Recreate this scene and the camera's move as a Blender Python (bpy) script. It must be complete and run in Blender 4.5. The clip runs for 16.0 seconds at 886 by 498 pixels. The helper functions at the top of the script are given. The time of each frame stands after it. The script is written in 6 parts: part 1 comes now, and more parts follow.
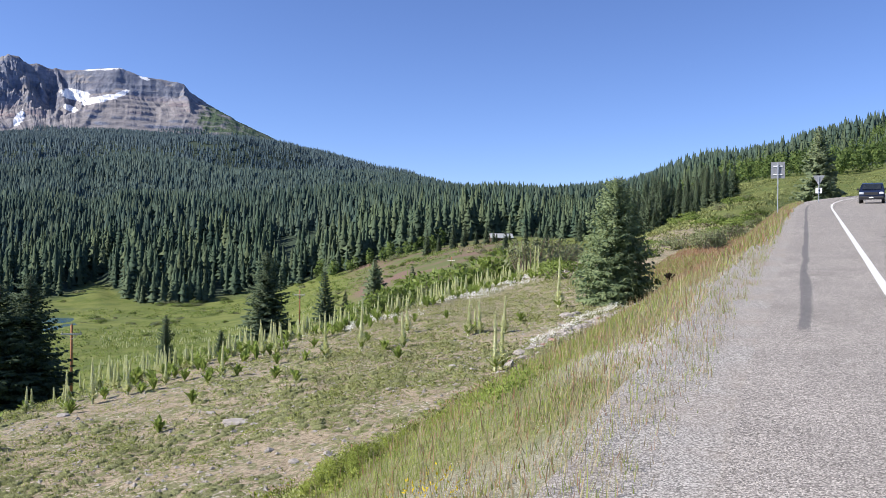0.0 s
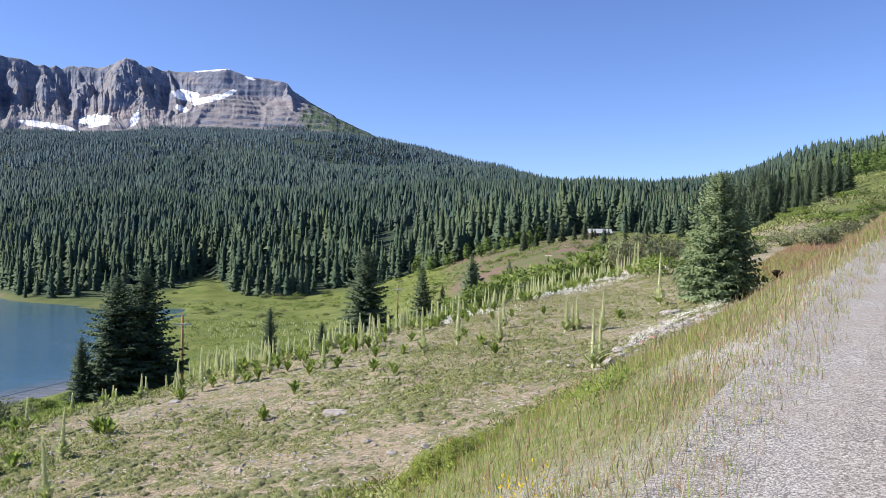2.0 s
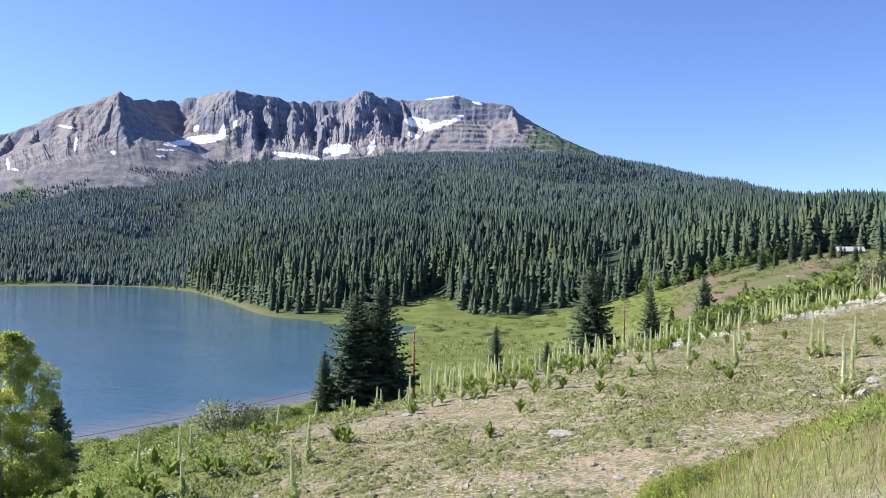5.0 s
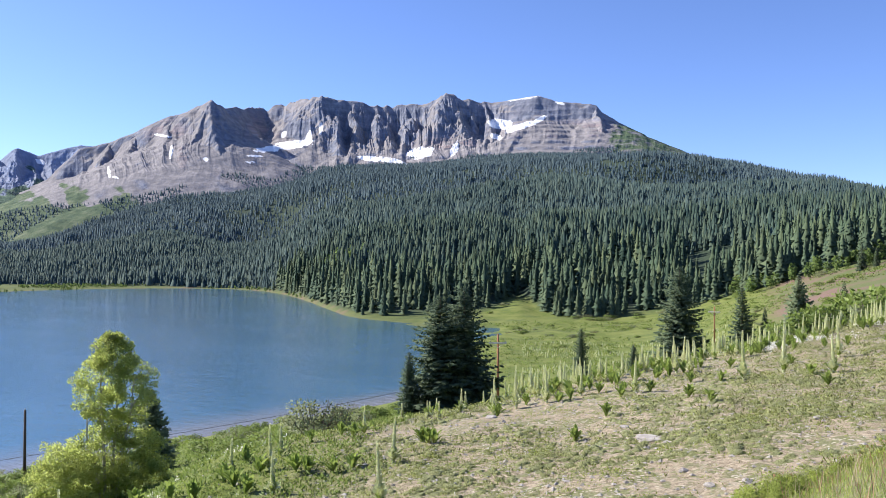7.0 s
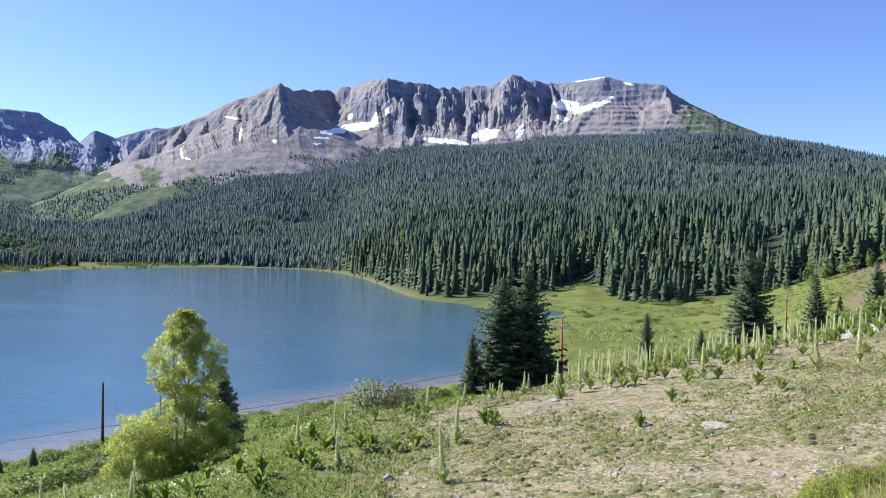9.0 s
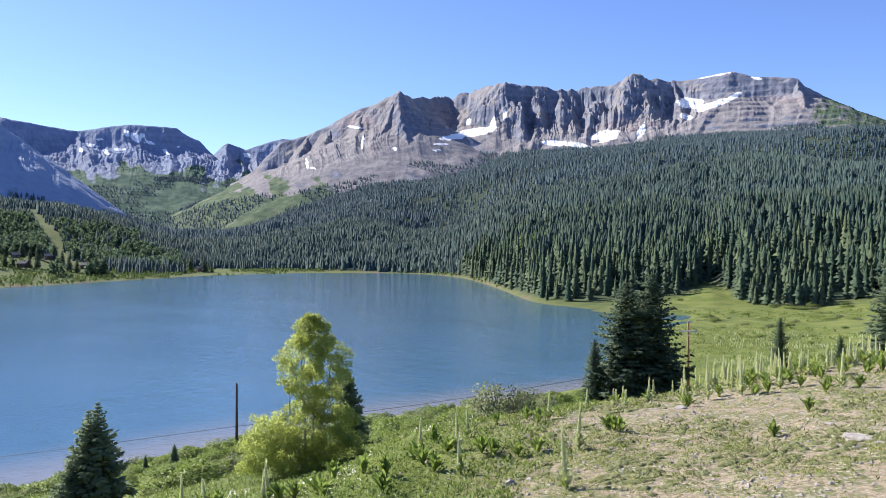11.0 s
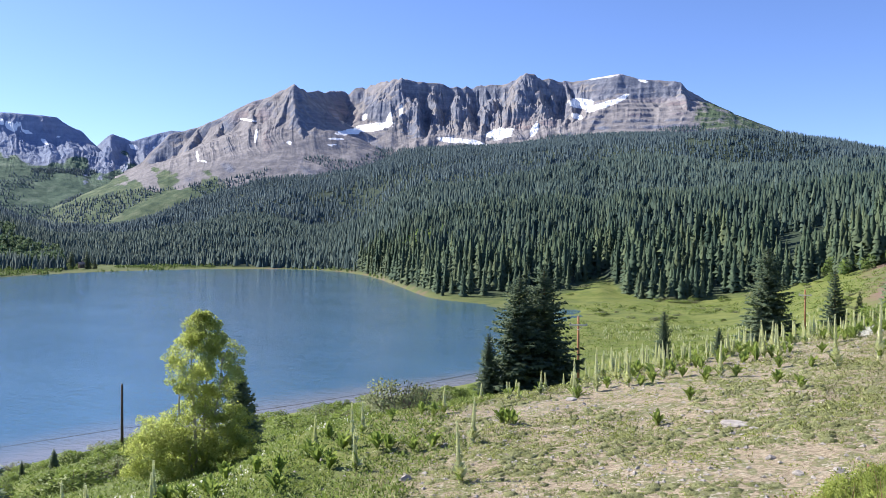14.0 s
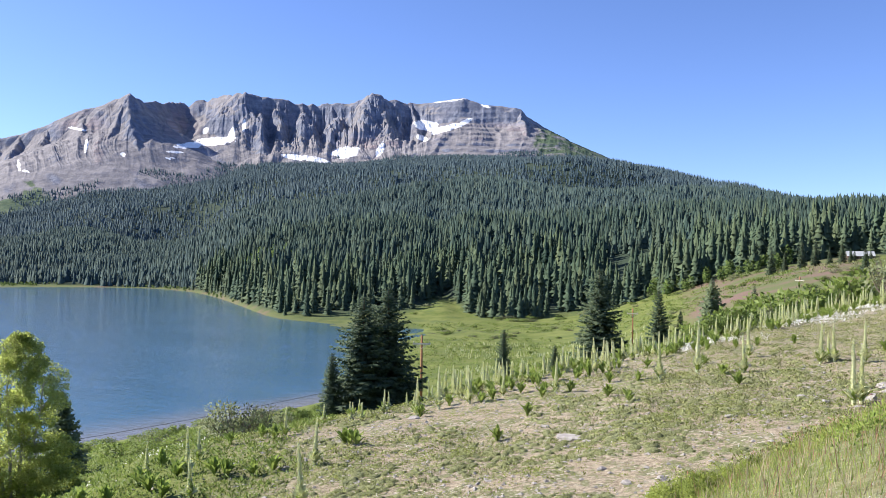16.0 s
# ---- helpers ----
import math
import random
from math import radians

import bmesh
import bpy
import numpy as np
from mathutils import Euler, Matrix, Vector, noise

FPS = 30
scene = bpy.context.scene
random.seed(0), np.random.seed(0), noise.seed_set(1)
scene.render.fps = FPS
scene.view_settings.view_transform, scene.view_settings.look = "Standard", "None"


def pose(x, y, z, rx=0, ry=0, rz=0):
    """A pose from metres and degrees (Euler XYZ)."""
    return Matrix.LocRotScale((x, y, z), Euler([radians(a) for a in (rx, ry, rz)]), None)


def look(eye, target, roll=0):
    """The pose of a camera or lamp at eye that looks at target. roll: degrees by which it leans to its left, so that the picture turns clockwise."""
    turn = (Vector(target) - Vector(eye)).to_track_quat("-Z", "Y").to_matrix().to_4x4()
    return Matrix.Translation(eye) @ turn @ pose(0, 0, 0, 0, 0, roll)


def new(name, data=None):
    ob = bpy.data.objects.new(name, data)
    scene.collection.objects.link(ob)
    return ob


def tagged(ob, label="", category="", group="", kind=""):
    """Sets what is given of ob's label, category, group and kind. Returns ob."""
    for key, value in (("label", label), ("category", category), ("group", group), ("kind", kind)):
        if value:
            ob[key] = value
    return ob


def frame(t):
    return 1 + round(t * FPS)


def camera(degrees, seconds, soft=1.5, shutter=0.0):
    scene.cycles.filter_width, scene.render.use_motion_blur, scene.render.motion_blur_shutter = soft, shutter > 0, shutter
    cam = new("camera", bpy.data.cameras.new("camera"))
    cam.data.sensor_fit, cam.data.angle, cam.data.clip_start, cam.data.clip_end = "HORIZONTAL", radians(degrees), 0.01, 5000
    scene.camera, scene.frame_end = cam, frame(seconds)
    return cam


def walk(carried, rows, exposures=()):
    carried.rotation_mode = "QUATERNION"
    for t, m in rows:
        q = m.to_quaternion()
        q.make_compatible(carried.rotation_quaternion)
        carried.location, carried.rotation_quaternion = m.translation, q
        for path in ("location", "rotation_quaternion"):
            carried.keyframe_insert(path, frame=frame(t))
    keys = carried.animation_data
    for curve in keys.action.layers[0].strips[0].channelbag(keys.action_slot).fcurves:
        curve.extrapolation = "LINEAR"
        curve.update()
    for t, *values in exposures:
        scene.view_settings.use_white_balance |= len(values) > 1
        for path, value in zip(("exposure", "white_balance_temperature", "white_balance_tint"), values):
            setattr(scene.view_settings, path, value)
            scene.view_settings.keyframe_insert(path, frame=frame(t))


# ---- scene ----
cam = camera(56.35, 16.0, soft=0.5)
EYE = (0.0, 0.0, 1.62)
# seconds, yaw to the left, pitch, roll in degrees
PATH = [(0, 0.00, -0.23, -0.48), (0.5, 1.81, -0.06, -0.71), (1, 2.99, -0.07, -0.85), (1.5, 4.57, -0.65, -0.89), (2, 6.71, -0.63,
        -0.64), (2.5, 9.52, -0.48, -0.17), (3, 12.68, -0.19, -0.03), (3.5, 14.92, 0.15, -0.17), (4, 17.59, 0.02, -0.28), (4.5,
        20.09, 0.43, -0.34), (5, 22.19, 0.59, -0.44), (7.5, 29.11, 0.37, -0.26), (8, 30.22, -0.23, -0.51), (10.5, 37.79, -0.24,
        -0.15), (11, 40.67, -0.33, 0.03), (11.5, 42.75, -0.67, 0.01), (12, 42.70, -0.73, -0.20), (12.5, 40.99, -0.79, -0.34),
        (13, 38.28, -0.51, -0.04), (13.5, 36.05, -0.51, 0.14), (14, 33.47, -0.61, -0.13), (14.5, 31.04, -0.64, -0.35), (15,
        28.44, -0.93, -0.67), (15.5, 26.33, -0.34, -0.82), (16, 22.75, 0.79, -0.69)]
walk(cam, [(t, pose(*EYE, 90 + p, r, y)) for t, y, p, r in PATH],
     exposures=[(0.0, 0.55, 6150, 12), (2.5, 0.70, 6150, 12), (5.0, 0.85, 6150, 12), (11.5, 0.87, 6150, 12), (16.0, 0.87, 6150, 12)])

# ---- world and sun ----
SUN_AZ, SUN_EL = 99.0, 37.0          # degrees to the left of the first view, degrees up
world = bpy.data.worlds.new("world")
scene.world = world
world.use_nodes = True
wn = world.node_tree
sky = wn.nodes.new("ShaderNodeTexSky")
sky.sky_type, sky.sun_disc = "NISHITA", False
sky.sun_elevation, sky.sun_rotation = radians(SUN_EL), radians(-SUN_AZ)
sky.altitude, sky.air_density, sky.dust_density, sky.ozone_density = 2900, 1.0, 1.9, 1.8
hue = wn.nodes.new("ShaderNodeMix")
hue.data_type, hue.blend_type = "RGBA", "MULTIPLY"
hue.inputs[0].default_value, hue.inputs[7].default_value = 1.0, (0.818, 0.875, 1.12, 1)
wn.links.new(sky.outputs[0], hue.inputs[6])
wn.links.new(hue.outputs[2], wn.nodes["Background"].inputs[0])
wn.nodes["Background"].inputs[1].default_value = 0.103
sun = new("sun", bpy.data.lights.new("sun", "SUN"))
sun.data.energy, sun.data.angle, sun.data.color = 5.0, radians(0.5), (1.0, 0.91, 0.77)
sun.matrix_basis = look((0, 0, 60), (60 * math.sin(radians(SUN_AZ)) * math.cos(radians(SUN_EL)),
                                   -60 * math.cos(radians(SUN_AZ)) * math.cos(radians(SUN_EL)), 60 - 60 * math.sin(radians(SUN_EL))))
TO_SUN = (-math.sin(radians(SUN_AZ)) * math.cos(radians(SUN_EL)), math.cos(radians(SUN_AZ)) * math.cos(radians(SUN_EL)), math.sin(radians(SUN_EL)))


# ---- mesh helpers ----
def mesh_of(name, verts, faces, mats, mat_index=None, smooth=False, normals=None):
    """A mesh from an (n, 3) array and an (m, 3 or 4) array of corners."""
    verts, faces = np.asarray(verts, np.float32), np.asarray(faces, np.int32)
    me = bpy.data.meshes.new(name)
    k = faces.shape[1]
    me.vertices.add(len(verts))
    me.vertices.foreach_set("co", verts.ravel())
    me.loops.add(faces.size)
    me.loops.foreach_set("vertex_index", faces.ravel())
    me.polygons.add(len(faces))
    me.polygons.foreach_set("loop_start", np.arange(len(faces), dtype=np.int32) * k)
    if mat_index is not None:
        me.polygons.foreach_set("material_index", np.asarray(mat_index, np.int32))
    me.polygons.foreach_set("use_smooth", np.full(len(faces), smooth or normals is not None))
    for m in mats if isinstance(mats, (list, tuple)) else [mats]:
        me.materials.append(m)
    me.update(calc_edges=True)
    if normals is not None:
        me.normals_split_custom_set_from_vertices(np.asarray(normals, np.float32).tolist())
    return me


def part(name, me, parent, label=""):
    ob = new(name, me)
    ob.parent = parent
    return tagged(ob, label)


def empty(name, m=None):
    ob = new(name)
    ob.empty_display_size = 0.2
    if m is not None:
        ob.matrix_basis = m
    return ob


def bm_mesh(name, bm, mat, smooth=False):
    me = bpy.data.meshes.new(name)
    bmesh.ops.recalc_face_normals(bm, faces=bm.faces)
    bm.to_mesh(me)
    bm.free()
    me.materials.append(mat)
    for p in me.polygons:
        p.use_smooth = smooth
    return me


def add_box(bm, x0, x1, y0, y1, z0, z1, bevel=0.0):
    g = bmesh.ops.create_cube(bm, size=1, matrix=Matrix.Translation(((x0 + x1) / 2, (y0 + y1) / 2, (z0 + z1) / 2))
                              @ Matrix.Diagonal((x1 - x0, y1 - y0, z1 - z0, 1)))
    if bevel:
        edges = list({e for v in g["verts"] for e in v.link_edges})
        bmesh.ops.bevel(bm, geom=edges, offset=bevel, segments=2, profile=0.5, affect="EDGES")


def add_tube(bm, p, q, r0, r1, sides=10):
    p, q = Vector(p), Vector(q)
    d = q - p
    m = Matrix.Translation((p + q) / 2) @ d.to_track_quat("Z", "Y").to_matrix().to_4x4()
    bmesh.ops.create_cone(bm, cap_ends=True, segments=sides, radius1=r0, radius2=r1, depth=d.length, matrix=m)


def fbm(x, y, octaves=4, seed=0):
    """Cheap smooth noise from sums of turned sines, about -1 to 1."""
    out, amp, tot = 0.0, 1.0, 0.0
    g = np.random.default_rng(seed)
    for i in range(octaves):
        for _ in range(3):
            a, p, q = g.uniform(0, 6.283), g.uniform(0, 6.283), g.uniform(0, 6.283)
            f = 2 ** i * g.uniform(0.8, 1.25)
            s = x * math.cos(a) + y * math.sin(a)
            w = -x * math.sin(a) + y * math.cos(a)
            out = out + amp * np.sin(f * s + p + 1.3 * np.sin(0.7 * f * w + q))
            tot += amp
        amp *= 0.55
    return out / tot * 1.6


def smooth01(t):
    t = np.clip(t, 0, 1)
    return t * t * (3 - 2 * t)


# ---- materials ----
class Mat:
    """A node material on a Principled surface, with small helpers to wire noise into it."""

    def __init__(self, name, rough=0.9, spec=0.3, metal=0.0):
        self.m = bpy.data.materials.new(name)
        self.m.use_nodes = True
        self.t = self.m.node_tree
        self.b = self.t.nodes["Principled BSDF"]
        self.b.inputs["Roughness"].default_value = rough
        self.b.inputs["Specular IOR Level"].default_value = spec
        self.b.inputs["Metallic"].default_value = metal
        self.co = self.t.nodes.new("ShaderNodeTexCoord").outputs["Object"]

    def put(self, name, v):
        if isinstance(v, bpy.types.NodeSocket):
            self.t.links.new(v, self.b.inputs[name])
        else:
            self.b.inputs[name].default_value = v
        return self

    def noise(self, scale, detail=4.0, rough=0.55, stretch=None, co=None):
        n = self.t.nodes.new("ShaderNodeTexNoise")
        n.inputs["Scale"].default_value, n.inputs["Detail"].default_value, n.inputs["Roughness"].default_value = scale, detail, rough
        src = co or self.co
        if stretch:
            mp = self.t.nodes.new("ShaderNodeMapping")
            mp.inputs["Scale"].default_value = stretch
            self.t.links.new(src, mp.inputs[0])
            src = mp.outputs[0]
        self.t.links.new(src, n.inputs["Vector"])
        return n.outputs[0]

    def voronoi(self, scale, out="Color", feature="F1"):
        n = self.t.nodes.new("ShaderNodeTexVoronoi")
        n.inputs["Scale"].default_value = scale
        n.feature = feature
        self.t.links.new(self.co, n.inputs["Vector"])
        return n.outputs[out]

    def ramp(self, fac, *stops):
        n = self.t.nodes.new("ShaderNodeValToRGB")
        e = n.color_ramp.elements
        while len(e) < len(stops):
            e.new(0.5)
        for el, (p, c) in zip(e, stops):
            el.position = p
            el.color = (*c, 1) if isinstance(c, tuple) else (c, c, c, 1)
        self.t.links.new(fac, n.inputs[0])
        return n.outputs[0]

    def mix(self, fac, a, b, mode="MIX"):
        n = self.t.nodes.new("ShaderNodeMix")
        n.data_type, n.blend_type = "RGBA", mode
        for i, v in ((0, fac), (6, a), (7, b)):
            if isinstance(v, bpy.types.NodeSocket):
                self.t.links.new(v, n.inputs[i])
            else:
                n.inputs[i].default_value = v if i == 0 else (*v, 1)
        return n.outputs[2]

    def math(self, op, a, b=0.0):
        n = self.t.nodes.new("ShaderNodeMath")
        n.operation = op
        for i, v in ((0, a), (1, b)):
            if isinstance(v, bpy.types.NodeSocket):
                self.t.links.new(v, n.inputs[i])
            else:
                n.inputs[i].default_value = v
        return n.outputs[0]

    def attr(self, name, out="Color"):
        n = self.t.nodes.new("ShaderNodeAttribute")
        n.attribute_name = name
        return n.outputs[out]

    def sep(self, v):
        n = self.t.nodes.new("ShaderNodeSeparateColor")
        self.t.links.new(v, n.inputs[0])
        return n.outputs

    def island(self):
        return self.t.nodes.new("ShaderNodeNewGeometry").outputs["Random Per Island"]

    def each(self):
        return self.t.nodes.new("ShaderNodeObjectInfo").outputs["Random"]

    def bump(self, h, strength=0.5, dist=0.05):
        n = self.t.nodes.new("ShaderNodeBump")
        n.inputs["Strength"].default_value, n.inputs["Distance"].default_value = strength, dist
        self.t.links.new(h, n.inputs["Height"])
        self.t.links.new(n.outputs[0], self.b.inputs["Normal"])
        return self

    def see_through(self, colour, amount=0.35):
        """Leaves let some light through: part of the surface is translucent."""
        tr, mx = self.t.nodes.new("ShaderNodeBsdfTranslucent"), self.t.nodes.new("ShaderNodeMixShader")
        if isinstance(colour, bpy.types.NodeSocket):
            self.t.links.new(colour, tr.inputs[0])
        else:
            tr.inputs[0].default_value = (*colour, 1)
        mx.inputs[0].default_value = amount
        out = self.t.nodes["Material Output"]
        self.t.links.new(self.b.outputs[0], mx.inputs[1])
        self.t.links.new(tr.outputs[0], mx.inputs[2])
        self.t.links.new(mx.outputs[0], out.inputs[0])
        return self


def leafy(name, dark, light, rough=0.6, amount=0.3, spec=0.25, each=True):
    k = Mat(name, rough, spec)
    c = k.mix(k.island(), dark, light)
    if each:
        c = k.mix(0.35, c, k.mix(k.each(), dark, light))
    k.put("Base Color", c)
    return k.see_through(c, amount).m


def plain(name, a, b, scale=6.0, rough=0.7, spec=0.3, metal=0.0, bump=0.3, dist=0.01, stretch=None):
    k = Mat(name, rough, spec, metal)
    n = k.noise(scale, 6, 0.6, stretch)
    k.put("Base Color", k.ramp(n, (0.3, a), (0.7, b)))
    return k.bump(n, bump, dist).m


# ground: weights for scree, lush green and forest floor ride on the mesh
g = Mat("ground_cover", 0.95, 0.15)
w = g.sep(g.attr("cover"))
fine, coarse, broad = g.noise(9, 8, 0.7), g.noise(0.9, 6, 0.6), g.noise(0.13, 4)
grit = g.noise(45, 4, 0.7)
soil = g.ramp(g.math("ADD", g.math("MULTIPLY", fine, 0.5), g.math("MULTIPLY", grit, 0.5)), (0.40, (0.125, 0.100, 0.066)), (0.5, (0.300, 0.246, 0.170)), (0.60, (0.54, 0.465, 0.345)))
sparse = g.ramp(g.math("ADD", g.math("MULTIPLY", fine, 0.5), g.math("MULTIPLY", grit, 0.5)), (0.40, (0.085, 0.094, 0.042)), (0.60, (0.24, 0.250, 0.120)))
bench_c = g.mix(g.ramp(g.math("ADD", g.math("MULTIPLY", coarse, 0.4), g.math("ADD", g.math("MULTIPLY", g.noise(3.6, 5, 0.6), 0.4), g.math("MULTIPLY", fine, 0.2))), (0.492, 0.0), (0.535, 0.9)), soil, sparse)
lush = g.mix(g.ramp(coarse, (0.3, 0.0), (0.7, 1.0)), (0.080, 0.116, 0.026), (0.146, 0.178, 0.042))
lush = g.mix(g.ramp(g.noise(0.035, 6, 0.65, (1, 2.5, 1)), (0.46, 0.0), (0.56, 0.75)), lush, g.mix(fine, (0.07, 0.105, 0.035), (0.15, 0.175, 0.06)))
lush = g.mix(g.ramp(broad, (0.4, 0.0), (0.62, 1.0)), lush, (0.172, 0.196, 0.056))
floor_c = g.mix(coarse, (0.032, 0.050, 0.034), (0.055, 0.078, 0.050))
brown = g.mix(g.ramp(g.noise(0.05, 6, 0.65), (0.45, 0.0), (0.60, 1.0)), g.mix(fine, (0.088, 0.110, 0.040), (0.150, 0.170, 0.070)), g.mix(fine, (0.142, 0.092, 0.073), (0.228, 0.160, 0.128)))
litter = g.sep(g.voronoi(13, "Color"))
bench_c = g.mix(g.math("MULTIPLY", g.ramp(litter[1], (0.80, 0.0), (0.84, 0.8)), g.ramp(coarse, (0.42, 0.15), (0.58, 1.0))), bench_c, g.mix(litter[0], (0.26, 0.22, 0.17), (0.60, 0.54, 0.45)))
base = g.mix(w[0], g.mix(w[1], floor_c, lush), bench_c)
base = g.mix(w[2], base, brown)
stones = g.ramp(g.sep(g.voronoi(105, "Color"))[0], (0.0, (0.115, 0.108, 0.098)), (0.5, (0.285, 0.268, 0.243)), (1.0, (0.56, 0.535, 0.49)))
base = g.mix(g.sep(g.attr("verge"))[0], base, stones)
g.put("Base Color", base).bump(g.math("MULTIPLY", g.math("ADD", fine, coarse), g.ramp(g.sep(g.attr("verge"))[0], (0.0, 1.0), (1.0, 0.12))), 0.7, 0.06)
GROUND = g.m

def chip_seal(name, tarred):
    """Worn chip seal; tarred strips show more and more dark binder towards their middle."""
    k = Mat(name, 0.92, 0.2)
    chips = k.ramp(k.sep(k.voronoi(105, "Color"))[0], (0.0, 0.12), (0.45, 0.31), (0.8, 0.47), (1.0, 0.70))
    grit = k.ramp(k.noise(140, 3, 0.7), (0.3, 0.75), (0.7, 1.2))
    tone = k.ramp(k.noise(0.8, 5), (0.3, (0.76, 0.74, 0.71)), (0.7, (1.0, 0.97, 0.93)))
    c = k.mix(1.0, k.mix(1.0, k.mix(1.0, chips, grit, "MULTIPLY"), tone, "MULTIPLY"), (1.0, 0.955, 0.90), "MULTIPLY")
    if tarred:
        w = k.math("ADD", k.sep(k.attr("tar"))[0], k.math("MULTIPLY", k.math("SUBTRACT", k.noise(26, 6, 0.75), 0.5), 2.6))
        c = k.mix(k.ramp(w, (0.50, 0.0), (0.80, 0.85)), c, k.mix(k.noise(60, 3), (0.07, 0.07, 0.075), (0.20, 0.195, 0.19)))
    return k.put("Base Color", c).bump(k.voronoi(120, "Distance"), 0.35, 0.008).m


ASPHALT, TAR = chip_seal("chip_seal", False), chip_seal("tarred_chip_seal", True)
k = Mat("gravel", 0.95, 0.2)
chips = k.ramp(k.sep(k.voronoi(105, "Color"))[0], (0.0, (0.115, 0.110, 0.102)), (0.5, (0.30, 0.285, 0.262)), (1.0, (0.60, 0.575, 0.53)))
k.put("Base Color", k.mix(k.ramp(k.noise(1.1, 5), (0.4, 0.0), (0.7, 0.5)), chips, (0.30, 0.25, 0.20))).bump(k.voronoi(130, "Distance"), 0.3, 0.006)
GRAVEL = k.m
LINE = plain("line_paint", (0.62, 0.62, 0.60), (0.85, 0.85, 0.83), 25, 0.7, 0.3, bump=0.3)

k = Mat("lake_water", 0.08, 0.5)
k.put("IOR", 1.33)
rip = k.noise(0.9, 5, 0.6, (1, 2.2, 1))
rip2 = k.noise(0.11, 4, 0.6, (1, 2.0, 1))
band = k.ramp(k.noise(0.012, 5, 0.6, (1, 2.6, 1)), (0.35, 0.0), (0.7, 1.0))
shoal = k.sep(k.attr("shoal"))[0]
deep = k.mix(band, (0.036, 0.104, 0.160), (0.060, 0.138, 0.204))
k.put("Base Color", k.mix(shoal, deep, (0.19, 0.19, 0.19)))
k.put("Roughness", k.ramp(band, (0.0, 0.07), (1.0, 0.13)))
k.bump(k.math("ADD", rip, k.math("ADD", k.math("MULTIPLY", k.noise(0.3, 3, 0.6, (1, 1.8, 1)), 1.8), k.math("MULTIPLY", rip2, 2.4))), 0.30, 0.25)
WATER = k.m

# bare rock in beds, with scree, thin turf and snow carried on the mesh
def mountain_rock(name, shift, tint, spread=1.0):
    """Grey volcanic rock; shift moves its tone within the ramp, spread widens it, tint casts haze blue over the colour.
    """
    k = Mat(name, 0.95, 0.1)
    w = k.sep(k.attr("cover"))
    beds = k.noise(0.010, 6, 0.62, (0.25, 0.25, 5.0))
    n1, n2 = k.noise(0.03, 9, 0.68), k.noise(0.004, 4)
    pillars = k.noise(0.05, 6, 0.65, (1, 1, 0.3))
    blend = k.math("ADD", k.math("ADD", k.math("MULTIPLY", n1, 0.45), k.math("MULTIPLY", pillars, 0.25)), k.math("MULTIPLY", beds, 0.3))
    # the ramp leans blue, which also holds some distance haze
    rock = k.ramp(k.math("ADD", k.math("MULTIPLY", blend, spread), shift + 0.5 * (1 - spread)), (0.36, (0.085, 0.100, 0.132)), (0.5, (0.170, 0.186, 0.222)), (0.64, (0.300, 0.306, 0.330)))
    red = k.ramp(beds, (0.40, (0.17, 0.155, 0.155)), (0.55, (0.32, 0.245, 0.215)), (0.7, (0.37, 0.33, 0.305)))
    rock = k.mix(k.math("MAXIMUM", k.ramp(n2, (0.50, 0.0), (0.66, 0.15)), k.math("MULTIPLY", k.sep(k.attr("iron"))[0], 0.85)), rock, red)
    scree = k.ramp(k.math("ADD", n1, shift), (0.33, (0.155, 0.150, 0.152)), (0.5, (0.226, 0.214, 0.207)), (0.67, (0.295, 0.278, 0.266)))
    turf = k.ramp(k.math("ADD", k.math("MULTIPLY", n1, 0.5), k.math("MULTIPLY", k.noise(0.009, 6, 0.7), 0.5)), (0.38, (0.036, 0.064, 0.045)), (0.5, (0.085, 0.122, 0.066)), (0.62, (0.160, 0.186, 0.110)))
    c = k.mix(w[0], rock, scree)
    c = k.mix(k.ramp(k.math("ADD", w[1], k.math("MULTIPLY", k.math("SUBTRACT", k.noise(0.014, 7, 0.7), 0.5), 1.6)), (0.40, 0.0), (0.62, 1.0)), c, turf)
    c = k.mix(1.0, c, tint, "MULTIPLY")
    snow = k.ramp(k.math("ADD", w[2], k.math("MULTIPLY", k.math("SUBTRACT", k.noise(0.022, 6, 0.7, (1, 1, 0.45)), 0.5), 1.9)), (0.46, 0.0), (0.54, 1.0))
    c = k.mix(snow, c, (0.85, 0.86, 0.88))
    k.put("Base Color", c).bump(k.math("MULTIPLY", k.math("ADD", n1, k.math("MULTIPLY", pillars, 0.5)), k.ramp(k.math("MAXIMUM", w[0], w[1]), (0.0, 1.0), (1.0, 0.4))), 0.8, 7.0)
    return k.m


# haze put into the colour of the back and left rock: paler, flatter, bluer
ROCK, HAZED_BACK_ROCK = mountain_rock("mountain_rock", 0.015, (1.0, 1.01, 1.08)), mountain_rock("haze_tinted_back_rock", 0.06, (0.94, 1.08, 1.36), 0.5)
HAZED_LEFT_ROCK = mountain_rock("haze_tinted_left_rock", 0.14, (1.02, 1.20, 1.48), 0.5)

NEEDLES = leafy("spruce_needles", (0.110, 0.165, 0.095), (0.330, 0.390, 0.225), 0.65, 0.5, 0.12)
DARK_NEEDLES = leafy("dark_spruce_needles", (0.062, 0.102, 0.066), (0.205, 0.255, 0.150), 0.65, 0.42, 0.12)
BLUE_NEEDLES = leafy("pale_spruce_needles", (0.085, 0.145, 0.072), (0.350, 0.425, 0.225), 0.65, 0.42, 0.12)


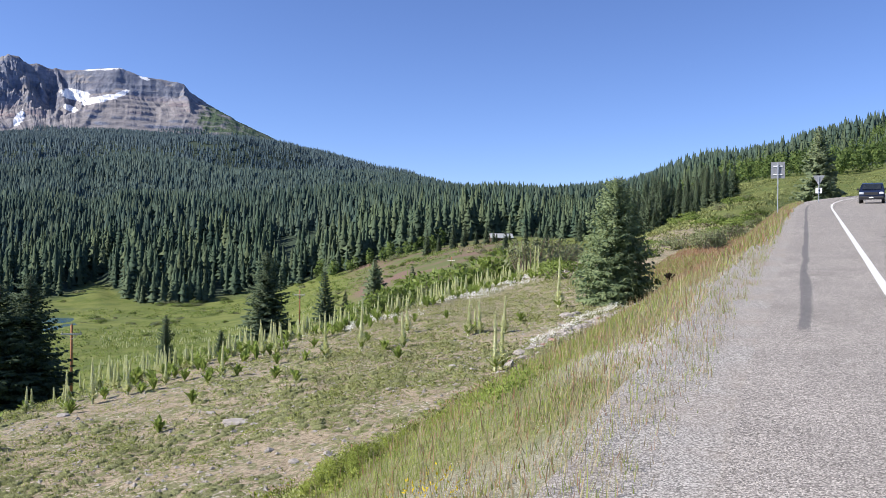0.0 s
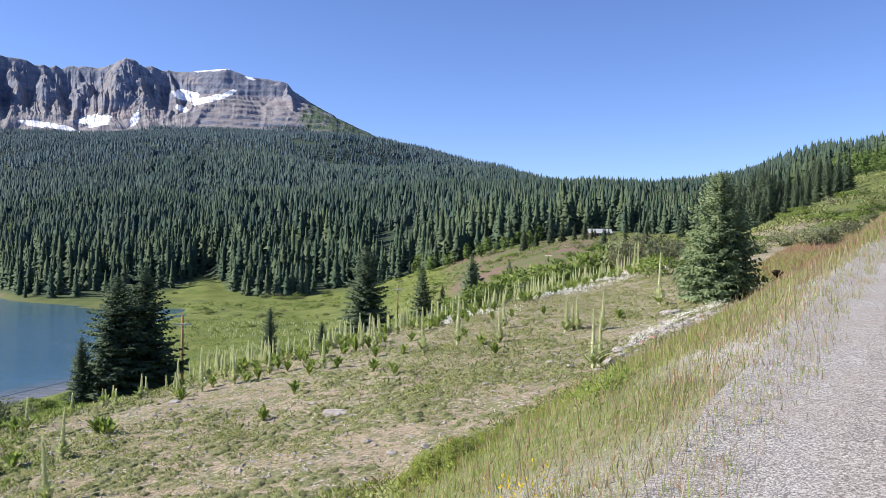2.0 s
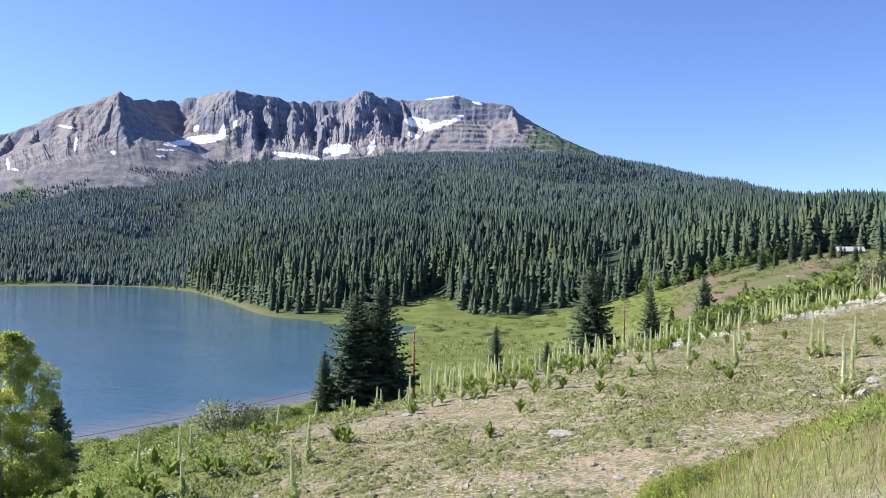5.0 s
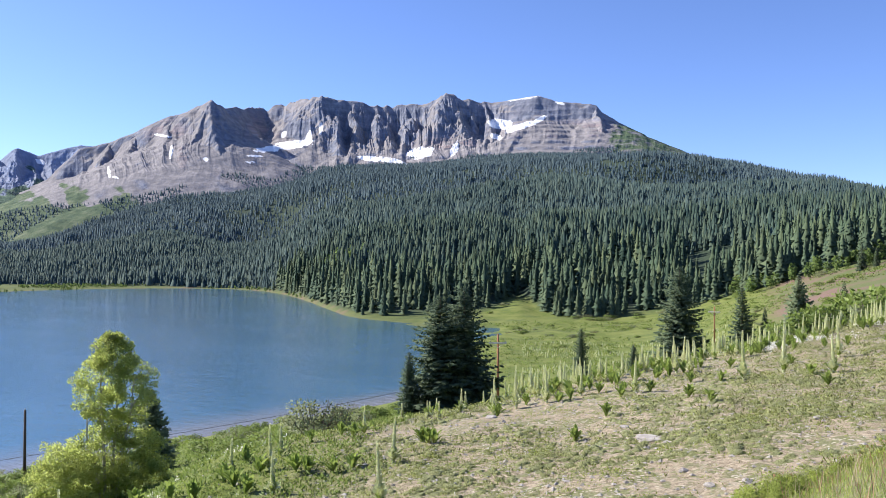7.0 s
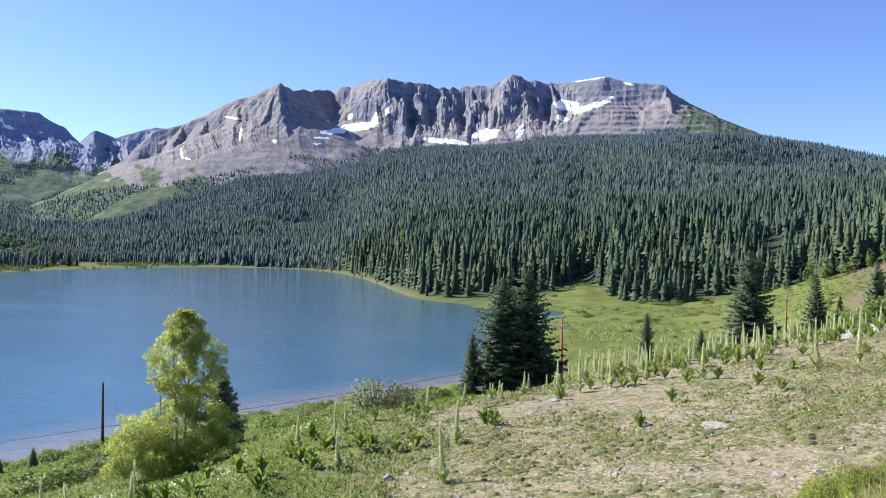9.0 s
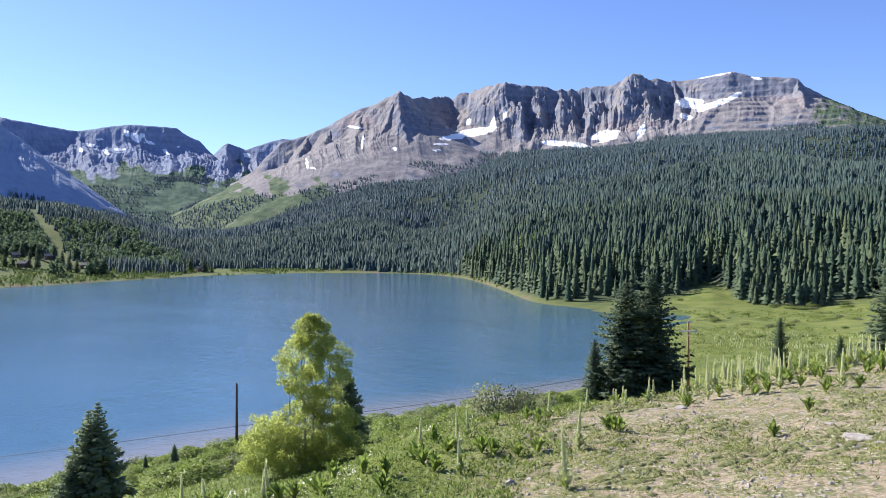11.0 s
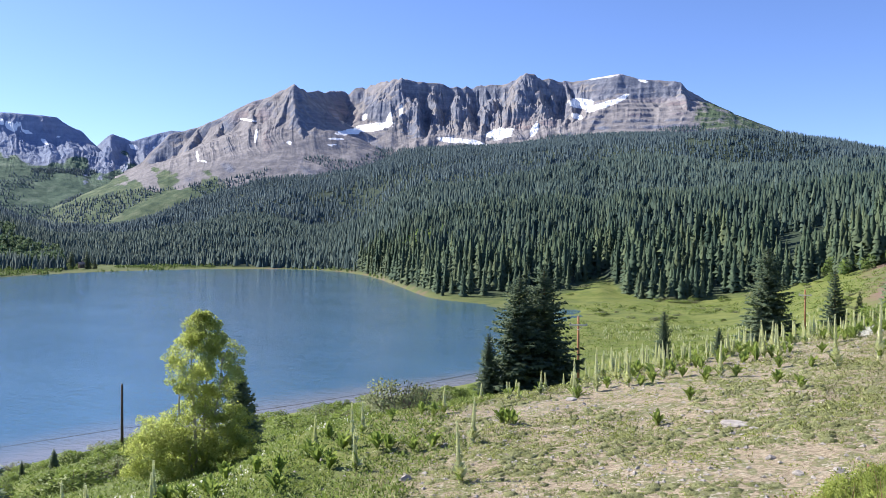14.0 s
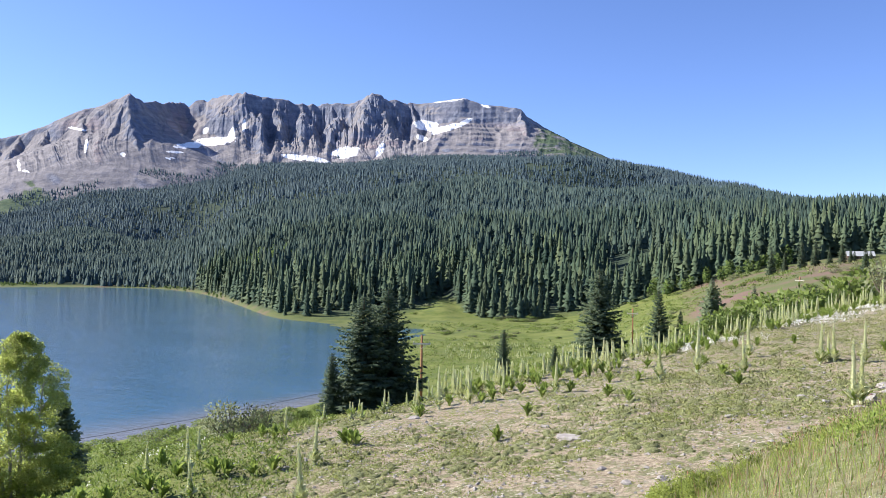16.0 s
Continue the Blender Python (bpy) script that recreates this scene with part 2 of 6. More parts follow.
def far_leaf(name, dark, light, warm, amount):
    """Woods seen from afar: each tree has a tone of its own, and each spray a little of its own."""
    k = Mat(name, 0.8, 0.1)
    t = k.sep(k.attr("tint"))
    c = k.mix(k.math("ADD", k.math("MULTIPLY", t[0], 0.6), k.math("MULTIPLY", k.island(), 0.4)), dark, light)
    c = k.mix(k.math("MULTIPLY", t[1], 0.45), c, warm)
    return k.put("Base Color", c).see_through(c, amount).m


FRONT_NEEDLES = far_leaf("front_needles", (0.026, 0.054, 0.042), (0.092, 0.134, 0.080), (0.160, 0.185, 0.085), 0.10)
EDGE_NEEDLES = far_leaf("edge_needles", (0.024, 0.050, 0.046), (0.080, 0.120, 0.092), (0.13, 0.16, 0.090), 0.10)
# paler and bluer with distance: the air's haze is mixed into these needle colours
HAZED_FAR_NEEDLES = far_leaf("hazed_far_needles", (0.032, 0.062, 0.068), (0.088, 0.132, 0.122), (0.130, 0.160, 0.11), 0.14)
HAZED_HIGH_NEEDLES = far_leaf("hazed_high_needles", (0.058, 0.100, 0.122), (0.122, 0.172, 0.190), (0.14, 0.185, 0.175), 0.3)
# aspen leaves darkened for the backlit hill: shade and some haze blue in the colour
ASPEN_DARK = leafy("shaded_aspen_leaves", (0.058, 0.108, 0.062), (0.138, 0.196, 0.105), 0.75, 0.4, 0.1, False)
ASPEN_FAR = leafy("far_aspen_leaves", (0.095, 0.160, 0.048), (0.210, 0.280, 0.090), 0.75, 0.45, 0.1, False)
BARK = plain("bark", (0.10, 0.075, 0.055), (0.22, 0.17, 0.13), 18, 0.95, 0.1, bump=0.7, stretch=(1, 1, 0.2))
YOUNG_LEAVES = leafy("cottonwood_leaves", (0.33, 0.400, 0.088), (0.62, 0.67, 0.22), 0.5, 0.66)
WILLOW = leafy("willow_leaves", (0.105, 0.165, 0.035), (0.25, 0.325, 0.080), 0.55, 0.4)
YELLOW_WEED = leafy("yellow_green_weed_leaves", (0.15, 0.205, 0.035), (0.37, 0.43, 0.095), 0.6, 0.45)
GREY_WILLOW = leafy("grey_willow_leaves", (0.15, 0.185, 0.085), (0.32, 0.355, 0.19), 0.6, 0.42)
TWIGS = plain("twigs", (0.16, 0.13, 0.10), (0.30, 0.25, 0.19), 20, 0.9, 0.1)
PALE_BARK = plain("pale_bark", (0.32, 0.30, 0.24), (0.52, 0.49, 0.42), 14, 0.85, 0.15, bump=0.4, stretch=(1, 1, 0.3))
STALK = leafy("pale_green_stalk", (0.56, 0.60, 0.31), (0.78, 0.79, 0.50), 0.6, 0.25)
BROAD_LEAF = leafy("broad_leaf", (0.16, 0.25, 0.045), (0.40, 0.48, 0.13), 0.65, 0.45, 0.15)
GRASS_GREEN = leafy("green_grass", (0.22, 0.29, 0.06), (0.46, 0.51, 0.16), 0.6, 0.45, each=False)
GRASS_STRAW = leafy("straw_grass", (0.34, 0.28, 0.16), (0.58, 0.50, 0.32), 0.7, 0.4, each=False)
GRASS_RED = leafy("reddish_grass_heads", (0.31, 0.17, 0.10), (0.50, 0.32, 0.21), 0.7, 0.4, each=False)
CUSHION = leafy("grey_green_cushions", (0.168, 0.190, 0.064), (0.365, 0.396, 0.162), 0.8, 0.2, each=False)
k = Mat("grey_green_mats", 0.95, 0.1)
tuft = k.noise(38, 5, 0.75)
k.put("Base Color", k.mix(k.ramp(tuft, (0.38, 0.0), (0.62, 1.0)), k.mix(k.island(), (0.118, 0.126, 0.050), (0.172, 0.184, 0.078)), k.mix(k.island(), (0.295, 0.318, 0.150), (0.425, 0.445, 0.235)))).bump(tuft, 1.0, 0.06)
MAT_PLANT = k.m
HERBS = leafy("low_herbs", (0.145, 0.198, 0.032), (0.325, 0.380, 0.080), 0.6, 0.4, each=False)
WHITE_PETAL = leafy("white_petals", (0.74, 0.74, 0.70), (0.88, 0.88, 0.85), 0.6, 0.5, each=False)
YELLOW_PETAL = leafy("yellow_petals", (0.60, 0.48, 0.02), (0.80, 0.66, 0.04), 0.6, 0.3, each=False)
CHIPS = plain("pale_chips", (0.36, 0.33, 0.31), (0.60, 0.57, 0.54), 30, 0.9, 0.2, bump=0.3)
STONE = plain("pale_stone", (0.24, 0.22, 0.20), (0.46, 0.43, 0.39), 5, 0.9, 0.2, bump=0.6, dist=0.02)
RED_STONE = plain("red_stone", (0.24, 0.14, 0.11), (0.42, 0.28, 0.23), 5, 0.9, 0.2, bump=0.6, dist=0.02)
POLE_WOOD = plain("pole_wood", (0.26, 0.12, 0.06), (0.42, 0.21, 0.115), 9, 0.85, 0.2, bump=0.5, stretch=(1, 1, 0.1))
# copy of the pole wood with the shade of its backlit side painted in
BACKLIT_POLE = plain("backlit_pole_wood", (0.06, 0.045, 0.035), (0.14, 0.10, 0.075), 9, 0.85, 0.2, bump=0.5, stretch=(1, 1, 0.1))
ARM_WOOD = plain("pale_arm_wood", (0.60, 0.53, 0.44), (0.80, 0.73, 0.62), 12, 0.8, 0.2)
WIRE = plain("wire", (0.03, 0.03, 0.035), (0.06, 0.06, 0.065), 30, 0.5, 0.4)
CERAMIC = plain("insulator_glaze", (0.30, 0.28, 0.26), (0.42, 0.40, 0.38), 20, 0.3, 0.5)
GALV = plain("galvanised_steel", (0.42, 0.44, 0.46), (0.60, 0.62, 0.64), 8, 0.45, 0.5, 0.6, 0.1)
SIGN_BACK = plain("bare_aluminium", (0.24, 0.25, 0.26), (0.34, 0.35, 0.36), 6, 0.5, 0.5, 0.3, 0.1)
SIGN_WHITE = plain("white_sheeting", (0.78, 0.78, 0.77), (0.86, 0.86, 0.85), 10, 0.5, 0.4, bump=0.05)
CAR_PAINT = plain("dark_blue_paint", (0.012, 0.018, 0.045), (0.02, 0.028, 0.065), 3, 0.22, 0.6, 0.2, 0.02)
CAR_GLASS = plain("tinted_glass", (0.015, 0.02, 0.025), (0.03, 0.035, 0.04), 2, 0.06, 0.7, bump=0.0)
RUBBER = plain("rubber", (0.02, 0.02, 0.02), (0.04, 0.04, 0.04), 30, 0.9, 0.2)
RIM = plain("alloy_rim", (0.40, 0.41, 0.42), (0.55, 0.56, 0.57), 10, 0.35, 0.5, 0.8, 0.05)
BLACK_TRIM = plain("black_plastic", (0.025, 0.025, 0.027), (0.05, 0.05, 0.052), 30, 0.6, 0.3)
LAMP_GLASS = plain("headlamp_glass", (0.55, 0.57, 0.60), (0.75, 0.77, 0.80), 12, 0.15, 0.7, bump=0.1)
ROOF_METAL = plain("pale_metal_roof", (0.36, 0.38, 0.37), (0.50, 0.52, 0.51), 0.8, 0.45, 0.4, 0.1, 0.1)
ROOF_DARK = plain("dark_shingle", (0.09, 0.085, 0.085), (0.20, 0.19, 0.185), 2, 0.9, 0.2)
LOG_WALL = plain("brown_boards", (0.06, 0.045, 0.035), (0.13, 0.095, 0.07), 1.5, 0.85, 0.2, stretch=(1, 1, 4))

# ---- the lie of the land ----
def polar(x, y):
    return np.hypot(x, y), np.degrees(np.arctan2(-x, y))


def at(az, r, z=None):
    p = (-r * math.sin(radians(az)), r * math.cos(radians(az)))
    return (*p, height1(*p) if z is None else z)


WL = -29.5                                                     # the lake's level
AZ = [-40, -28, -22, -17, -13, -9, -5, -1, 3, 7, 11, 16, 21, 25, 30, 34.4, 36.3, 39, 42, 46, 50, 54, 58, 62, 66, 71, 80, 95]
# the fall below the bench, and the near shore
R2 = [90, 90, 90, 90, 95, 110, 120, 130, 140, 140, 140, 145, 150, 190, 183, 171, 166, 160, 154, 147, 140, 135, 131, 125, 121, 117, 112, 110]
Z2 = [12, 8, 6, 3.2, 1.3, -1.3, -3, -6.5, -10.5, -12.5, -14.5, -20, -25, -28.4] + [WL] * 14
# valley floor, or the lake's bed
R3 = [180, 180, 180, 200, 200, 200, 220, 230, 240, 260, 270, 260, 250, 230] + [r + 25 for r in R2[14:]]
Z3 = [30, 14, 13, 10.7, 4.4, 0.6, -1.8, -4.8, -9.3, -16.5, -24, -28, -28.3, -28.6] + [WL - 3] * 14
R4 = [230, 230, 230, 255, 290, 330, 350, 350, 350, 370, 380, 380, 380, 345, 350, 400, 490, 720, 835, 870, 865, 835, 785, 725, 665, 620, 560, 500]
Z4 = [40, 19.3, 19.3, 16.8, 8.7, 3.9, 5.3, 1.6, -4.5, -13.9, -23, -28, -28.2, -28.6] + [WL - 3] * 14
# the far shore, or the meadow's end
R5 = [240, 240, 240, 265, 300, 345, 370, 380, 380, 395, 410, 398, 410, 375, 376, 425, 520, 748, 860, 895, 890, 860, 813, 748, 690, 645, 600, 550]
Z5 = [42, 20.5, 20.5, 18, 9.5, 4.9, 6, 2, -3, -11.5, -22, -28, -28, -28.8] + [WL] * 14
# the forest's foot
R6 = [250, 250, 250, 275, 310, 355, 382, 390, 390, 405, 418, 408, 422, 430, 425, 440, 535, 760, 875, 905, 950, 1000, 1000, 960, 930, 900, 850, 800]
Z6 = [44, 21.5, 21.5, 19, 10.5, 6, 7, 3, -2, -10.5, -21, -27.5, -27, -27, -28, -28, -28, -28.5, -28.5, -28.5, -28, -27, -27, -20, -13, -4, 5, 10]
# the forest's upper edge: how far, and how high it stands
R7 = [850, 880, 900, 920, 950, 1000, 1100, 1300, 1700, 2100, 2400, 2500, 2550, 2600, 2600, 2550, 2500, 2400, 2350, 2250, 2100, 1900, 1700, 1550, 1450, 1400, 1300, 1200]
E7 = [9, 8.7, 6.9, 6.65, 4.6, 4.4, 4.2, 4.3, 5.2, 6.25, 7.1, 7.35, 7.6, 7.3, 6.8, 6.7, 6.4, 5.2, 4.7, 4.35, 2.8, 1.4, 0.9, 2.1, 2.9, 3.25, 4, 5]
E7 = [e - math.degrees(15 / r) for e, r in zip(E7, R7)]        # less the trees' own height
Z7 = [1.62 + r * math.tan(radians(e)) for e, r in zip(E7, R7)]
Z1 = list(np.interp(AZ, [41, 49, 60], [-4, -5.9, -7]))
RS = np.array([[20] * 28, R2, R3, R4, R5, R6, R7, [r + 400 for r in R7], [r + 1200 for r in R7], [6000] * 28], float)
ZS = np.array([Z1, Z2, Z3, Z4, Z5, Z6, Z7, [z * 0.9 for z in Z7], [z * 0.85 for z in Z7], [z * 0.85 for z in Z7]], float)
FINE_AZ = np.arange(-40, 95.01, 0.25)
SM = np.exp(-0.5 * (np.arange(-12, 13) / 4.0) ** 2)
SM /= SM.sum()


def soften(row):
    v = np.interp(FINE_AZ, AZ, row)
    return np.convolve(np.pad(v, 12, mode="edge"), SM, mode="valid")


RF, ZF = np.array([soften(r) for r in RS]), np.array([soften(r) for r in ZS])


RF[5] += 58 * np.exp(-((FINE_AZ - 22.8) / 1.1) ** 2)              # a grassy tongue runs up into the wood


def row_at(table, az):
    return np.interp(np.clip(az, -40, 95), FINE_AZ, table)


def far_height(az, r):
    rs = [row_at(t, az) for t in RF]
    zs = [row_at(t, az) for t in ZF]
    z = zs[0]
    for i in range(len(rs) - 1):
        t = np.clip((r - rs[i]) / (rs[i + 1] - rs[i]), 0, 1)
        z = z + (zs[i + 1] - zs[i]) * t
    return z


ROAD_AZ = radians(-23.7)
RU, RV = (-math.sin(ROAD_AZ), math.cos(ROAD_AZ)), (-math.cos(ROAD_AZ), -math.sin(ROAD_AZ))
GRADE = 0.07


def road_uv(x, y):
    u, v = x * RU[0] + y * RU[1], x * RV[0] + y * RV[1]
    return u, v + np.maximum(0, u - 62) ** 2 / 640      # the road bends to the right beyond 62 m


def road_point(u, v):
    v = v - np.maximum(0, u - 62) ** 2 / 640
    return u * RU[0] + v * RV[0], u * RU[1] + v * RV[1]


def road_z(u):
    return GRADE * np.minimum(u, 170.0)


def crest_dist(x, y):
    return -0.856 * x + 0.517 * y - 30.5


def bench_z(x, y):
    return -2.97 + 0.145 * x + 0.02 * y


def height(x, y):
    """The ground's height, for arrays."""
    x, y = np.asarray(x, float), np.asarray(y, float)
    r, az = polar(x, y)
    u, v = road_uv(x, y)
    zr = road_z(u)
    foot = np.clip(8.6 - 0.13 * (u - 12), 5.2, 8.6)
    t = (v - 1.3) / (foot - 1.3)
    bump = 0.10 * fbm(x * 0.55, y * 0.55, 3, 3) + 0.04 * fbm(x * 2.2, y * 2.2, 2, 4)
    c = crest_dist(x, y) + 5.5 * smooth01((az - 41) / 8)
    fall = 0.17 * (c + np.sqrt(c * c + 3))
    bench = bench_z(x, y) + bump * smooth01((v - 1.5) / 4)
    low = far_height(az, r)
    low = low + np.where((r > 35), 1, 0) * smooth01((r - 200) / 300) * smooth01((low - WL - 1.5) / 12) * (4.5 * fbm(x / 60, y / 60, 3, 5) + smooth01((r - 700) / 500) * smooth01((0.85 * row_at(RF[6], az) - r) / 300) * 24 * fbm(x / 230, y / 230, 3, 6))
    low = low + 0.7 * fbm(x / 14, y / 14, 3, 21) * smooth01((r - 150) / 40) * smooth01((WL + 4 - low) / 3) * smooth01((600 - r) / 100)
    brook = np.abs(r - 338 - 14 * np.sin(az * 0.9)) / 9
    low = low - 0.6 * smooth01(1.3 - brook) * smooth01((az - 18) / 2) * smooth01((28 - az) / 2)
    low = low - 1.7 * smooth01((az - 23.4) / 1.4) * smooth01((31 - az) / 2) * np.exp(-((r - 366 - 6 * np.sin(az * 1.7)) / 10) ** 2)
    low = low + 4.5 * np.exp(-((az - 22.8) / 1.3) ** 2 - ((r - 452) / 38) ** 2)
    spur_h = np.interp(az, [0, 5, 10, 20, 27, 34], [0, 8, 14, 14, 6, 0])
    low = low + spur_h * np.exp(-((r - 610) / 120) ** 2)
    shelf = smooth01((az - 3) / 7) * smooth01((47 - az) / 8)
    sway = r - 70 * np.sin(az * 0.33 + 0.6)
    low = low + shelf * (3 * np.exp(-((sway - 1100) / 140) ** 2) - 58 * np.exp(-((sway - 1430) / 190) ** 2))
    k = 1.2
    m = np.maximum(bench - fall, low) + 0.0
    d = np.abs(bench - fall - low)
    m = m + np.where(d < 2 * k, (2 * k - d) ** 2 / (8 * k), 0)
    mixw = smooth01((c + 12) / 10)
    tt = np.clip(t, 0, 1)
    left = zr + ((1 - mixw) * bench + mixw * m - zr) * (0.8 * tt + 0.2 * smooth01(tt))
    right = zr + np.clip(-9.5 - v, 0, 60) * 0.32
    near = np.where(v > 1.3, left, np.where(v < -9.5, right, zr))
    # past the road's visible end the land takes over
    w = smooth01((r - 150) / 60)
    w = np.maximum(w, smooth01((r - 110) / 40) * smooth01((az + 6) / 8))
    behind = smooth01((np.abs(az - 25) - 75) / 30)
    out = near * (1 - w) + low * w
    back = zr + np.where(v > 0, -0.1 * np.maximum(v - 1.3, 0), 0.2 * np.maximum(-9.5 - v, 0))
    return out * (1 - behind) + np.clip(back, -60, 60) * behind


def height1(x, y):
    return float(height(np.array([x]), np.array([y]))[0])


def polar_grid(azs, rs):
    a, r = np.meshgrid(np.radians(azs), rs, indexing="ij")
    x, y = -r * np.sin(a), r * np.cos(a)
    n, m = len(azs), len(rs)
    i = (np.arange(n - 1)[:, None] * m + np.arange(m - 1)[None, :]).ravel()
    return x.ravel(), y.ravel(), np.stack([i, i + 1, i + m + 1, i + m], 1)


def set_cover(me, name, rgb):
    a = me.color_attributes.new(name, "FLOAT_COLOR", "POINT")
    a.data.foreach_set("color", np.concatenate([rgb, np.ones((len(rgb), 1))], 1).astype(np.float32).ravel())


azs = np.concatenate([np.arange(-180, -44, 4.0), np.arange(-44, 84, 0.4), np.arange(84, 180.1, 4.0)])
rs = np.concatenate([[0.0], np.geomspace(1.2, 12, 30)[:-1], np.geomspace(12, 130, 120)[:-1], np.geomspace(130, 1000, 130)[:-1], np.geomspace(1000, 4900, 60)])
gx, gy, gf = polar_grid(azs, rs)
gz = height(gx, gy)
r_, az_ = polar(gx, gy)
u_, v_ = road_uv(gx, gy)
on_road = (v_ < 2.2) & (v_ > -9.7) & (u_ > -40) & (u_ < 160) & (r_ < 160)
ground_me = mesh_of("ground", np.stack([gx, gy, gz - 0.03 * on_road], 1), gf, GROUND, smooth=True)
c_ = crest_dist(gx, gy)
dry = smooth01((6 - c_ + 5 * fbm(gx / 9, gy / 9, 3, 11)) / 8) * smooth01((v_ - 5) / 4) * smooth01((41 - az_ + 6 * fbm(gx / 5, gy / 5, 2, 12)) / 9) * (r_ < 110)
foot_r = row_at(RF[5], az_)
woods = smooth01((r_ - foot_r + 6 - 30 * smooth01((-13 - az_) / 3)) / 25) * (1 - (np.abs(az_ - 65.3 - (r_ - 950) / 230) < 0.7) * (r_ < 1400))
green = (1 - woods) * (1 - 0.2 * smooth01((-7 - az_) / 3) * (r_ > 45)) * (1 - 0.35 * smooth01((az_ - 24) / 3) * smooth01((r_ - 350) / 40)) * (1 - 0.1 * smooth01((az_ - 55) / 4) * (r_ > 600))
knoll = smooth01((r_ - 190) / 60) * (1 - woods) * smooth01((6.4 - np.abs(az_ - 1.0)) / 2)
bank = smooth01((v_ - 0.8) / 0.5) * smooth01((9.5 - v_) / 2) * (r_ < 110) * (az_ < 160)
knoll = np.maximum(knoll, 0.75 * smooth01((17 - np.abs(r_ - row_at(RF[4], az_) - 4)) / 9) * (az_ > 27))    # the lake's stony rim
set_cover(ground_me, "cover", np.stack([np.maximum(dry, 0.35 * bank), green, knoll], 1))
verge = smooth01((2.65 + 0.9 * fbm(gx / 1.1, gy / 1.1, 3, 14) - v_) / 1.2) * smooth01((v_ + 12) / 1) * (r_ < 160)
set_cover(ground_me, "verge", np.stack([verge] * 3, 1))
tagged(new("ground", ground_me), "gravelly grassed hillside falling to a green valley floor", "ground", kind="structure")

# the lake
la = np.arange(22.2, 96, 0.3)
ls = np.linspace(0, 1, 90)
lr0, lr1 = row_at(RF[1], la) - 12, row_at(RF[4], la) + 15
a2, s2 = np.meshgrid(la, ls, indexing="ij")
rr = lr0[:, None] * (1 - s2) + lr1[:, None] * s2
i = (np.arange(len(la) - 1)[:, None] * 90 + np.arange(89)[None, :]).ravel()
lx, ly = (-rr * np.sin(np.radians(a2))).ravel(), (rr * np.cos(np.radians(a2))).ravel()
lake_me = mesh_of("lake", np.stack([lx, ly, np.full(len(lx), WL + 0.25)], 1), np.stack([i, i + 1, i + 91, i + 90], 1), WATER, smooth=True)
sh = smooth01(1 - (rr - lr0[:, None] - 12) / 22).ravel()
set_cover(lake_me, "shoal", np.stack([sh, sh, sh], 1))
tagged(new("water", lake_me), "blue mountain lake with small ripples", "lake", kind="structure")

# ---- mountains ----
def ridged(x, y, octaves, seed):
    """Sharp-crested noise, about -1 to 1."""
    out, amp, tot = 0.0, 1.0, 0.0
    for i in range(octaves):
        out = out + amp * (1 - 2.2 * np.abs(fbm(x * 2.1 ** i, y * 2.1 ** i, 1, seed + 13 * i)))
        tot += amp
        amp *= 0.55
    return out / tot


def segment_field(x, y, segs, cliff, steep, talus, top=5.0):
    """Height of a range given by ridge segments ((x, y, z), (x, y, z)): each falls off as a cliff, then as talus."""
    best = np.full(x.shape, -1e9)
    for (x0, y0, z0), (x1, y1, z1), k, hard in segs:
        dx, dy = x1 - x0, y1 - y0
        t = np.clip(((x - x0) * dx + (y - y0) * dy) / (dx * dx + dy * dy + 1e-6), 0, 1)
        d = np.sqrt((x - x0 - t * dx) ** 2 + (y - y0 - t * dy) ** 2 + top ** 2) - top
        c = cliff * k
        z = z0 + (z1 - z0) * t - steep * hard * np.minimum(d, c) - talus * np.maximum(d - c, 0)
        best = np.maximum(best, z)
    return best


def polar_point(a, r, e):
    return (-r * math.sin(radians(a)), r * math.cos(radians(a)), 1.62 + r * math.tan(radians(e)))


def blob(A, E, *spots):
    """Weights of slanted oval patches: azimuth, elevation, half width, half height, slant."""
    w = np.zeros_like(A)
    for a, e, ra, re, sl in spots:
        d = ((A - a) / ra) ** 2 + ((E - e - sl * (A - a)) / re) ** 2
        w = np.maximum(w, np.clip(1.0 - 0.5 * d, 0, 1))
    return w


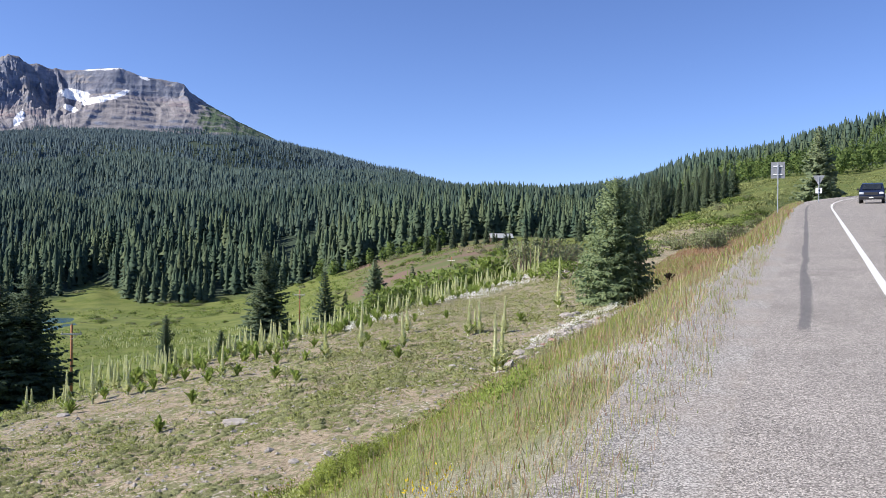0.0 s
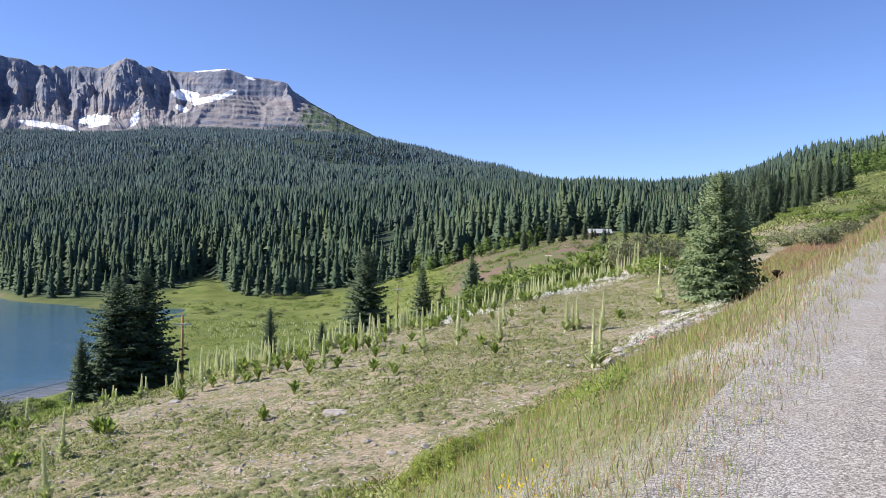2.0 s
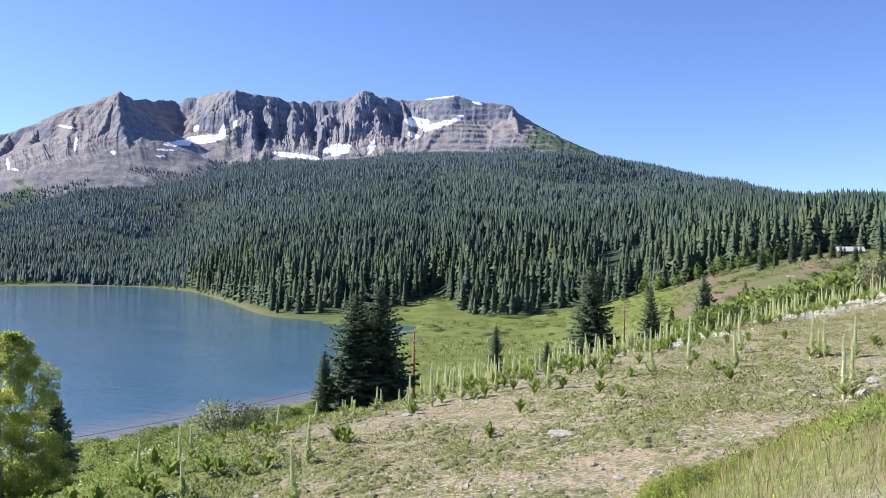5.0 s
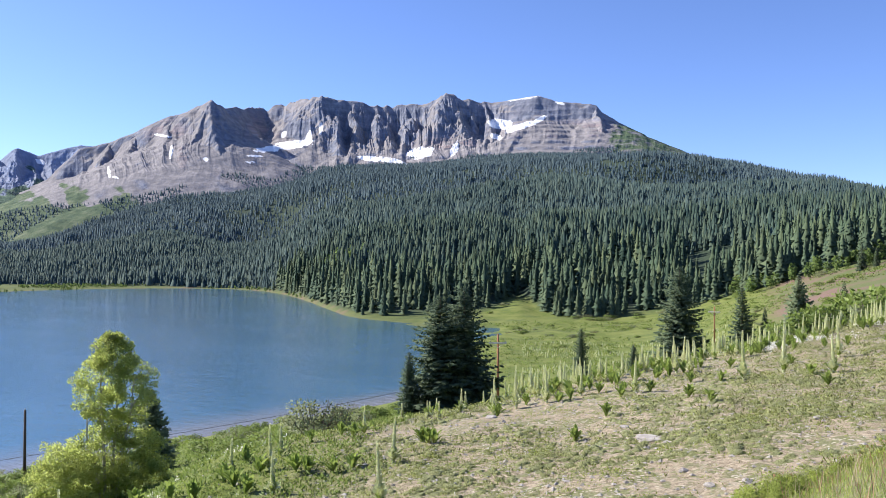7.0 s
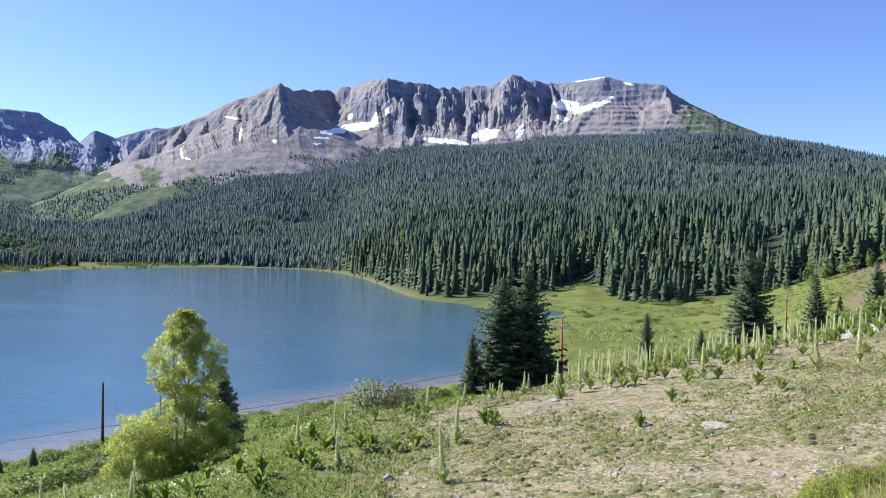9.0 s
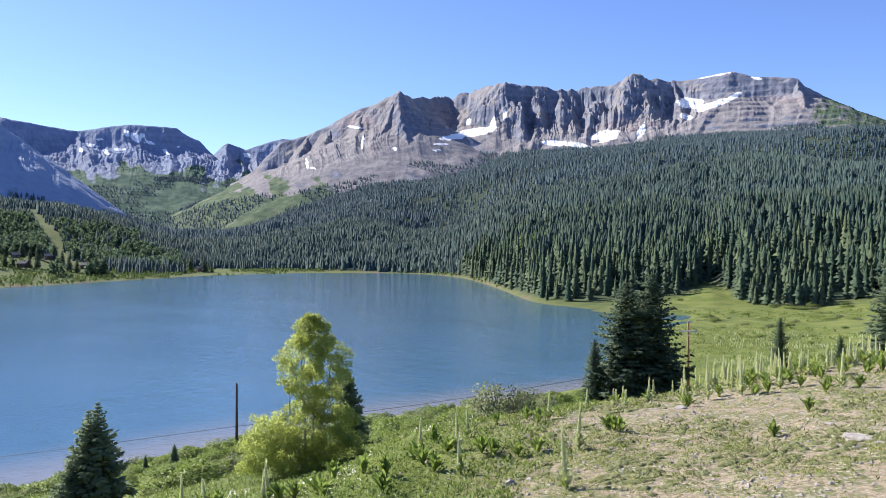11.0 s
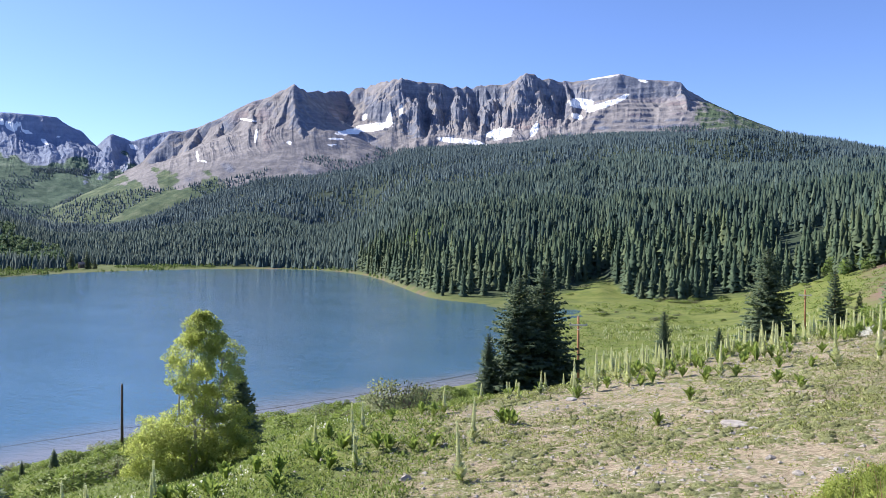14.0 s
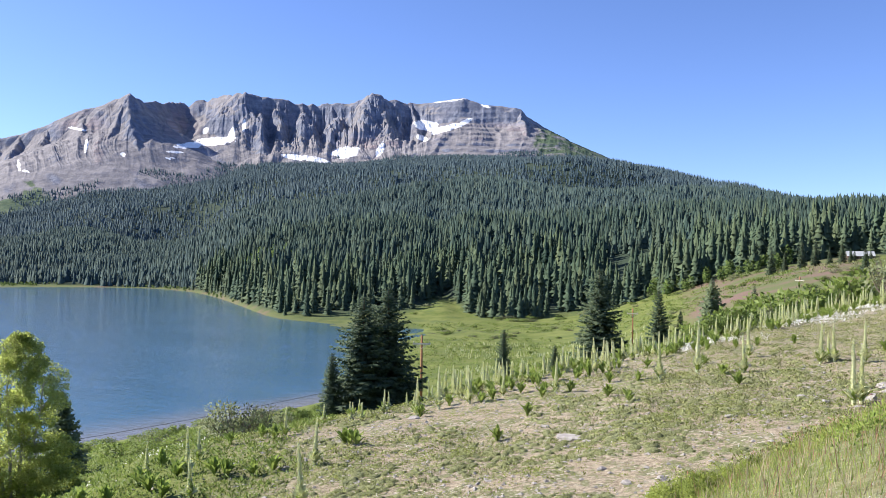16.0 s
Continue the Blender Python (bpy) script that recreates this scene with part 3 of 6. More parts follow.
def mountain(name, label, az0, az1, crest, rc, r0, r1, spurs, seed, steps, cover, cliff=130, steep=1.15, talus=0.48, gully=34, beds=None, wander=120, fin_range=None, depth=None, flute=None, tall=None, mat=None, broad=()):
    """A range on a polar plan. crest: (azimuth, elevation) pairs of its skyline at about rc metres; spurs: ridges that run
    from the crest towards the valley: (azimuth, elevation) at the top, (azimuth, elevation, distance) at the foot."""
    na, nr = steps
    g = np.random.default_rng(seed)

    def dist(a):
        if depth:
            return np.interp(a, [q[0] for q in depth], [q[1] for q in depth])
        return rc + wander * np.sin(a * 0.55 + seed) + 0.5 * wander * np.sin(a * 1.7 + 2 * seed)

    pts = [polar_point(a, dist(a), e) for a, e in crest]
    segs = [(p, q, float(np.interp(c[0], [q_[0] for q_ in tall], [q_[1] for q_ in tall])) if tall else 1.0, 1.0) for p, q, c in zip(pts, pts[1:], crest)]
    fins = []
    for a in np.arange(*fin_range) if fin_range else []:
        e = float(np.interp(a, [c[0] for c in crest], [c[1] for c in crest]))
        a = a + g.uniform(-0.3, 0.3)
        fins.append((a, e - g.uniform(0.02, 0.5), a - g.uniform(-0.1, 0.8), e - g.uniform(2.9, 4.1), dist(a) - g.uniform(260, 400)))
    for j, (a, e, a1, e1, r, *mid) in enumerate(list(spurs) + fins):
        p, q = polar_point(a, dist(a), e), polar_point(a1, r, e1)
        m = [(p[i] * 0.55 + q[i] * 0.45) for i in range(3)]
        m = polar_point(*mid) if mid else (m[0] + g.uniform(-25, 25), m[1], m[2] + g.uniform(0.0, 0.10) * (p[2] - q[2]))
        segs += [(p, m, 0.5, 1.7), (m, q, 0.4, 1.6)] if j >= len(spurs) else [(p, m, 1.9, 0.78), (m, q, 1.7, 0.76)] if a in broad else [(p, m, 0.5, 1.1), (m, q, 0.35, 1.1)]
    azs = np.linspace(az0, az1, na)
    rs = np.concatenate([np.linspace(r0, rc - 750, nr // 5)[:-1], np.linspace(rc - 750, rc + 220, nr - nr // 5 - nr // 12), np.linspace(rc + 220, r1, nr // 12 + 1)[1:]])
    x, y, f = polar_grid(azs, rs)
    wx, wy = x + 14 * fbm(x / 60, y / 60, 4, seed + 1), y + 14 * fbm(x / 60, y / 60, 4, seed + 2)
    z = segment_field(wx, wy, segs, cliff, steep, talus, 5.0 if depth else 18.0)
    z = z + 7 * np.abs(fbm(x / 45, y / 45, 3, seed + 8)) * (np.interp(polar(x, y)[1], [q[0] for q in flute], [q[1] for q in flute]) if flute else 0.5)
    r, az = polar(x, y)
    rough = smooth01((z - 150) / 250)
    down = ridged(az * 2.6 + 0.9 * fbm(x / 130, y / 130, 3, seed + 3), r / 420, 4, seed + 4)
    crag = ridged(x / 70, y / 70, 5, seed + 5)
    fine = ridged(x / 15 + 0.8 * fbm(x / 40, y / 40, 2, seed + 9), y / 15, 3, seed + 10)
    top = np.interp(az, [a for a, _ in crest], [e for _, e in crest])
    drop = 1.62 + dist(az) * np.tan(np.radians(top)) - z
    below = smooth01(drop / 60)
    fl = np.interp(az, [q[0] for q in flute], [q[1] for q in flute]) if flute else 1.0
    apron = 0.22 + 0.78 * smooth01((330 - drop) / 150)             # talus at the foot lies smooth
    z = z + rough * below * fl * apron * (gully * (0.55 * down + 0.38 * crag) + 0.09 * gully * fine) + rough * apron * (0.7 + 1.3 * below * np.minimum(fl, 1)) * fbm(x / 11, y / 11, 2, seed + 6)
    if beds:
        a_lo, a_hi, step = beds
        k = smooth01((a_hi - az) / 2.5) * smooth01((az - a_lo) / 2) * rough * below
        w = z + 9 * fbm(x / 160, y / 160, 2, seed + 7)
        q = np.floor(w / step) * step + step * smooth01(((w / step) % 1 - 0.55) / 0.4)
        z = z + k * 0.26 * (q - w)
    z = np.maximum(z, far_height(az, np.minimum(r, 3000)) - 12 - 0.02 * np.maximum(r - 2600, 0))
    me = mesh_of(name, np.stack([x, y, z], 1), f, mat or ROCK, smooth=False)
    el = np.degrees(np.arctan2(z - 1.62, r))
    Z2 = z.reshape(len(azs), len(rs))
    slope = np.abs(np.gradient(Z2, axis=1) / np.gradient(rs)[None, :]).ravel()
    set_cover(me, "cover", cover(az, el, slope, np.clip((r - rc + 900) / 900, 0, 1)))
    rust = blob(az, el, (19.5, 8.8, 4.5, 0.55, 0.0), (27.5, 7.8, 2.2, 0.6, 0.0), (46, 7.4, 1.6, 1.6, 0.5), (40.6, 8.4, 1.5, 1.2, 0.3), (44.6, 6.2, 2, 0.8, 0.0))
    set_cover(me, "iron", np.stack([rust] * 3, 1))
    tagged(new(name, me), label, "mountain", kind="structure")
    return x, y, z, az, el, r


def main_cover(A, E, slope, up):
    n = fbm(A * 2, E * 2, 3, 31)
    scree = smooth01((0.95 - slope + 0.35 * n) / 0.35)
    turf = np.maximum(smooth01((A - 47.5 + n - 0.6 * (E - 4)) / 3) * smooth01((4.6 - E + 1.2 * n) / 1.5), smooth01((17.2 - A + 0.8 * n) / 1.5) * 0.62)
    snow = blob(A, E, (38.2, 7.75, 1.3, 0.28, -0.12), (37.2, 8.3, 0.22, 0.4, -0.7), (39.9, 7.4, 0.9, 0.2, -0.1), (36.4, 8.8, 0.13, 0.45, -1.0), (38.9, 8.4, 0.2, 0.2, -0.4), (29.6, 7.3, 0.9, 0.4, -0.1),
                (31.6, 6.75, 1.1, 0.2, 0.2), (33.0, 6.9, 0.8, 0.18, 0.1), (24.0, 9.25, 0.9, 0.35, 0.12), (22.4, 9.15, 1.3, 0.2, -0.32), (21.4, 9.5, 0.6, 0.2, -0.4), (23.2, 8.9, 0.5, 0.2, -0.3),
                (46.7, 8.0, 0.6, 0.08, 0.12), (46.2, 7.0, 0.13, 0.40, -1.2), (50.0, 5.5, 0.12, 0.30, 1.0), (49.6, 5.2, 0.2, 0.07, 0.2), (22.5, 10.95, 1.2, 0.05, -0.13), (19.9, 10.6, 0.4, 0.1, 0.3), (24.3, 8.4, 0.4, 0.2, 0.3), (44.0, 6.6, 0.2, 0.12, 0),
                (40.9, 6.9, 0.5, 0.08, 0.0), (41.2, 6.5, 0.4, 0.07, 0.0), (27.2, 7.5, 0.35, 0.4, -0.9))
    return np.stack([scree, turf, snow], -1)


def back_cover(A, E, slope, up):
    n = fbm(A * 2, E * 2, 3, 33)
    snow = blob(A, E, (61.0, 6.9, 0.35, 0.3, 0.4), (60.2, 6.6, 0.4, 0.10, 0.2), (63.8, 6.3, 0.6, 0.10, 0.1), (62.0, 6.1, 0.45, 0.09, 0.0), (59.2, 6.1, 0.22, 0.16, 0.5), (61.6, 7.2, 0.2, 0.2, 0.6), (60.6, 7.1, 0.25, 0.12, 0.3),
                (54.0, 6.0, 0.3, 0.14, 0.4), (52.6, 5.9, 0.25, 0.14, 0.5), (63.2, 6.7, 0.25, 0.1, 0), (58.4, 6.4, 0.15, 0.1, 0), (62.8, 5.9, 0.2, 0.15, 0.4), (64.3, 6.0, 0.15, 0.2, 0.4))
    return np.stack([smooth01((6 - E + n) / 1.0) * 0.4, 1.2 * smooth01((5.3 - E + 0.9 * n) / 1.6), snow], -1)


def left_cover(A, E, slope, up):
    n = fbm(A * 2, E * 2, 3, 35)
    return np.stack([0.1 + 0 * A, 0.6 * smooth01((3.6 - E + 1.5 * n) / 2.5), np.zeros_like(A)], -1)


MAIN = [(8, 4.5), (9.5, 6.0), (12.1, 7.0), (12.9, 7.42), (14.4, 8.4), (15.5, 9.0), (16.7, 9.65), (17.5, 10.4), (18.1, 10.5), (20, 10.7), (21.4, 11.14), (23.7, 10.8), (25.1, 10.75),
        (27.1, 11.1), (27.7, 11.35), (28.2, 10.9), (30.6, 10.5), (32.5, 10.45), (34.4, 10.7), (36.3, 11.1), (39, 10.4), (40.8, 10.1), (42.9, 10.0), (43.7, 10.5), (46, 9.4),
        (48.4, 8.2), (50, 7.4), (51.6, 6.9), (53.5, 5.0), (55.5, 2.9), (57.5, 1.0), (60, -0.5)]
teeth = np.random.default_rng(39)
MAIN = sorted(MAIN + [(a, float(np.interp(a, [p for p, _ in MAIN], [q for _, q in MAIN])) + teeth.uniform(-0.16, 0.07)) for a in np.arange(24.6, 46.0, 0.33) if min(abs(a - p) for p, _ in MAIN) > 0.1])
SPURS = [(43.7, 10.4, 42.7, 5.7, 3140, 43.5, 3430, 8.4), (43.75, 10.3, 45.4, 5.2, 3150, 44.8, 3420, 7.9), (44.6, 10.0, 43.9, 5.4, 3180, 44.5, 3480, 7.9), (46, 9.3, 46.2, 4.2, 3150, 46.6, 3480, 7.0), (48.4, 8.1, 48.6, 3.6, 3200, 48.9, 3560, 6.2), (50, 7.4, 51.0, 4.2, 3500),
         (36.3, 11.0, 34.8, 6.9, 3480, 35.6, 3760, 9.2), (34.4, 10.6, 33.4, 7.0, 3560), (32.5, 10.4, 32.3, 7.4, 3600), (30.6, 10.4, 30.3, 7.6, 3580), (28.0, 11.2, 28.3, 7.6, 3540),
         (27.1, 11.0, 26.3, 7.7, 3500), (25.1, 10.7, 24.6, 8.3, 3560), (17.5, 10.3, 16.6, 7.4, 3420, 17.0, 3600, 9.0)]
DEPTH = [(8, 4100), (13, 4000), (16, 3930), (17.5, 3820), (21, 3850), (25, 4000), (27.7, 3900), (31, 4000), (35, 3980), (36.5, 3960), (38.5, 4300), (40.5, 4340), (42.8, 3950), (43.7, 3640), (46, 3740), (50, 3900), (55, 4000), (60, 4000)]
FLUTE = [(8, 0.12), (15, 0.14), (23.0, 0.16), (25.0, 1.2), (35, 1.2), (37, 0.9), (39, 0.4), (43, 0.36), (45, 0.32), (50, 0.38), (56, 0.25)]
main_pts = mountain("mountain_main", "craggy grey rock wall with snow patches above the forest", 8, 60, MAIN, 4000, 2650, 4700, SPURS, 40, (1050, 190), main_cover, beds=(14, 25, 31), fin_range=(24.8, 37.5, 1.15), broad=(43.7, 36.3, 28.0, 46, 48.4, 44.6), depth=DEPTH, flute=FLUTE, tall=[(8, 0.1), (16, 0.15), (17.2, 0.7), (20, 0.8), (24, 1.0), (26, 2.0), (35, 2.0), (37, 1.4), (42, 1.1), (44, 1.2), (50, 1.0)])
BACK = [(45, 6), (49, 7.0), (51.6, 7.1), (54.1, 6.34), (55.2, 6.7), (56.3, 5.7), (57.4, 6.9), (58.5, 7.6), (61.5, 7.7), (64.5, 7.1), (68.9, 7.7), (71, 7.5), (76, 8)]
BSPURS = [(51.6, 7.0, 53.0, 4.2, 3900), (55.2, 6.6, 56.0, 4.0, 3800), (64.5, 7.0, 63.5, 4.0, 3800)]
back_pts = mountain("mountain_back", "distant flat-topped peak streaked with snow, haze blue put into its grey", 48, 76, BACK, 4550, 2900, 4900, BSPURS, 60, (480, 130), back_cover, 120, 1.05, 0.36, 26, None, 45, mat=HAZED_BACK_ROCK)
LEFT = [(54, -3.0), (57.5, -1.0), (59.5, 0.5), (61.5, 1.8), (62.9, 2.8), (63.9, 3.5), (66.4, 5.5), (69.3, 7.5), (71, 8.4), (75, 9.8), (86, 10)]
left_pts = mountain("mountain_left", "dark slope closing the valley, distance haze put into its rock colour", 54, 86, LEFT, 2900, 1750, 3600, [], 80, (460, 130), left_cover, 60, 0.95, 0.80, 34, None, 40, mat=HAZED_LEFT_ROCK)

# ---- forests ----
def cone_trees(name, pts, h, rad, tiers, sides, mat, label, seed):
    """Many conifers in one mesh: each a spire of ragged stacked skirts."""
    n = len(pts)
    g = np.random.default_rng(seed)
    V, F = [], []
    per = sides + 1
    for t in range(tiers):
        lo, hi = t / tiers * 0.88 + 0.04, min(1.0, (t + 1.55) / tiers * 0.92 + 0.08)
        if t == tiers - 1:
            hi = 1.0
        rr = rad * (1 - t / tiers) ** 0.85 * (g.uniform(0.72, 1.22, n) if tiers > 5 else 1.0)
        ang = np.linspace(0, 2 * math.pi, sides, endpoint=False)[None, :] + g.uniform(0, 6.28, (n, 1)) + g.uniform(-0.25, 0.25, (n, sides))
        rim = rr[:, None] * np.where(np.arange(sides) % 2 == 0, 1.18, 0.58 if tiers > 5 else 0.72)[None, :] * g.uniform(0.75, 1.25, (n, sides))
        v = np.zeros((n, per, 3), np.float32)
        v[:, :sides, 0], v[:, :sides, 1] = pts[:, :1] + rim * np.cos(ang), pts[:, 1:2] + rim * np.sin(ang)
        v[:, :sides, 2] = pts[:, 2:3] + h[:, None] * (lo + g.uniform(-0.03, 0.03, (n, sides)) * (1.0 if tiers <= 5 else 1.3))
        v[:, sides, 0], v[:, sides, 1], v[:, sides, 2] = pts[:, 0], pts[:, 1], pts[:, 2] + h * hi
        b = (np.arange(n) * per)[:, None] + len(V) * n * per
        k = np.arange(sides)
        f = np.stack([b + k, b + (k + 1) % sides, np.broadcast_to(b + sides, (n, sides))], -1)
        V.append(v.reshape(-1, 3))
        F.append(f.reshape(-1, 3))
    V = np.concatenate(V)
    N = V - np.tile(np.repeat(pts + np.stack([0 * h, 0 * h, 0.3 * h], 1), per, 0), (tiers, 1))
    N[:, 2] = 0
    N = N / (np.linalg.norm(N, axis=1, keepdims=True) + 0.15) * 0.95 + np.array([0, 0, 0.38])
    N /= np.linalg.norm(N, axis=1, keepdims=True)
    me = mesh_of(name, V, np.concatenate(F), mat, normals=N)
    stand = 0.35 * fbm(pts[:, 0] / 110, pts[:, 1] / 110, 3, 61)
    tone = np.stack([np.clip(g.uniform(0.05, 0.95, n) + stand, 0, 1), g.uniform(0, 1, n) ** 2, np.zeros(n)], 1)
    set_cover(me, "tint", np.tile(np.repeat(tone, per, 0), (tiers, 1)))
    return tagged(new(name, me), label, "forest", kind="stuff")


def scatter(r0, r1, az0, az1, spacing, seed):
    """Loose points on the land between two distances."""
    g = np.random.default_rng(seed)
    n = int(0.5 * (r1 ** 2 - r0 ** 2) * radians(az1 - az0) / spacing ** 2)
    r = np.sqrt(g.uniform(r0 ** 2, r1 ** 2, n))
    a = g.uniform(az0, az1, n)
    x, y = -r * np.sin(np.radians(a)), r * np.cos(np.radians(a))
    return x, y, r, a, g


def aspen_share(x, y, a, r):
    """Where broad-leaved stands take over from the conifers."""
    n = fbm(x / 120, y / 120, 3, 51)
    right = smooth01((-17 - a) / 3) * smooth01((n + 0.15) / 0.25)
    left = 0.9 * smooth01((a - 57) / 3) * smooth01((n + 0.3) / 0.3) * smooth01((1400 - r) / 200)
    spot = smooth01((n - 0.75) / 0.15) * 0.8 * smooth01((a - 30) / 4)
    return np.clip(right + left + spot, 0, 1)


FRONT = 105.0                                                  # depth of the tall front rows


def forest(name, r0, r1, spacing, tiers, sides, seed, hmean, mat=HAZED_FAR_NEEDLES):
    x, y, r, a, g = scatter(r0, r1, -38, 84, spacing, seed)
    foot, top = row_at(RF[5], a), row_at(RF[6], a)
    dens = fbm(x / 45, y / 45, 3, seed + 9)
    keep = (r > foot + 2 + 7 * fbm(x / 20, y / 20, 2, 8)) & (r < top + 120) & (dens > -0.95)
    clear = (np.abs(a - 65.3 - (r - 950) / 230) < 0.3 + 0.25 * fbm(x / 40, y / 40, 2, 55)) & (r > 900) & (r < 1400)
    asp = g.uniform(0, 1, len(x)) < aspen_share(x, y, a, r)
    keep |= (a > 58) & (r > row_at(RF[4], a) + 75) & (r < foot + 30) & (dens > 0.5)
    keep &= ~clear & ~asp
    if r0 < 300:
        keep &= (r > foot + np.where(a > -7, FRONT, 300))
    x, y, r = x[keep], y[keep], r[keep]
    z = height(x, y) - 0.5
    h = hmean * (1 + 0.22 * fbm(x / 38, y / 38, 2, 62)) * (0.5 + 0.85 * g.uniform(0, 1, len(x)) ** 0.8) * np.interp(a[keep], [-16, -4], [0.75, 1.0]) * (1 - 0.25 * smooth01((r - 1500) / 1200))
    cone_trees(name, np.stack([x, y, z], 1), h, h * g.uniform(*((0.12, 0.17) if tiers > 4 else (0.14, 0.20)), len(x)), tiers, sides, mat, "dense dark green conifer forest on the slope", seed + 1)


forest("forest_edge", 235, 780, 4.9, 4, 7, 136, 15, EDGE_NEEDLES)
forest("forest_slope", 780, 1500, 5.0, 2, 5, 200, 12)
forest("forest_heights", 1500, 2750, 7.6, 2, 4, 300, 12.5, HAZED_HIGH_NEEDLES)


def high_trees(name, pts, n, keep, h0, seed, label):
    """Conifers on the lower flanks of a mountain."""
    x, y, z, az, el, r = pts
    g = np.random.default_rng(seed)
    ok = np.flatnonzero(keep(x, y, az, el, r))
    i = g.choice(ok, min(n, len(ok)), replace=False)
    jx, jy = g.normal(size=len(i)) * 3, g.normal(size=len(i)) * 3
    h = h0 * g.uniform(0.6, 1.25, len(i))
    cone_trees(name, np.stack([x[i] + jx, y[i] + jy, z[i] - 3], 1), h, h * g.uniform(0.17, 0.24, len(i)), 2, 5, HAZED_HIGH_NEEDLES, label, seed + 1)


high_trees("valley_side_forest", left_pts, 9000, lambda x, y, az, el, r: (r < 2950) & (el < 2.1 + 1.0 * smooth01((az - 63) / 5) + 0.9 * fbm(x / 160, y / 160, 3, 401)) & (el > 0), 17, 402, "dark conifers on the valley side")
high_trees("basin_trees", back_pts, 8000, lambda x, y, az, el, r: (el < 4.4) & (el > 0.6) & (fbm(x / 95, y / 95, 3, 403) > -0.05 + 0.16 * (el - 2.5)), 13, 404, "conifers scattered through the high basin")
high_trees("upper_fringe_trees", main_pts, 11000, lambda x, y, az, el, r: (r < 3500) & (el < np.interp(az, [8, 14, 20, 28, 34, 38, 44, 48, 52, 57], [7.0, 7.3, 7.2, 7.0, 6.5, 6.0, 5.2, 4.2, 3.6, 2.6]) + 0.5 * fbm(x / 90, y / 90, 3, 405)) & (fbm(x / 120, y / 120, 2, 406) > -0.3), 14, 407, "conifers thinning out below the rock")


def aspens(name, r0, r1, az0, az1, spacing, keep, seed, h0=10.0, leaves=52, size=0.18, mat=None):
    """Broad-leaved stands: each tree a loose heap of leaf sprays."""
    x, y, r, a, g = scatter(r0, r1, az0, az1, spacing, seed)
    k = keep(x, y, r, a, g)
    x, y = x[k], y[k]
    n = len(x)
    z, h = height(x, y), h0 * g.uniform(0.6, 1.25, n)
    u = g.normal(size=(n, leaves, 3))
    u /= np.linalg.norm(u, axis=2, keepdims=True)
    c = np.stack([x, y, z + h * 0.5], 1)[:, None, :] + u * h[:, None, None] * np.array([0.27, 0.27, 0.5]) * g.uniform(0.5, 1.0, (n, leaves, 1))
    d = u + 0.7 * g.normal(size=u.shape)
    nn = g.normal(size=u.shape)
    d /= np.linalg.norm(d, axis=2, keepdims=True)
    s = np.cross(d, nn)
    s /= np.linalg.norm(s, axis=2, keepdims=True)
    L = (h * size)[:, None, None]
    v = np.stack([c - d * L * 0.5, c + s * L * 0.34, c + d * L * 0.5, c - s * L * 0.34], 2).reshape(-1, 3)
    nn = np.repeat((u + np.array([0, 0, 0.8]) + 0.3 * g.normal(size=u.shape)).reshape(-1, 3), 4, 0)
    nn /= np.linalg.norm(nn, axis=1, keepdims=True)
    f = np.arange(len(v)).reshape(-1, 4)
    e1, e2 = v[f[:, 1]] - v[f[:, 0]], v[f[:, 2]] - v[f[:, 0]]
    back = (np.cross(e1, e2) * nn[f[:, 0]]).sum(1) < 0
    f[back] = f[back][:, ::-1]
    tagged(new(name, mesh_of(name, v, f, mat or ASPEN_FAR, normals=nn)), "bright green aspen stands among the conifers", "forest", kind="stuff")


aspens("aspens_right", 240, 800, -30, -12, 5.0, lambda x, y, r, a, g: (r > row_at(RF[5], a) + 5) & (g.uniform(0, 1, len(x)) < 0.05 + aspen_share(x, y, a, r)), 411, 6.5, 95, 0.13)
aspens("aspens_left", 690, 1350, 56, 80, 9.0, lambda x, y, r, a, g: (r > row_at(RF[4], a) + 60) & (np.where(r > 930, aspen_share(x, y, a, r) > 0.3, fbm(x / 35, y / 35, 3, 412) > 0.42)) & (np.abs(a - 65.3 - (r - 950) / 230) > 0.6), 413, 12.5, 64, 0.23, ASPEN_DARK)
aspens("aspens_slope", 430, 1400, 2, 52, 8.0, lambda x, y, r, a, g: (r > row_at(RF[5], a) + 12) & (aspen_share(x, y, a, r) > 0.3) & (g.uniform(0, 1, len(x)) < 0.9), 414, 12.0)
aspens("aspens_foot", 330, 440, 0, 9, 5.0, lambda x, y, r, a, g: (np.abs(r - row_at(RF[5], a)) < 14) & (g.uniform(0, 1, len(x)) < 0.6), 415, 7.0, 80, 0.18)
aspens("shore_bushes", 560, 1000, 36, 78, 4.3, lambda x, y, r, a, g: (r > row_at(RF[4], a) + 4) & (r < row_at(RF[5], a) + 10) & (fbm(x / 30, y / 30, 2, 416) > -0.1), 417, 2.6, 26, 0.36)

# ---- leaves, trees and plants ----
def diamonds(c, d, n, length, width):
    """Leaf-shaped quads: base points c, directions d, rough normals n. Returns vertices and faces."""
    d = d / np.linalg.norm(d, axis=1, keepdims=True)
    s = np.cross(d, n)
    s /= np.linalg.norm(s, axis=1, keepdims=True) + 1e-9
    L, W = np.broadcast_to(length, len(c))[:, None], np.broadcast_to(width, len(c))[:, None]
    v = np.stack([c, c + d * L * 0.45 + s * W * 0.5, c + d * L, c + d * L * 0.45 - s * W * 0.5], 1)
    return v.reshape(-1, 3), np.arange(len(c) * 4).reshape(-1, 4)


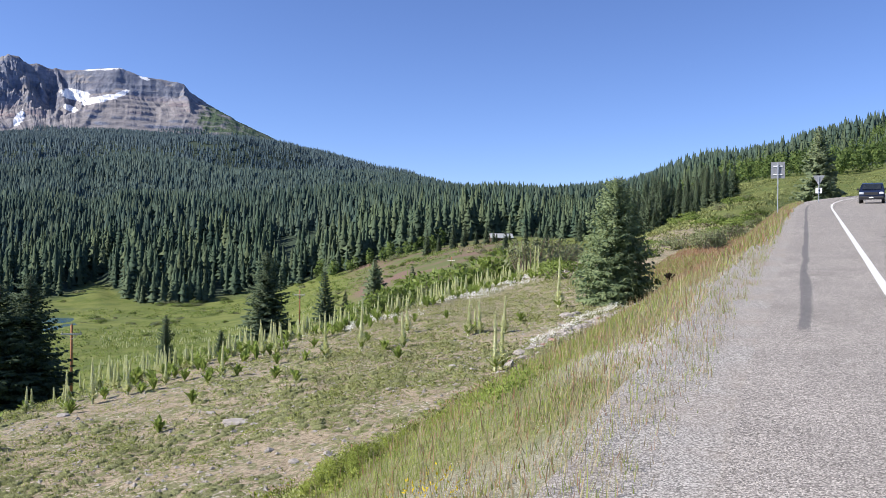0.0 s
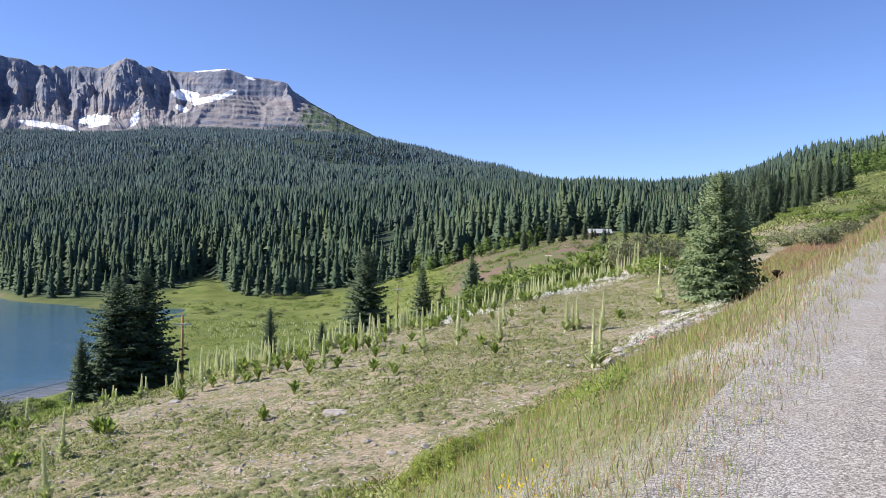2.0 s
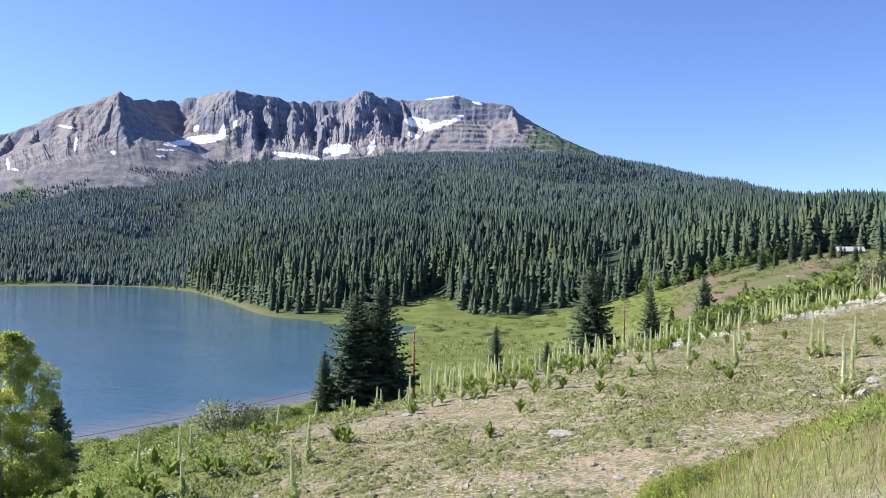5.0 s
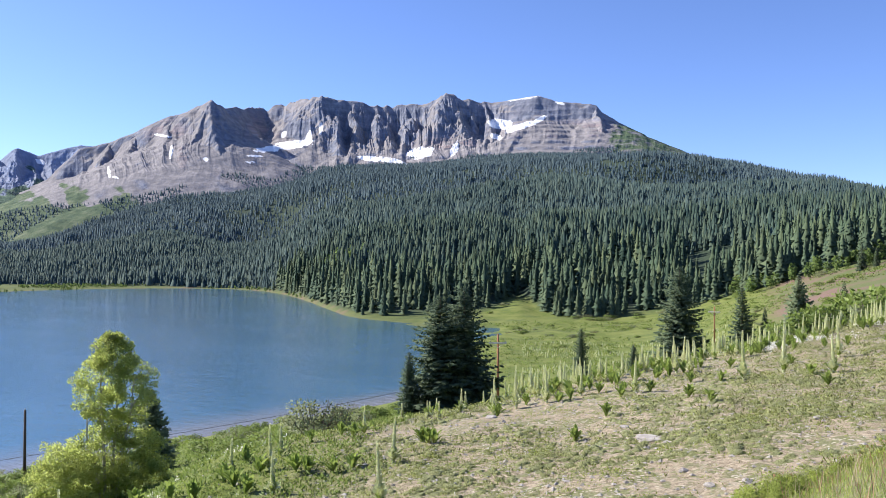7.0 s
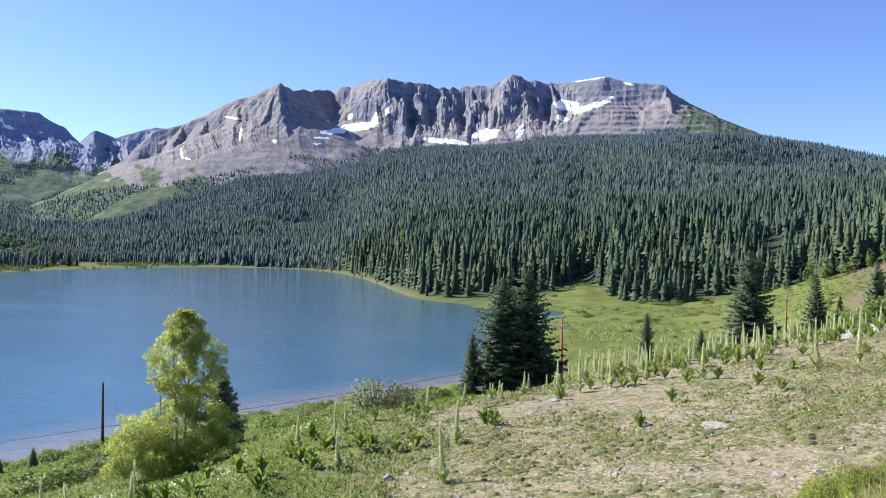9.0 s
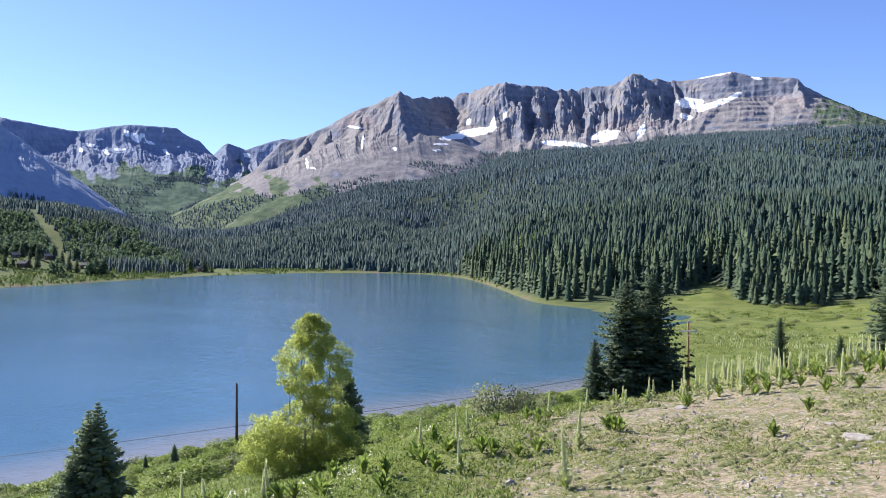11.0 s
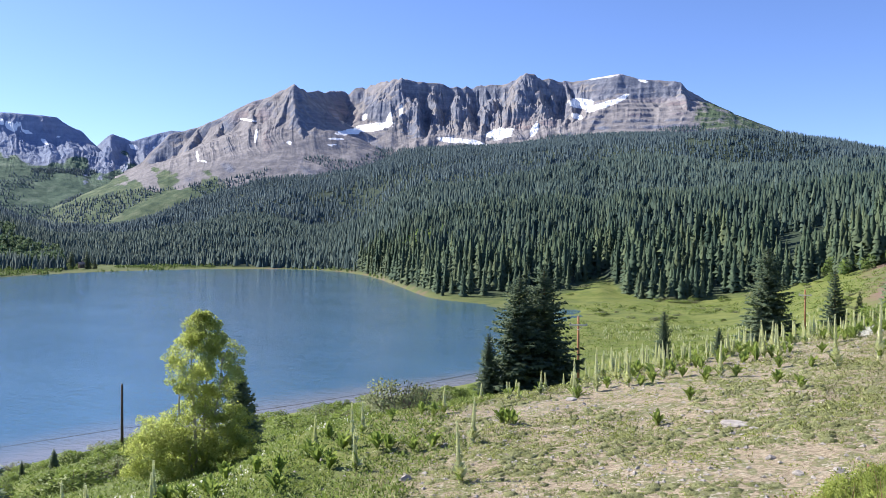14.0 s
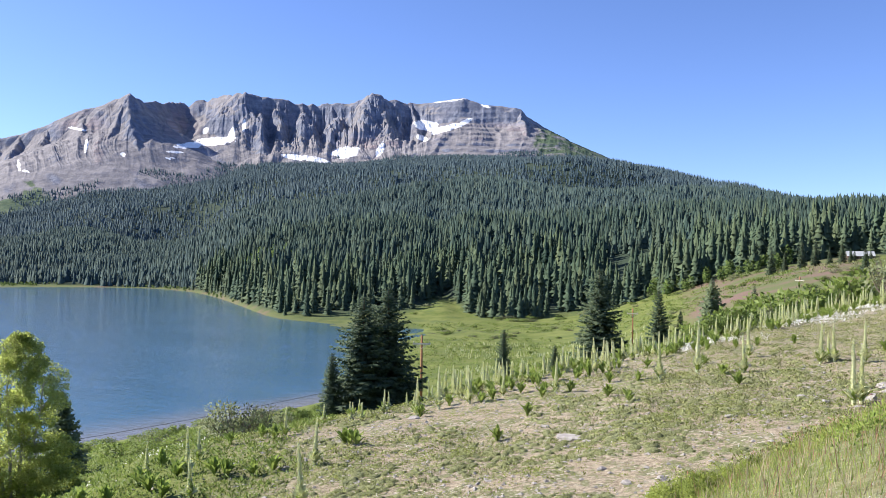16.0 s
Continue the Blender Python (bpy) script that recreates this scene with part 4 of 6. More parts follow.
def outward(v, f, n):
    """Turns each quad so that its face looks along n, given per vertex, and returns the faces."""
    a, b, c = v[f[:, 0]], v[f[:, 1]], v[f[:, 2]]
    back = (np.cross(b - a, c - a) * n[f[:, 0]]).sum(1) < 0
    f = f.copy()
    f[back] = f[back][:, ::-1]
    return f


def round_normals(v, centre, lift=0.35):
    """Shading normals that swell away from an upright axis, as a dense crown's surface does."""
    n = v - np.asarray(centre)
    n = n / (np.linalg.norm(n, axis=1, keepdims=True) + 1e-6)
    n[:, 2] += lift
    return n / np.linalg.norm(n, axis=1, keepdims=True)


def join(*vf):
    V, F, M, o = [], [], [], 0
    for v, f, *m in vf:
        V.append(v)
        F.append(f + o)
        M.append(np.full(len(f), m[0] if m else 0))
        o += len(v)
    return np.concatenate(V), np.concatenate(F), np.concatenate(M)


def unit(g, n):
    v = g.normal(size=(n, 3))
    return v / np.linalg.norm(v, axis=1, keepdims=True)


def tube_mesh(pts, radii, sides=7):
    """A tapered, bent limb as a quad tube."""
    pts = np.asarray(pts, float)
    ang = np.linspace(0, 2 * math.pi, sides, endpoint=False)
    V = []
    for i, p in enumerate(pts):
        t = pts[min(i + 1, len(pts) - 1)] - pts[max(i - 1, 0)]
        t /= np.linalg.norm(t) + 1e-9
        a = np.cross(t, (0.3, 0.9, 0.1))
        a /= np.linalg.norm(a)
        b = np.cross(t, a)
        V.append(p + radii[i] * (np.cos(ang)[:, None] * a + np.sin(ang)[:, None] * b))
    k, n = np.arange(sides), len(pts)
    F = np.concatenate([np.stack([i * sides + k, i * sides + (k + 1) % sides, (i + 1) * sides + (k + 1) % sides, (i + 1) * sides + k], 1) for i in range(n - 1)])
    return np.concatenate(V), F


def spruce_meshes(seed, mat, full=1.0, levels=34, width=0.19, fine=1.0, belly=0.78, ragged=0.0):
    """Trunk and crown of a spruce one metre high: whorls of drooping boughs hung with flat sprays."""
    g = np.random.default_rng(seed)
    c, d, n, L, W = [], [], [], [], []
    for i in range(levels):
        z = 0.03 + 0.96 * (i / (levels - 1)) ** 0.92
        reach = width * (1 - z) ** belly * (0.55 + 0.45 * min(1, z / 0.12)) + 0.004
        m = int(5 + 7 * (1 - z) * full)
        reach *= 1 + ragged * g.uniform(-1, 0.6)
        for j in range(m):
            a = 6.283 * (j + g.uniform(-0.35, 0.35)) / m + i * 0.7
            r = reach * g.uniform(0.72 - 0.6 * ragged, 1.18 + 0.7 * ragged)
            lift = 0.35 - 0.85 * (1 - z) + g.uniform(-0.15, 0.15)
            out = np.array([math.cos(a), math.sin(a), 0.0])
            side = np.array([-math.sin(a), math.cos(a), 0.0])
            k = int((6 if r > 0.05 else 4) / fine ** 0.5)
            for q in range(k):
                t = (q + 0.5) / k
                p = np.array([0, 0, z + g.uniform(-0.006, 0.006)]) + out * r * t + np.array([0, 0, lift * r * t + 0.30 * r * t * t])
                for s in (-1, 1):
                    dd = out * g.uniform(0.5, 1.0) + side * s * g.uniform(0.5, 1.1) + np.array([0, 0, g.uniform(-0.5, 0.05)])
                    c.append(p), d.append(dd), n.append(np.array([0, 0, 0.6]) + 0.7 * out + 0.5 * g.normal(size=3))
                    L.append(r * 0.42 * (1.15 - 0.6 * t) + 0.010), W.append(r * 0.20 * (1.2 - 0.6 * t) + 0.006)
                c.append(p), d.append(out * 0.6 + np.array([0, 0, -0.8]) + 0.3 * g.normal(size=3)), n.append(side + 0.4 * g.normal(size=3))
                L.append(r * 0.26 + 0.008), W.append(r * 0.16 + 0.006)
            c.append(p), d.append(out + np.array([0, 0, lift + 0.4])), n.append(np.array([0, 0, 1.0])), L.append(r * 0.25 + 0.012), W.append(r * 0.12 + 0.006)
    v, f = diamonds(np.array(c), np.array(d), np.array(n), np.array(L) * fine ** 0.6, np.array(W) * fine)
    tv, tf = tube_mesh([(0, 0, -0.03), (0.002, 0, 0.3), (-0.002, 0.002, 0.7), (0, 0, 1.0)], [0.018, 0.013, 0.006, 0.0015], 8)
    nn = v * np.array([1, 1, 0.0])
    nn = nn / (np.linalg.norm(nn, axis=1, keepdims=True) + 1e-6) + np.array([0, 0, 0.45]) + 0.4 * np.repeat(unit(g, len(f)), 4, 0)
    nn /= np.linalg.norm(nn, axis=1, keepdims=True)
    return mesh_of("trunk", tv, tf, BARK, smooth=True), mesh_of("crown", v, outward(v, f, nn), mat, normals=nn)


COLUMNS = [spruce_meshes(930 + i, DARK_NEEDLES, 1.15, 50, 0.172, 0.5, 0.55, 0.22) for i in range(2)]
SPRUCES = [spruce_meshes(900 + i, m, f, 34, w, ragged=0.15) for i, (m, f, w) in enumerate([(NEEDLES, 1.0, 0.20), (NEEDLES, 1.1, 0.23), (NEEDLES, 1.0, 0.17)])]
FAR_SPRUCES = [spruce_meshes(970 + i, DARK_NEEDLES, 0.6, 22, 0.19 + 0.02 * i) for i in range(2)]
PALE_SPRUCE = spruce_meshes(950, BLUE_NEEDLES, 1.8, 74, 0.315, 0.36, 0.56, 0.13)


def spruce(az, r, top_el, variant, wide=1.0, label="tall dark green spruce on the valley side", group="spruces"):
    x, y, z = at(az, r)
    h = 1.62 + r * math.tan(radians(top_el)) - z
    t = tagged(empty("spruce_tree", Matrix.Translation((x, y, z - 0.05)) @ pose(0, 0, 0, 0, 0, az * 37 % 360) @ Matrix.Diagonal((h * wide, h * wide, h, 1))), label, "tree", group)
    trunk, crown = variant
    part("trunk", trunk, t)
    part("crown", crown, t)
    return t


spruce(-11.8, 40, 4.75, PALE_SPRUCE, 1.0, "young blue-green spruce, dense to the ground, beside the stony bank")
for a, r, e, v, w in [(30.3, 82, -6.4, 1, 1.0), (12.0, 150, -0.46, 0, 1.3), (8.1, 170, -1.68, 0, 1.2), (4.7, 130, -0.95, 1, 1.15),
                      (18.5, 150, -4.72, 1, 0.85), (2.1, 160, -1.28, 2, 1.0), (15.0, 140, -5.71, 2, 1.1), (6.7, 170, -3.05, 2, 1.0)]:
    spruce(a, r, e, COLUMNS[v % 2] if a > 11 else FAR_SPRUCES[v % 2] if r > 135 else SPRUCES[v], w * (1.15 if a > 11 else 1.0))
for a, r, e, v in [(28.15, 84, -2.55, 0), (26.5, 87, -2.0, 1), (27.4, 88, -3.6, 1)]:
    spruce(a, r, e, COLUMNS[v], 1.75)
for a, r, e, v, w in [(63.35, 29, -9.95, 0, 1.35), (63.9, 29.3, -10.4, 1, 1.2), (65.0, 28.6, -13.4, 1, 1.5), (58.7, 96, -12.9, 1, 1.2), (60.5, 96, -13.4, 2, 1.2), (47.3, 60, -8.4, 1, 1.2), (70.6, 75, -14.2, 1, 1.2)]:
    spruce(a, r, e, SPRUCES[v], w, "dark spruce above the lake shore", "spruces by the lake")
for a, r, e, v, w in [(1.1, 345, 1.15, 1, 1.0), (0.3, 350, 0.8, 0, 1.0), (-0.7, 352, 1.6, 0, 1.0), (-1.5, 355, 1.7, 2, 1.0), (-2.3, 352, 1.2, 0, 1.0), (-4.3, 240, 1.1, 2, 1.1), (-5.0, 244, 0.5, 0, 1.0),
                      (-5.7, 246, 1.35, 0, 1.0), (-6.4, 250, 1.2, 2, 1.1), (-7.1, 252, 1.5, 0, 1.0), (-3.5, 335, 1.15, 0, 1.0), (-4.6, 338, 1.0, 1, 1.0), (-3.0, 340, 1.5, 1, 1.0), (-3.7, 350, 0.9, 0, 1.3), (-4.4, 352, 0.85, 1, 1.3), (-9.4, 262, 2.2, 0, 1.0), (-10.6, 258, 1.8, 1, 1.0), (-13.0, 250, 2.6, 0, 1.0), (-17.3, 235, 4.3, 1, 1.0)]:
    spruce(a, r, e, FAR_SPRUCES[v % 2], w, "dark spruce standing at the edge of the wood", "spruces at the wood's edge")


def near_wood(name, spacing, depth0, depth1, tiers, sides, seed, label, mat, az1=45, far=780, tall=17.5):
    x, y, r, a, g = scatter(235, far, -30, az1, spacing, seed)
    foot = row_at(RF[5], a)
    keep = (r > foot + depth0 + (2 + 7 * fbm(x / 20, y / 20, 2, 8) if depth0 == 0 else 0)) & (r < foot + depth1) & (g.uniform(0, 1, len(x)) > aspen_share(x, y, a, r))
    keep &= (fbm(x / 30, y / 30, 2, 135) > -0.8)
    x, y, r, a, foot = x[keep], y[keep], r[keep], a[keep], foot[keep]
    stand = 1 + 0.22 * fbm(x / 28, y / 28, 2, 139)
    h = tall * stand * (0.40 + 0.85 * g.uniform(0, 1, len(x)) ** 0.8) * np.interp(a, [-20, -12, -4], [0.5, 0.62, 1.0]) * np.interp(r - foot, [0, 25], [0.75, 1.0])
    ob = cone_trees(name, np.stack([x, y, height(x, y) - 0.4], 1), h, h * g.uniform(0.13, 0.20, len(x)), tiers, sides, mat, label, seed + 1)
    return ob


g = np.random.default_rng(133)
near_wood("forest_front", 5.6, 0, FRONT, 14, 8, 134, "front rows of tall dark spruces at the forest's foot", FRONT_NEEDLES, tall=20.0)
near_wood("forest_right", 5.4, 32, 300, 11, 8, 138, "dense spruces on the hill beside the road", FRONT_NEEDLES, -7, 700, tall=12.5)
for k in range(52):                                              # a stand at the meadow's edge
    a = g.uniform(-18.4, -12.2)
    spruce(a, g.uniform(200, 268), np.interp(a, [-18, -12.4], [5.1, 4.1]) + g.uniform(-1.5, 0.5), FAR_SPRUCES[k % 2], 0.95, "dark spruce in the stand at the meadow's edge", "spruces at the meadow's edge")
for k in range(24):
    a = g.uniform(-20.0, -15.5)
    spruce(a, g.uniform(190, 228), np.interp(a, [-20, -16], [5.6, 4.6]) + g.uniform(-1.0, 0.4), FAR_SPRUCES[k % 2], 0.95, "dark spruce in the stand at the meadow's edge", "spruces at the meadow's edge")
for k in range(34):                                              # more of them further down the slope
    a = g.uniform(-17.2, -11.6)
    spruce(a, g.uniform(165, 205), np.interp(a, [-17, -12], [4.0, 3.2]) + g.uniform(-1.0, 0.5), FAR_SPRUCES[k % 2], 0.95, "dark spruce in the stand at the meadow's edge", "spruces at the meadow's edge")
spruce(-24.4, 125, 7.7, SPRUCES[1], 1.15, "old spruce beside the bend of the road", "spruces by the road")


def leaf_cloud(g, centres, radii, count, size, squash=0.8, droop=0.0):
    """Leaves scattered through a set of overlapping lumps."""
    w = np.asarray(radii) ** 2
    i = g.choice(len(centres), count, p=w / w.sum())
    u = unit(g, count)
    p = np.asarray(centres)[i] + u * np.asarray(radii)[i][:, None] * (g.uniform(0, 1, count) ** 0.4)[:, None] * np.array([1, 1, squash])
    d = u + 0.8 * g.normal(size=(count, 3)) + np.array([0, 0, 0.3 - droop])
    return diamonds(p, d, unit(g, count), size * g.uniform(0.7, 1.4, count), size * g.uniform(0.45, 0.8, count))


def cottonwood():
    """A young cottonwood: several pale stems, an upper crown and a skirt of suckers."""
    g = np.random.default_rng(71)
    x, y, z = at(49.9, 48)
    h = 1.62 + 48 * math.tan(radians(-4.7)) - z
    t = tagged(empty("cottonwood_tree", Matrix.Translation((x, y, z)) @ pose(0, 0, 0, 0, 0, 49.9)), "young yellow-green cottonwood with pale stems above the lake", "tree")
    ends = []
    for k, (dx, dy, hh) in enumerate([(-0.35, 0.0, 0.95), (0.35, 0.2, 0.85), (0.9, -0.1, 0.72), (-0.9, 0.1, 0.55)]):
        pts = [(dx * 0.4, dy * 0.3, -0.1), (dx * 0.7, dy, h * hh * 0.35), (dx * 1.2, dy, h * hh * 0.7), (dx * 1.3 + 0.1, dy, h * hh)]
        tv, tf = tube_mesh(pts, [0.11, 0.08, 0.05, 0.015], 8)
        limbs = [(tv, tf)]
        for q in range(9):
            s = g.uniform(0.35, 0.95)
            p = np.array([np.interp(s, [0, 0.35, 0.7, 1], [c[i] for c in pts]) for i in range(3)])
            a = g.uniform(0, 6.28)
            e = p + np.array([math.cos(a), math.sin(a), 0.9]) * g.uniform(0.5, 1.1)
            ends.append(e)
            limbs.append(tube_mesh([p, (p + e) / 2 + (0, 0, 0.05), e], [0.03, 0.02, 0.006], 5))
        v, f, _ = join(*limbs)
        part("stem", mesh_of("stem", v, f, PALE_BARK, smooth=True), t, "pale smooth stem")
    cs, rs = [], []
    for k in range(270):                                     # upper crown
        s = g.uniform(0, 1)
        w = float(np.interp(s, [0, 0.2, 0.38, 0.58, 0.78, 0.93, 1.0], [1.1, 2.0, 2.35, 1.95, 1.25, 0.7, 0.15]))
        a = g.uniform(0, 6.28)
        cs.append((0.15 + 0.35 * (1 - s) + w * math.cos(a) * g.uniform(0, 1) ** 0.4, w * math.sin(a) * g.uniform(0, 1) ** 0.4, h * (0.45 + 0.53 * s)))
        rs.append(g.uniform(0.16, 0.36))
    v, f = leaf_cloud(g, cs, rs, 30000, 0.10)
    nn = round_normals(v, (0.2, 0, h * 0.62)) + 0.9 * np.repeat(unit(g, len(f)), 4, 0)
    part("crown", mesh_of("crown", v, outward(v, f, nn), YOUNG_LEAVES, normals=nn), t)
    cs, rs = [], []
    for k in range(480):                                      # suckers round the foot
        a, q = g.uniform(0, 6.28), math.sqrt(g.uniform(0, 1))
        px = 3.5 * q * math.cos(a) - 0.4
        top = h * (0.45 - 0.11 * abs(px) / 3.3) * (1 - 0.25 * (px < -1.6) * g.uniform(0, 1))
        cs.append((px, 1.7 * q * math.sin(a), g.uniform(0.02, 1) * top))
        rs.append(g.uniform(0.2, 0.4))
    v, f = leaf_cloud(g, cs, rs, 50000, 0.10)
    nn = round_normals(v, (-0.2, 0, h * 0.1)) + 0.9 * np.repeat(unit(g, len(f)), 4, 0)
    part("sucker_growth", mesh_of("sucker_growth", v, outward(v, f, nn), YOUNG_LEAVES, normals=nn), t, "bushy yellow-green suckers")


cottonwood()


def shrub_meshes(seed, mat, count=900, size=0.11, twigs=14):
    """A bush one metre high and about 1.6 m wide."""
    g = np.random.default_rng(seed)
    cs, rs, tw = [], [], []
    for k in range(26):
        a, q = g.uniform(0, 6.28), math.sqrt(g.uniform(0, 1)) * 0.75
        top = 0.92 * (1 - 0.55 * q ** 2) * g.uniform(0.75, 1.05)
        cs.append((q * math.cos(a), q * math.sin(a), top * g.uniform(0.25, 0.85)))
        rs.append(g.uniform(0.14, 0.27))
    for k in range(twigs):
        c = cs[k % len(cs)]
        tw.append(tube_mesh([(c[0] * 0.2, c[1] * 0.2, -0.05), (c[0] * 0.7, c[1] * 0.7, c[2] * 0.6), (c[0] * 1.05, c[1] * 1.05, c[2] + 0.22)], [0.016, 0.011, 0.003], 4))
    v, f = leaf_cloud(g, cs, rs, count, size)
    tv, tf, _ = join(*tw)
    nn = round_normals(v, (0, 0, 0.15)) + 0.5 * np.repeat(unit(g, len(f)), 4, 0)
    return mesh_of("branchwork", tv, tf, TWIGS), mesh_of("foliage", v, outward(v, f, nn), mat, normals=nn)


SHRUBS = {"low": [shrub_meshes(540 + i, YELLOW_WEED, 2600, 0.06, 16) for i in range(2)], "green": [shrub_meshes(500 + i, WILLOW) for i in range(3)], "grey": [shrub_meshes(520 + i, GREY_WILLOW, 700, 0.08, 40) for i in range(2)]}
TALK = {"low": "low bright yellow-green bush at the foot of the bank", "green": "rounded green willow bush on the slope", "grey": "grey-green twiggy willow bush with bare stems"}


def shrub(kind, az, r, h, wide, k, sink=0.05):
    x, y, z = at(az, r)
    t = tagged(empty("shrub", Matrix.Translation((x, y, z - sink)) @ pose(0, 0, 0, 0, 0, k * 77 % 360) @ Matrix.Diagonal((h * wide, h * wide, h, 1))), TALK[kind], "shrub", "willow bushes")
    stems, leaves = SHRUBS[kind][k % len(SHRUBS[kind])]
    part("branchwork", stems, t)
    part("foliage", leaves, t)


g = np.random.default_rng(41)
for k, (a, r, h, w) in enumerate([(5.0, 53, 1.8, 1.0), (6.3, 55, 1.3, 1.1), (3.7, 54, 2.1, 0.9), (2.2, 62, 2.8, 1.0), (0.4, 70, 3.8, 1.0), (-1.6, 74, 4.2, 1.0), (-3.2, 78, 4.4, 1.0), (-4.6, 82, 4.4, 1.0),
                                  (-8.6, 58, 1.8, 1.2), (-7.6, 66, 1.6, 1.2), (9.0, 62, 1.7, 1.2), (10.4, 64, 1.5, 1.2), (12.0, 60, 1.3, 1.2)]):
    shrub("green", a, r, h, w, k)
for k, (a, r, h, w) in enumerate([(-6.0, 72, 4.0, 1.0), (-7.4, 78, 3.6, 1.1), (-8.8, 86, 2.6, 1.2), (0.9, 64, 2.0, 1.0), (2.8, 60, 1.9, 1.0), (-17.8, 72, 1.7, 1.2),
                                  (-18.9, 78, 1.8, 1.2), (-19.6, 84, 1.6, 1.2), (36.6, 62, 3.2, 1.0), (35.2, 64, 2.8, 1.0), (37.8, 63, 2.2, 1.1)]):
    shrub("grey", a, r, h, w, k)
for k, (a, r, h, w) in enumerate([(6.6, 11.0, 0.5, 0.9), (5.4, 10.6, 0.42, 0.8), (7.6, 11.4, 0.36, 1.0), (4.6, 11.6, 0.33, 0.9), (5.8, 11.9, 0.42, 0.8), (8.4, 10.9, 0.3, 1.0), (3.2, 11.4, 0.3, 0.9), (9.3, 11.6, 0.26, 1.1), (1.9, 12.2, 0.28, 0.9)]):
    shrub("low", a, r, h, w, k)
for k in range(88):                                              # the willow belt above the lake
    a = g.uniform(31, 74)
    near, far = 52, float(row_at(RF[1], a)) - 6
    shrub("green" if g.uniform() < 0.75 else "grey", a, g.uniform(near, far), g.uniform(0.8, 1.7), g.uniform(1.2, 1.9), k + 3)
for k in range(9):                                               # bushes above the road's left bank
    px, py = road_point(g.uniform(66, 112), g.uniform(7, 13))
    shrub("grey" if k % 3 else "green", math.degrees(math.atan2(-px, py)), math.hypot(px, py), g.uniform(1.0, 2.0), g.uniform(1.1, 1.7), k + 2)
for k in range(7):                                               # thicket on the slope below the road's bend
    a = g.uniform(-20.5, -9.5)
    px, py, _ = at(a, g.uniform(70, 185))
    if road_uv(px, py)[1] > 7:
        shrub("grey" if k % 3 == 0 else "green", a, math.hypot(px, py), g.uniform(0.8, 2.0), g.uniform(1.2, 2.2), k + 4)
for k in range(30):                                              # willows along the brook in the meadow
    a = g.uniform(11, 24.5)
    shrub("grey" if k % 3 else "green", a, 338 + 14 * math.sin(a * 0.9) + g.uniform(-9, 9), g.uniform(0.7, 1.5), g.uniform(1.6, 2.8), k + 6)
for k in range(34):                                              # willows along the forest's foot
    a = g.uniform(2, 27)
    shrub("grey" if k % 3 else "green", a, float(row_at(RF[5], a)) - g.uniform(2, 22), g.uniform(1.2, 2.4), g.uniform(1.4, 2.4), k + 5)
for k in range(44):                                              # bushes over the knoll
    shrub("green" if k % 4 else "grey", g.uniform(-5, 9), g.uniform(175, 330), g.uniform(0.8, 2.2), g.uniform(1.1, 2.0), k + 7)
for k in range(26):                                              # bushes on the far meadow and the open slope
    a = g.uniform(-21, 24)
    shrub("green", a, g.uniform(95, 140) if a < -8 else g.uniform(190, 380), g.uniform(0.9, 1.8), g.uniform(1.3, 2.2), k + 9)


# ---- monument plants and hellebores ----
def stalk_mesh(seed):
    g = np.random.default_rng(seed)
    tv, tf = tube_mesh([(0, 0, -0.05), (0.01, 0, 0.4), (0.0, 0.01, 0.8), (0.0, 0.0, 1.0)], [0.040, 0.036, 0.020, 0.003], 7)
    c, d, L, W = [], [], [], []
    for i in range(44):
        z = 0.10 + 0.90 * i / 43
        for j in range(6):
            a = 6.283 * j / 6 + i * 0.5 + g.uniform(-0.2, 0.2)
            o = np.array([math.cos(a), math.sin(a), 0])
            c.append(o * 0.012 + (0, 0, z)), d.append(o + np.array([0, 0, g.uniform(0.5, 1.1)]))
            low = max(0, 0.34 - z)
            L.append((0.075 + 0.45 * low) * (1.25 - 1.12 * z) * g.uniform(0.8, 1.25)), W.append((0.046 + 0.06 * low) * (1.15 - 0.55 * z))
    n = np.tile([0, 0, 1.0], (len(c), 1)) + 0.4 * g.normal(size=(len(c), 3))
    v, f, _ = join((tv, tf), diamonds(np.array(c), np.array(d), n, np.array(L), np.array(W)))
    return mesh_of("flower_stalk", v, f, STALK)


def leaf_mesh():
    """A long, channelled leaf, half a metre, that rises and bends over."""
    s = np.linspace(0, 1, 7)
    w = 0.066 * np.sin(np.pi * (0.12 + 0.88 * s)) ** 0.8
    x, z = 0.42 * s - 0.06 * s ** 2, 0.30 * s - 0.13 * s ** 2.4
    V = np.concatenate([np.stack([x, w, z + 0.02], 1), np.stack([x, 0 * s, z - 0.01], 1), np.stack([x, -w, z + 0.02], 1)])
    i = np.arange(6)
    F = np.concatenate([np.stack([i, i + 1, i + 8, i + 7], 1), np.stack([i + 7, i + 8, i + 15, i + 14], 1)])
    return mesh_of("leaf", V, F, BROAD_LEAF, smooth=True)


STALKS, LEAF = [stalk_mesh(600 + i) for i in range(3)], leaf_mesh()


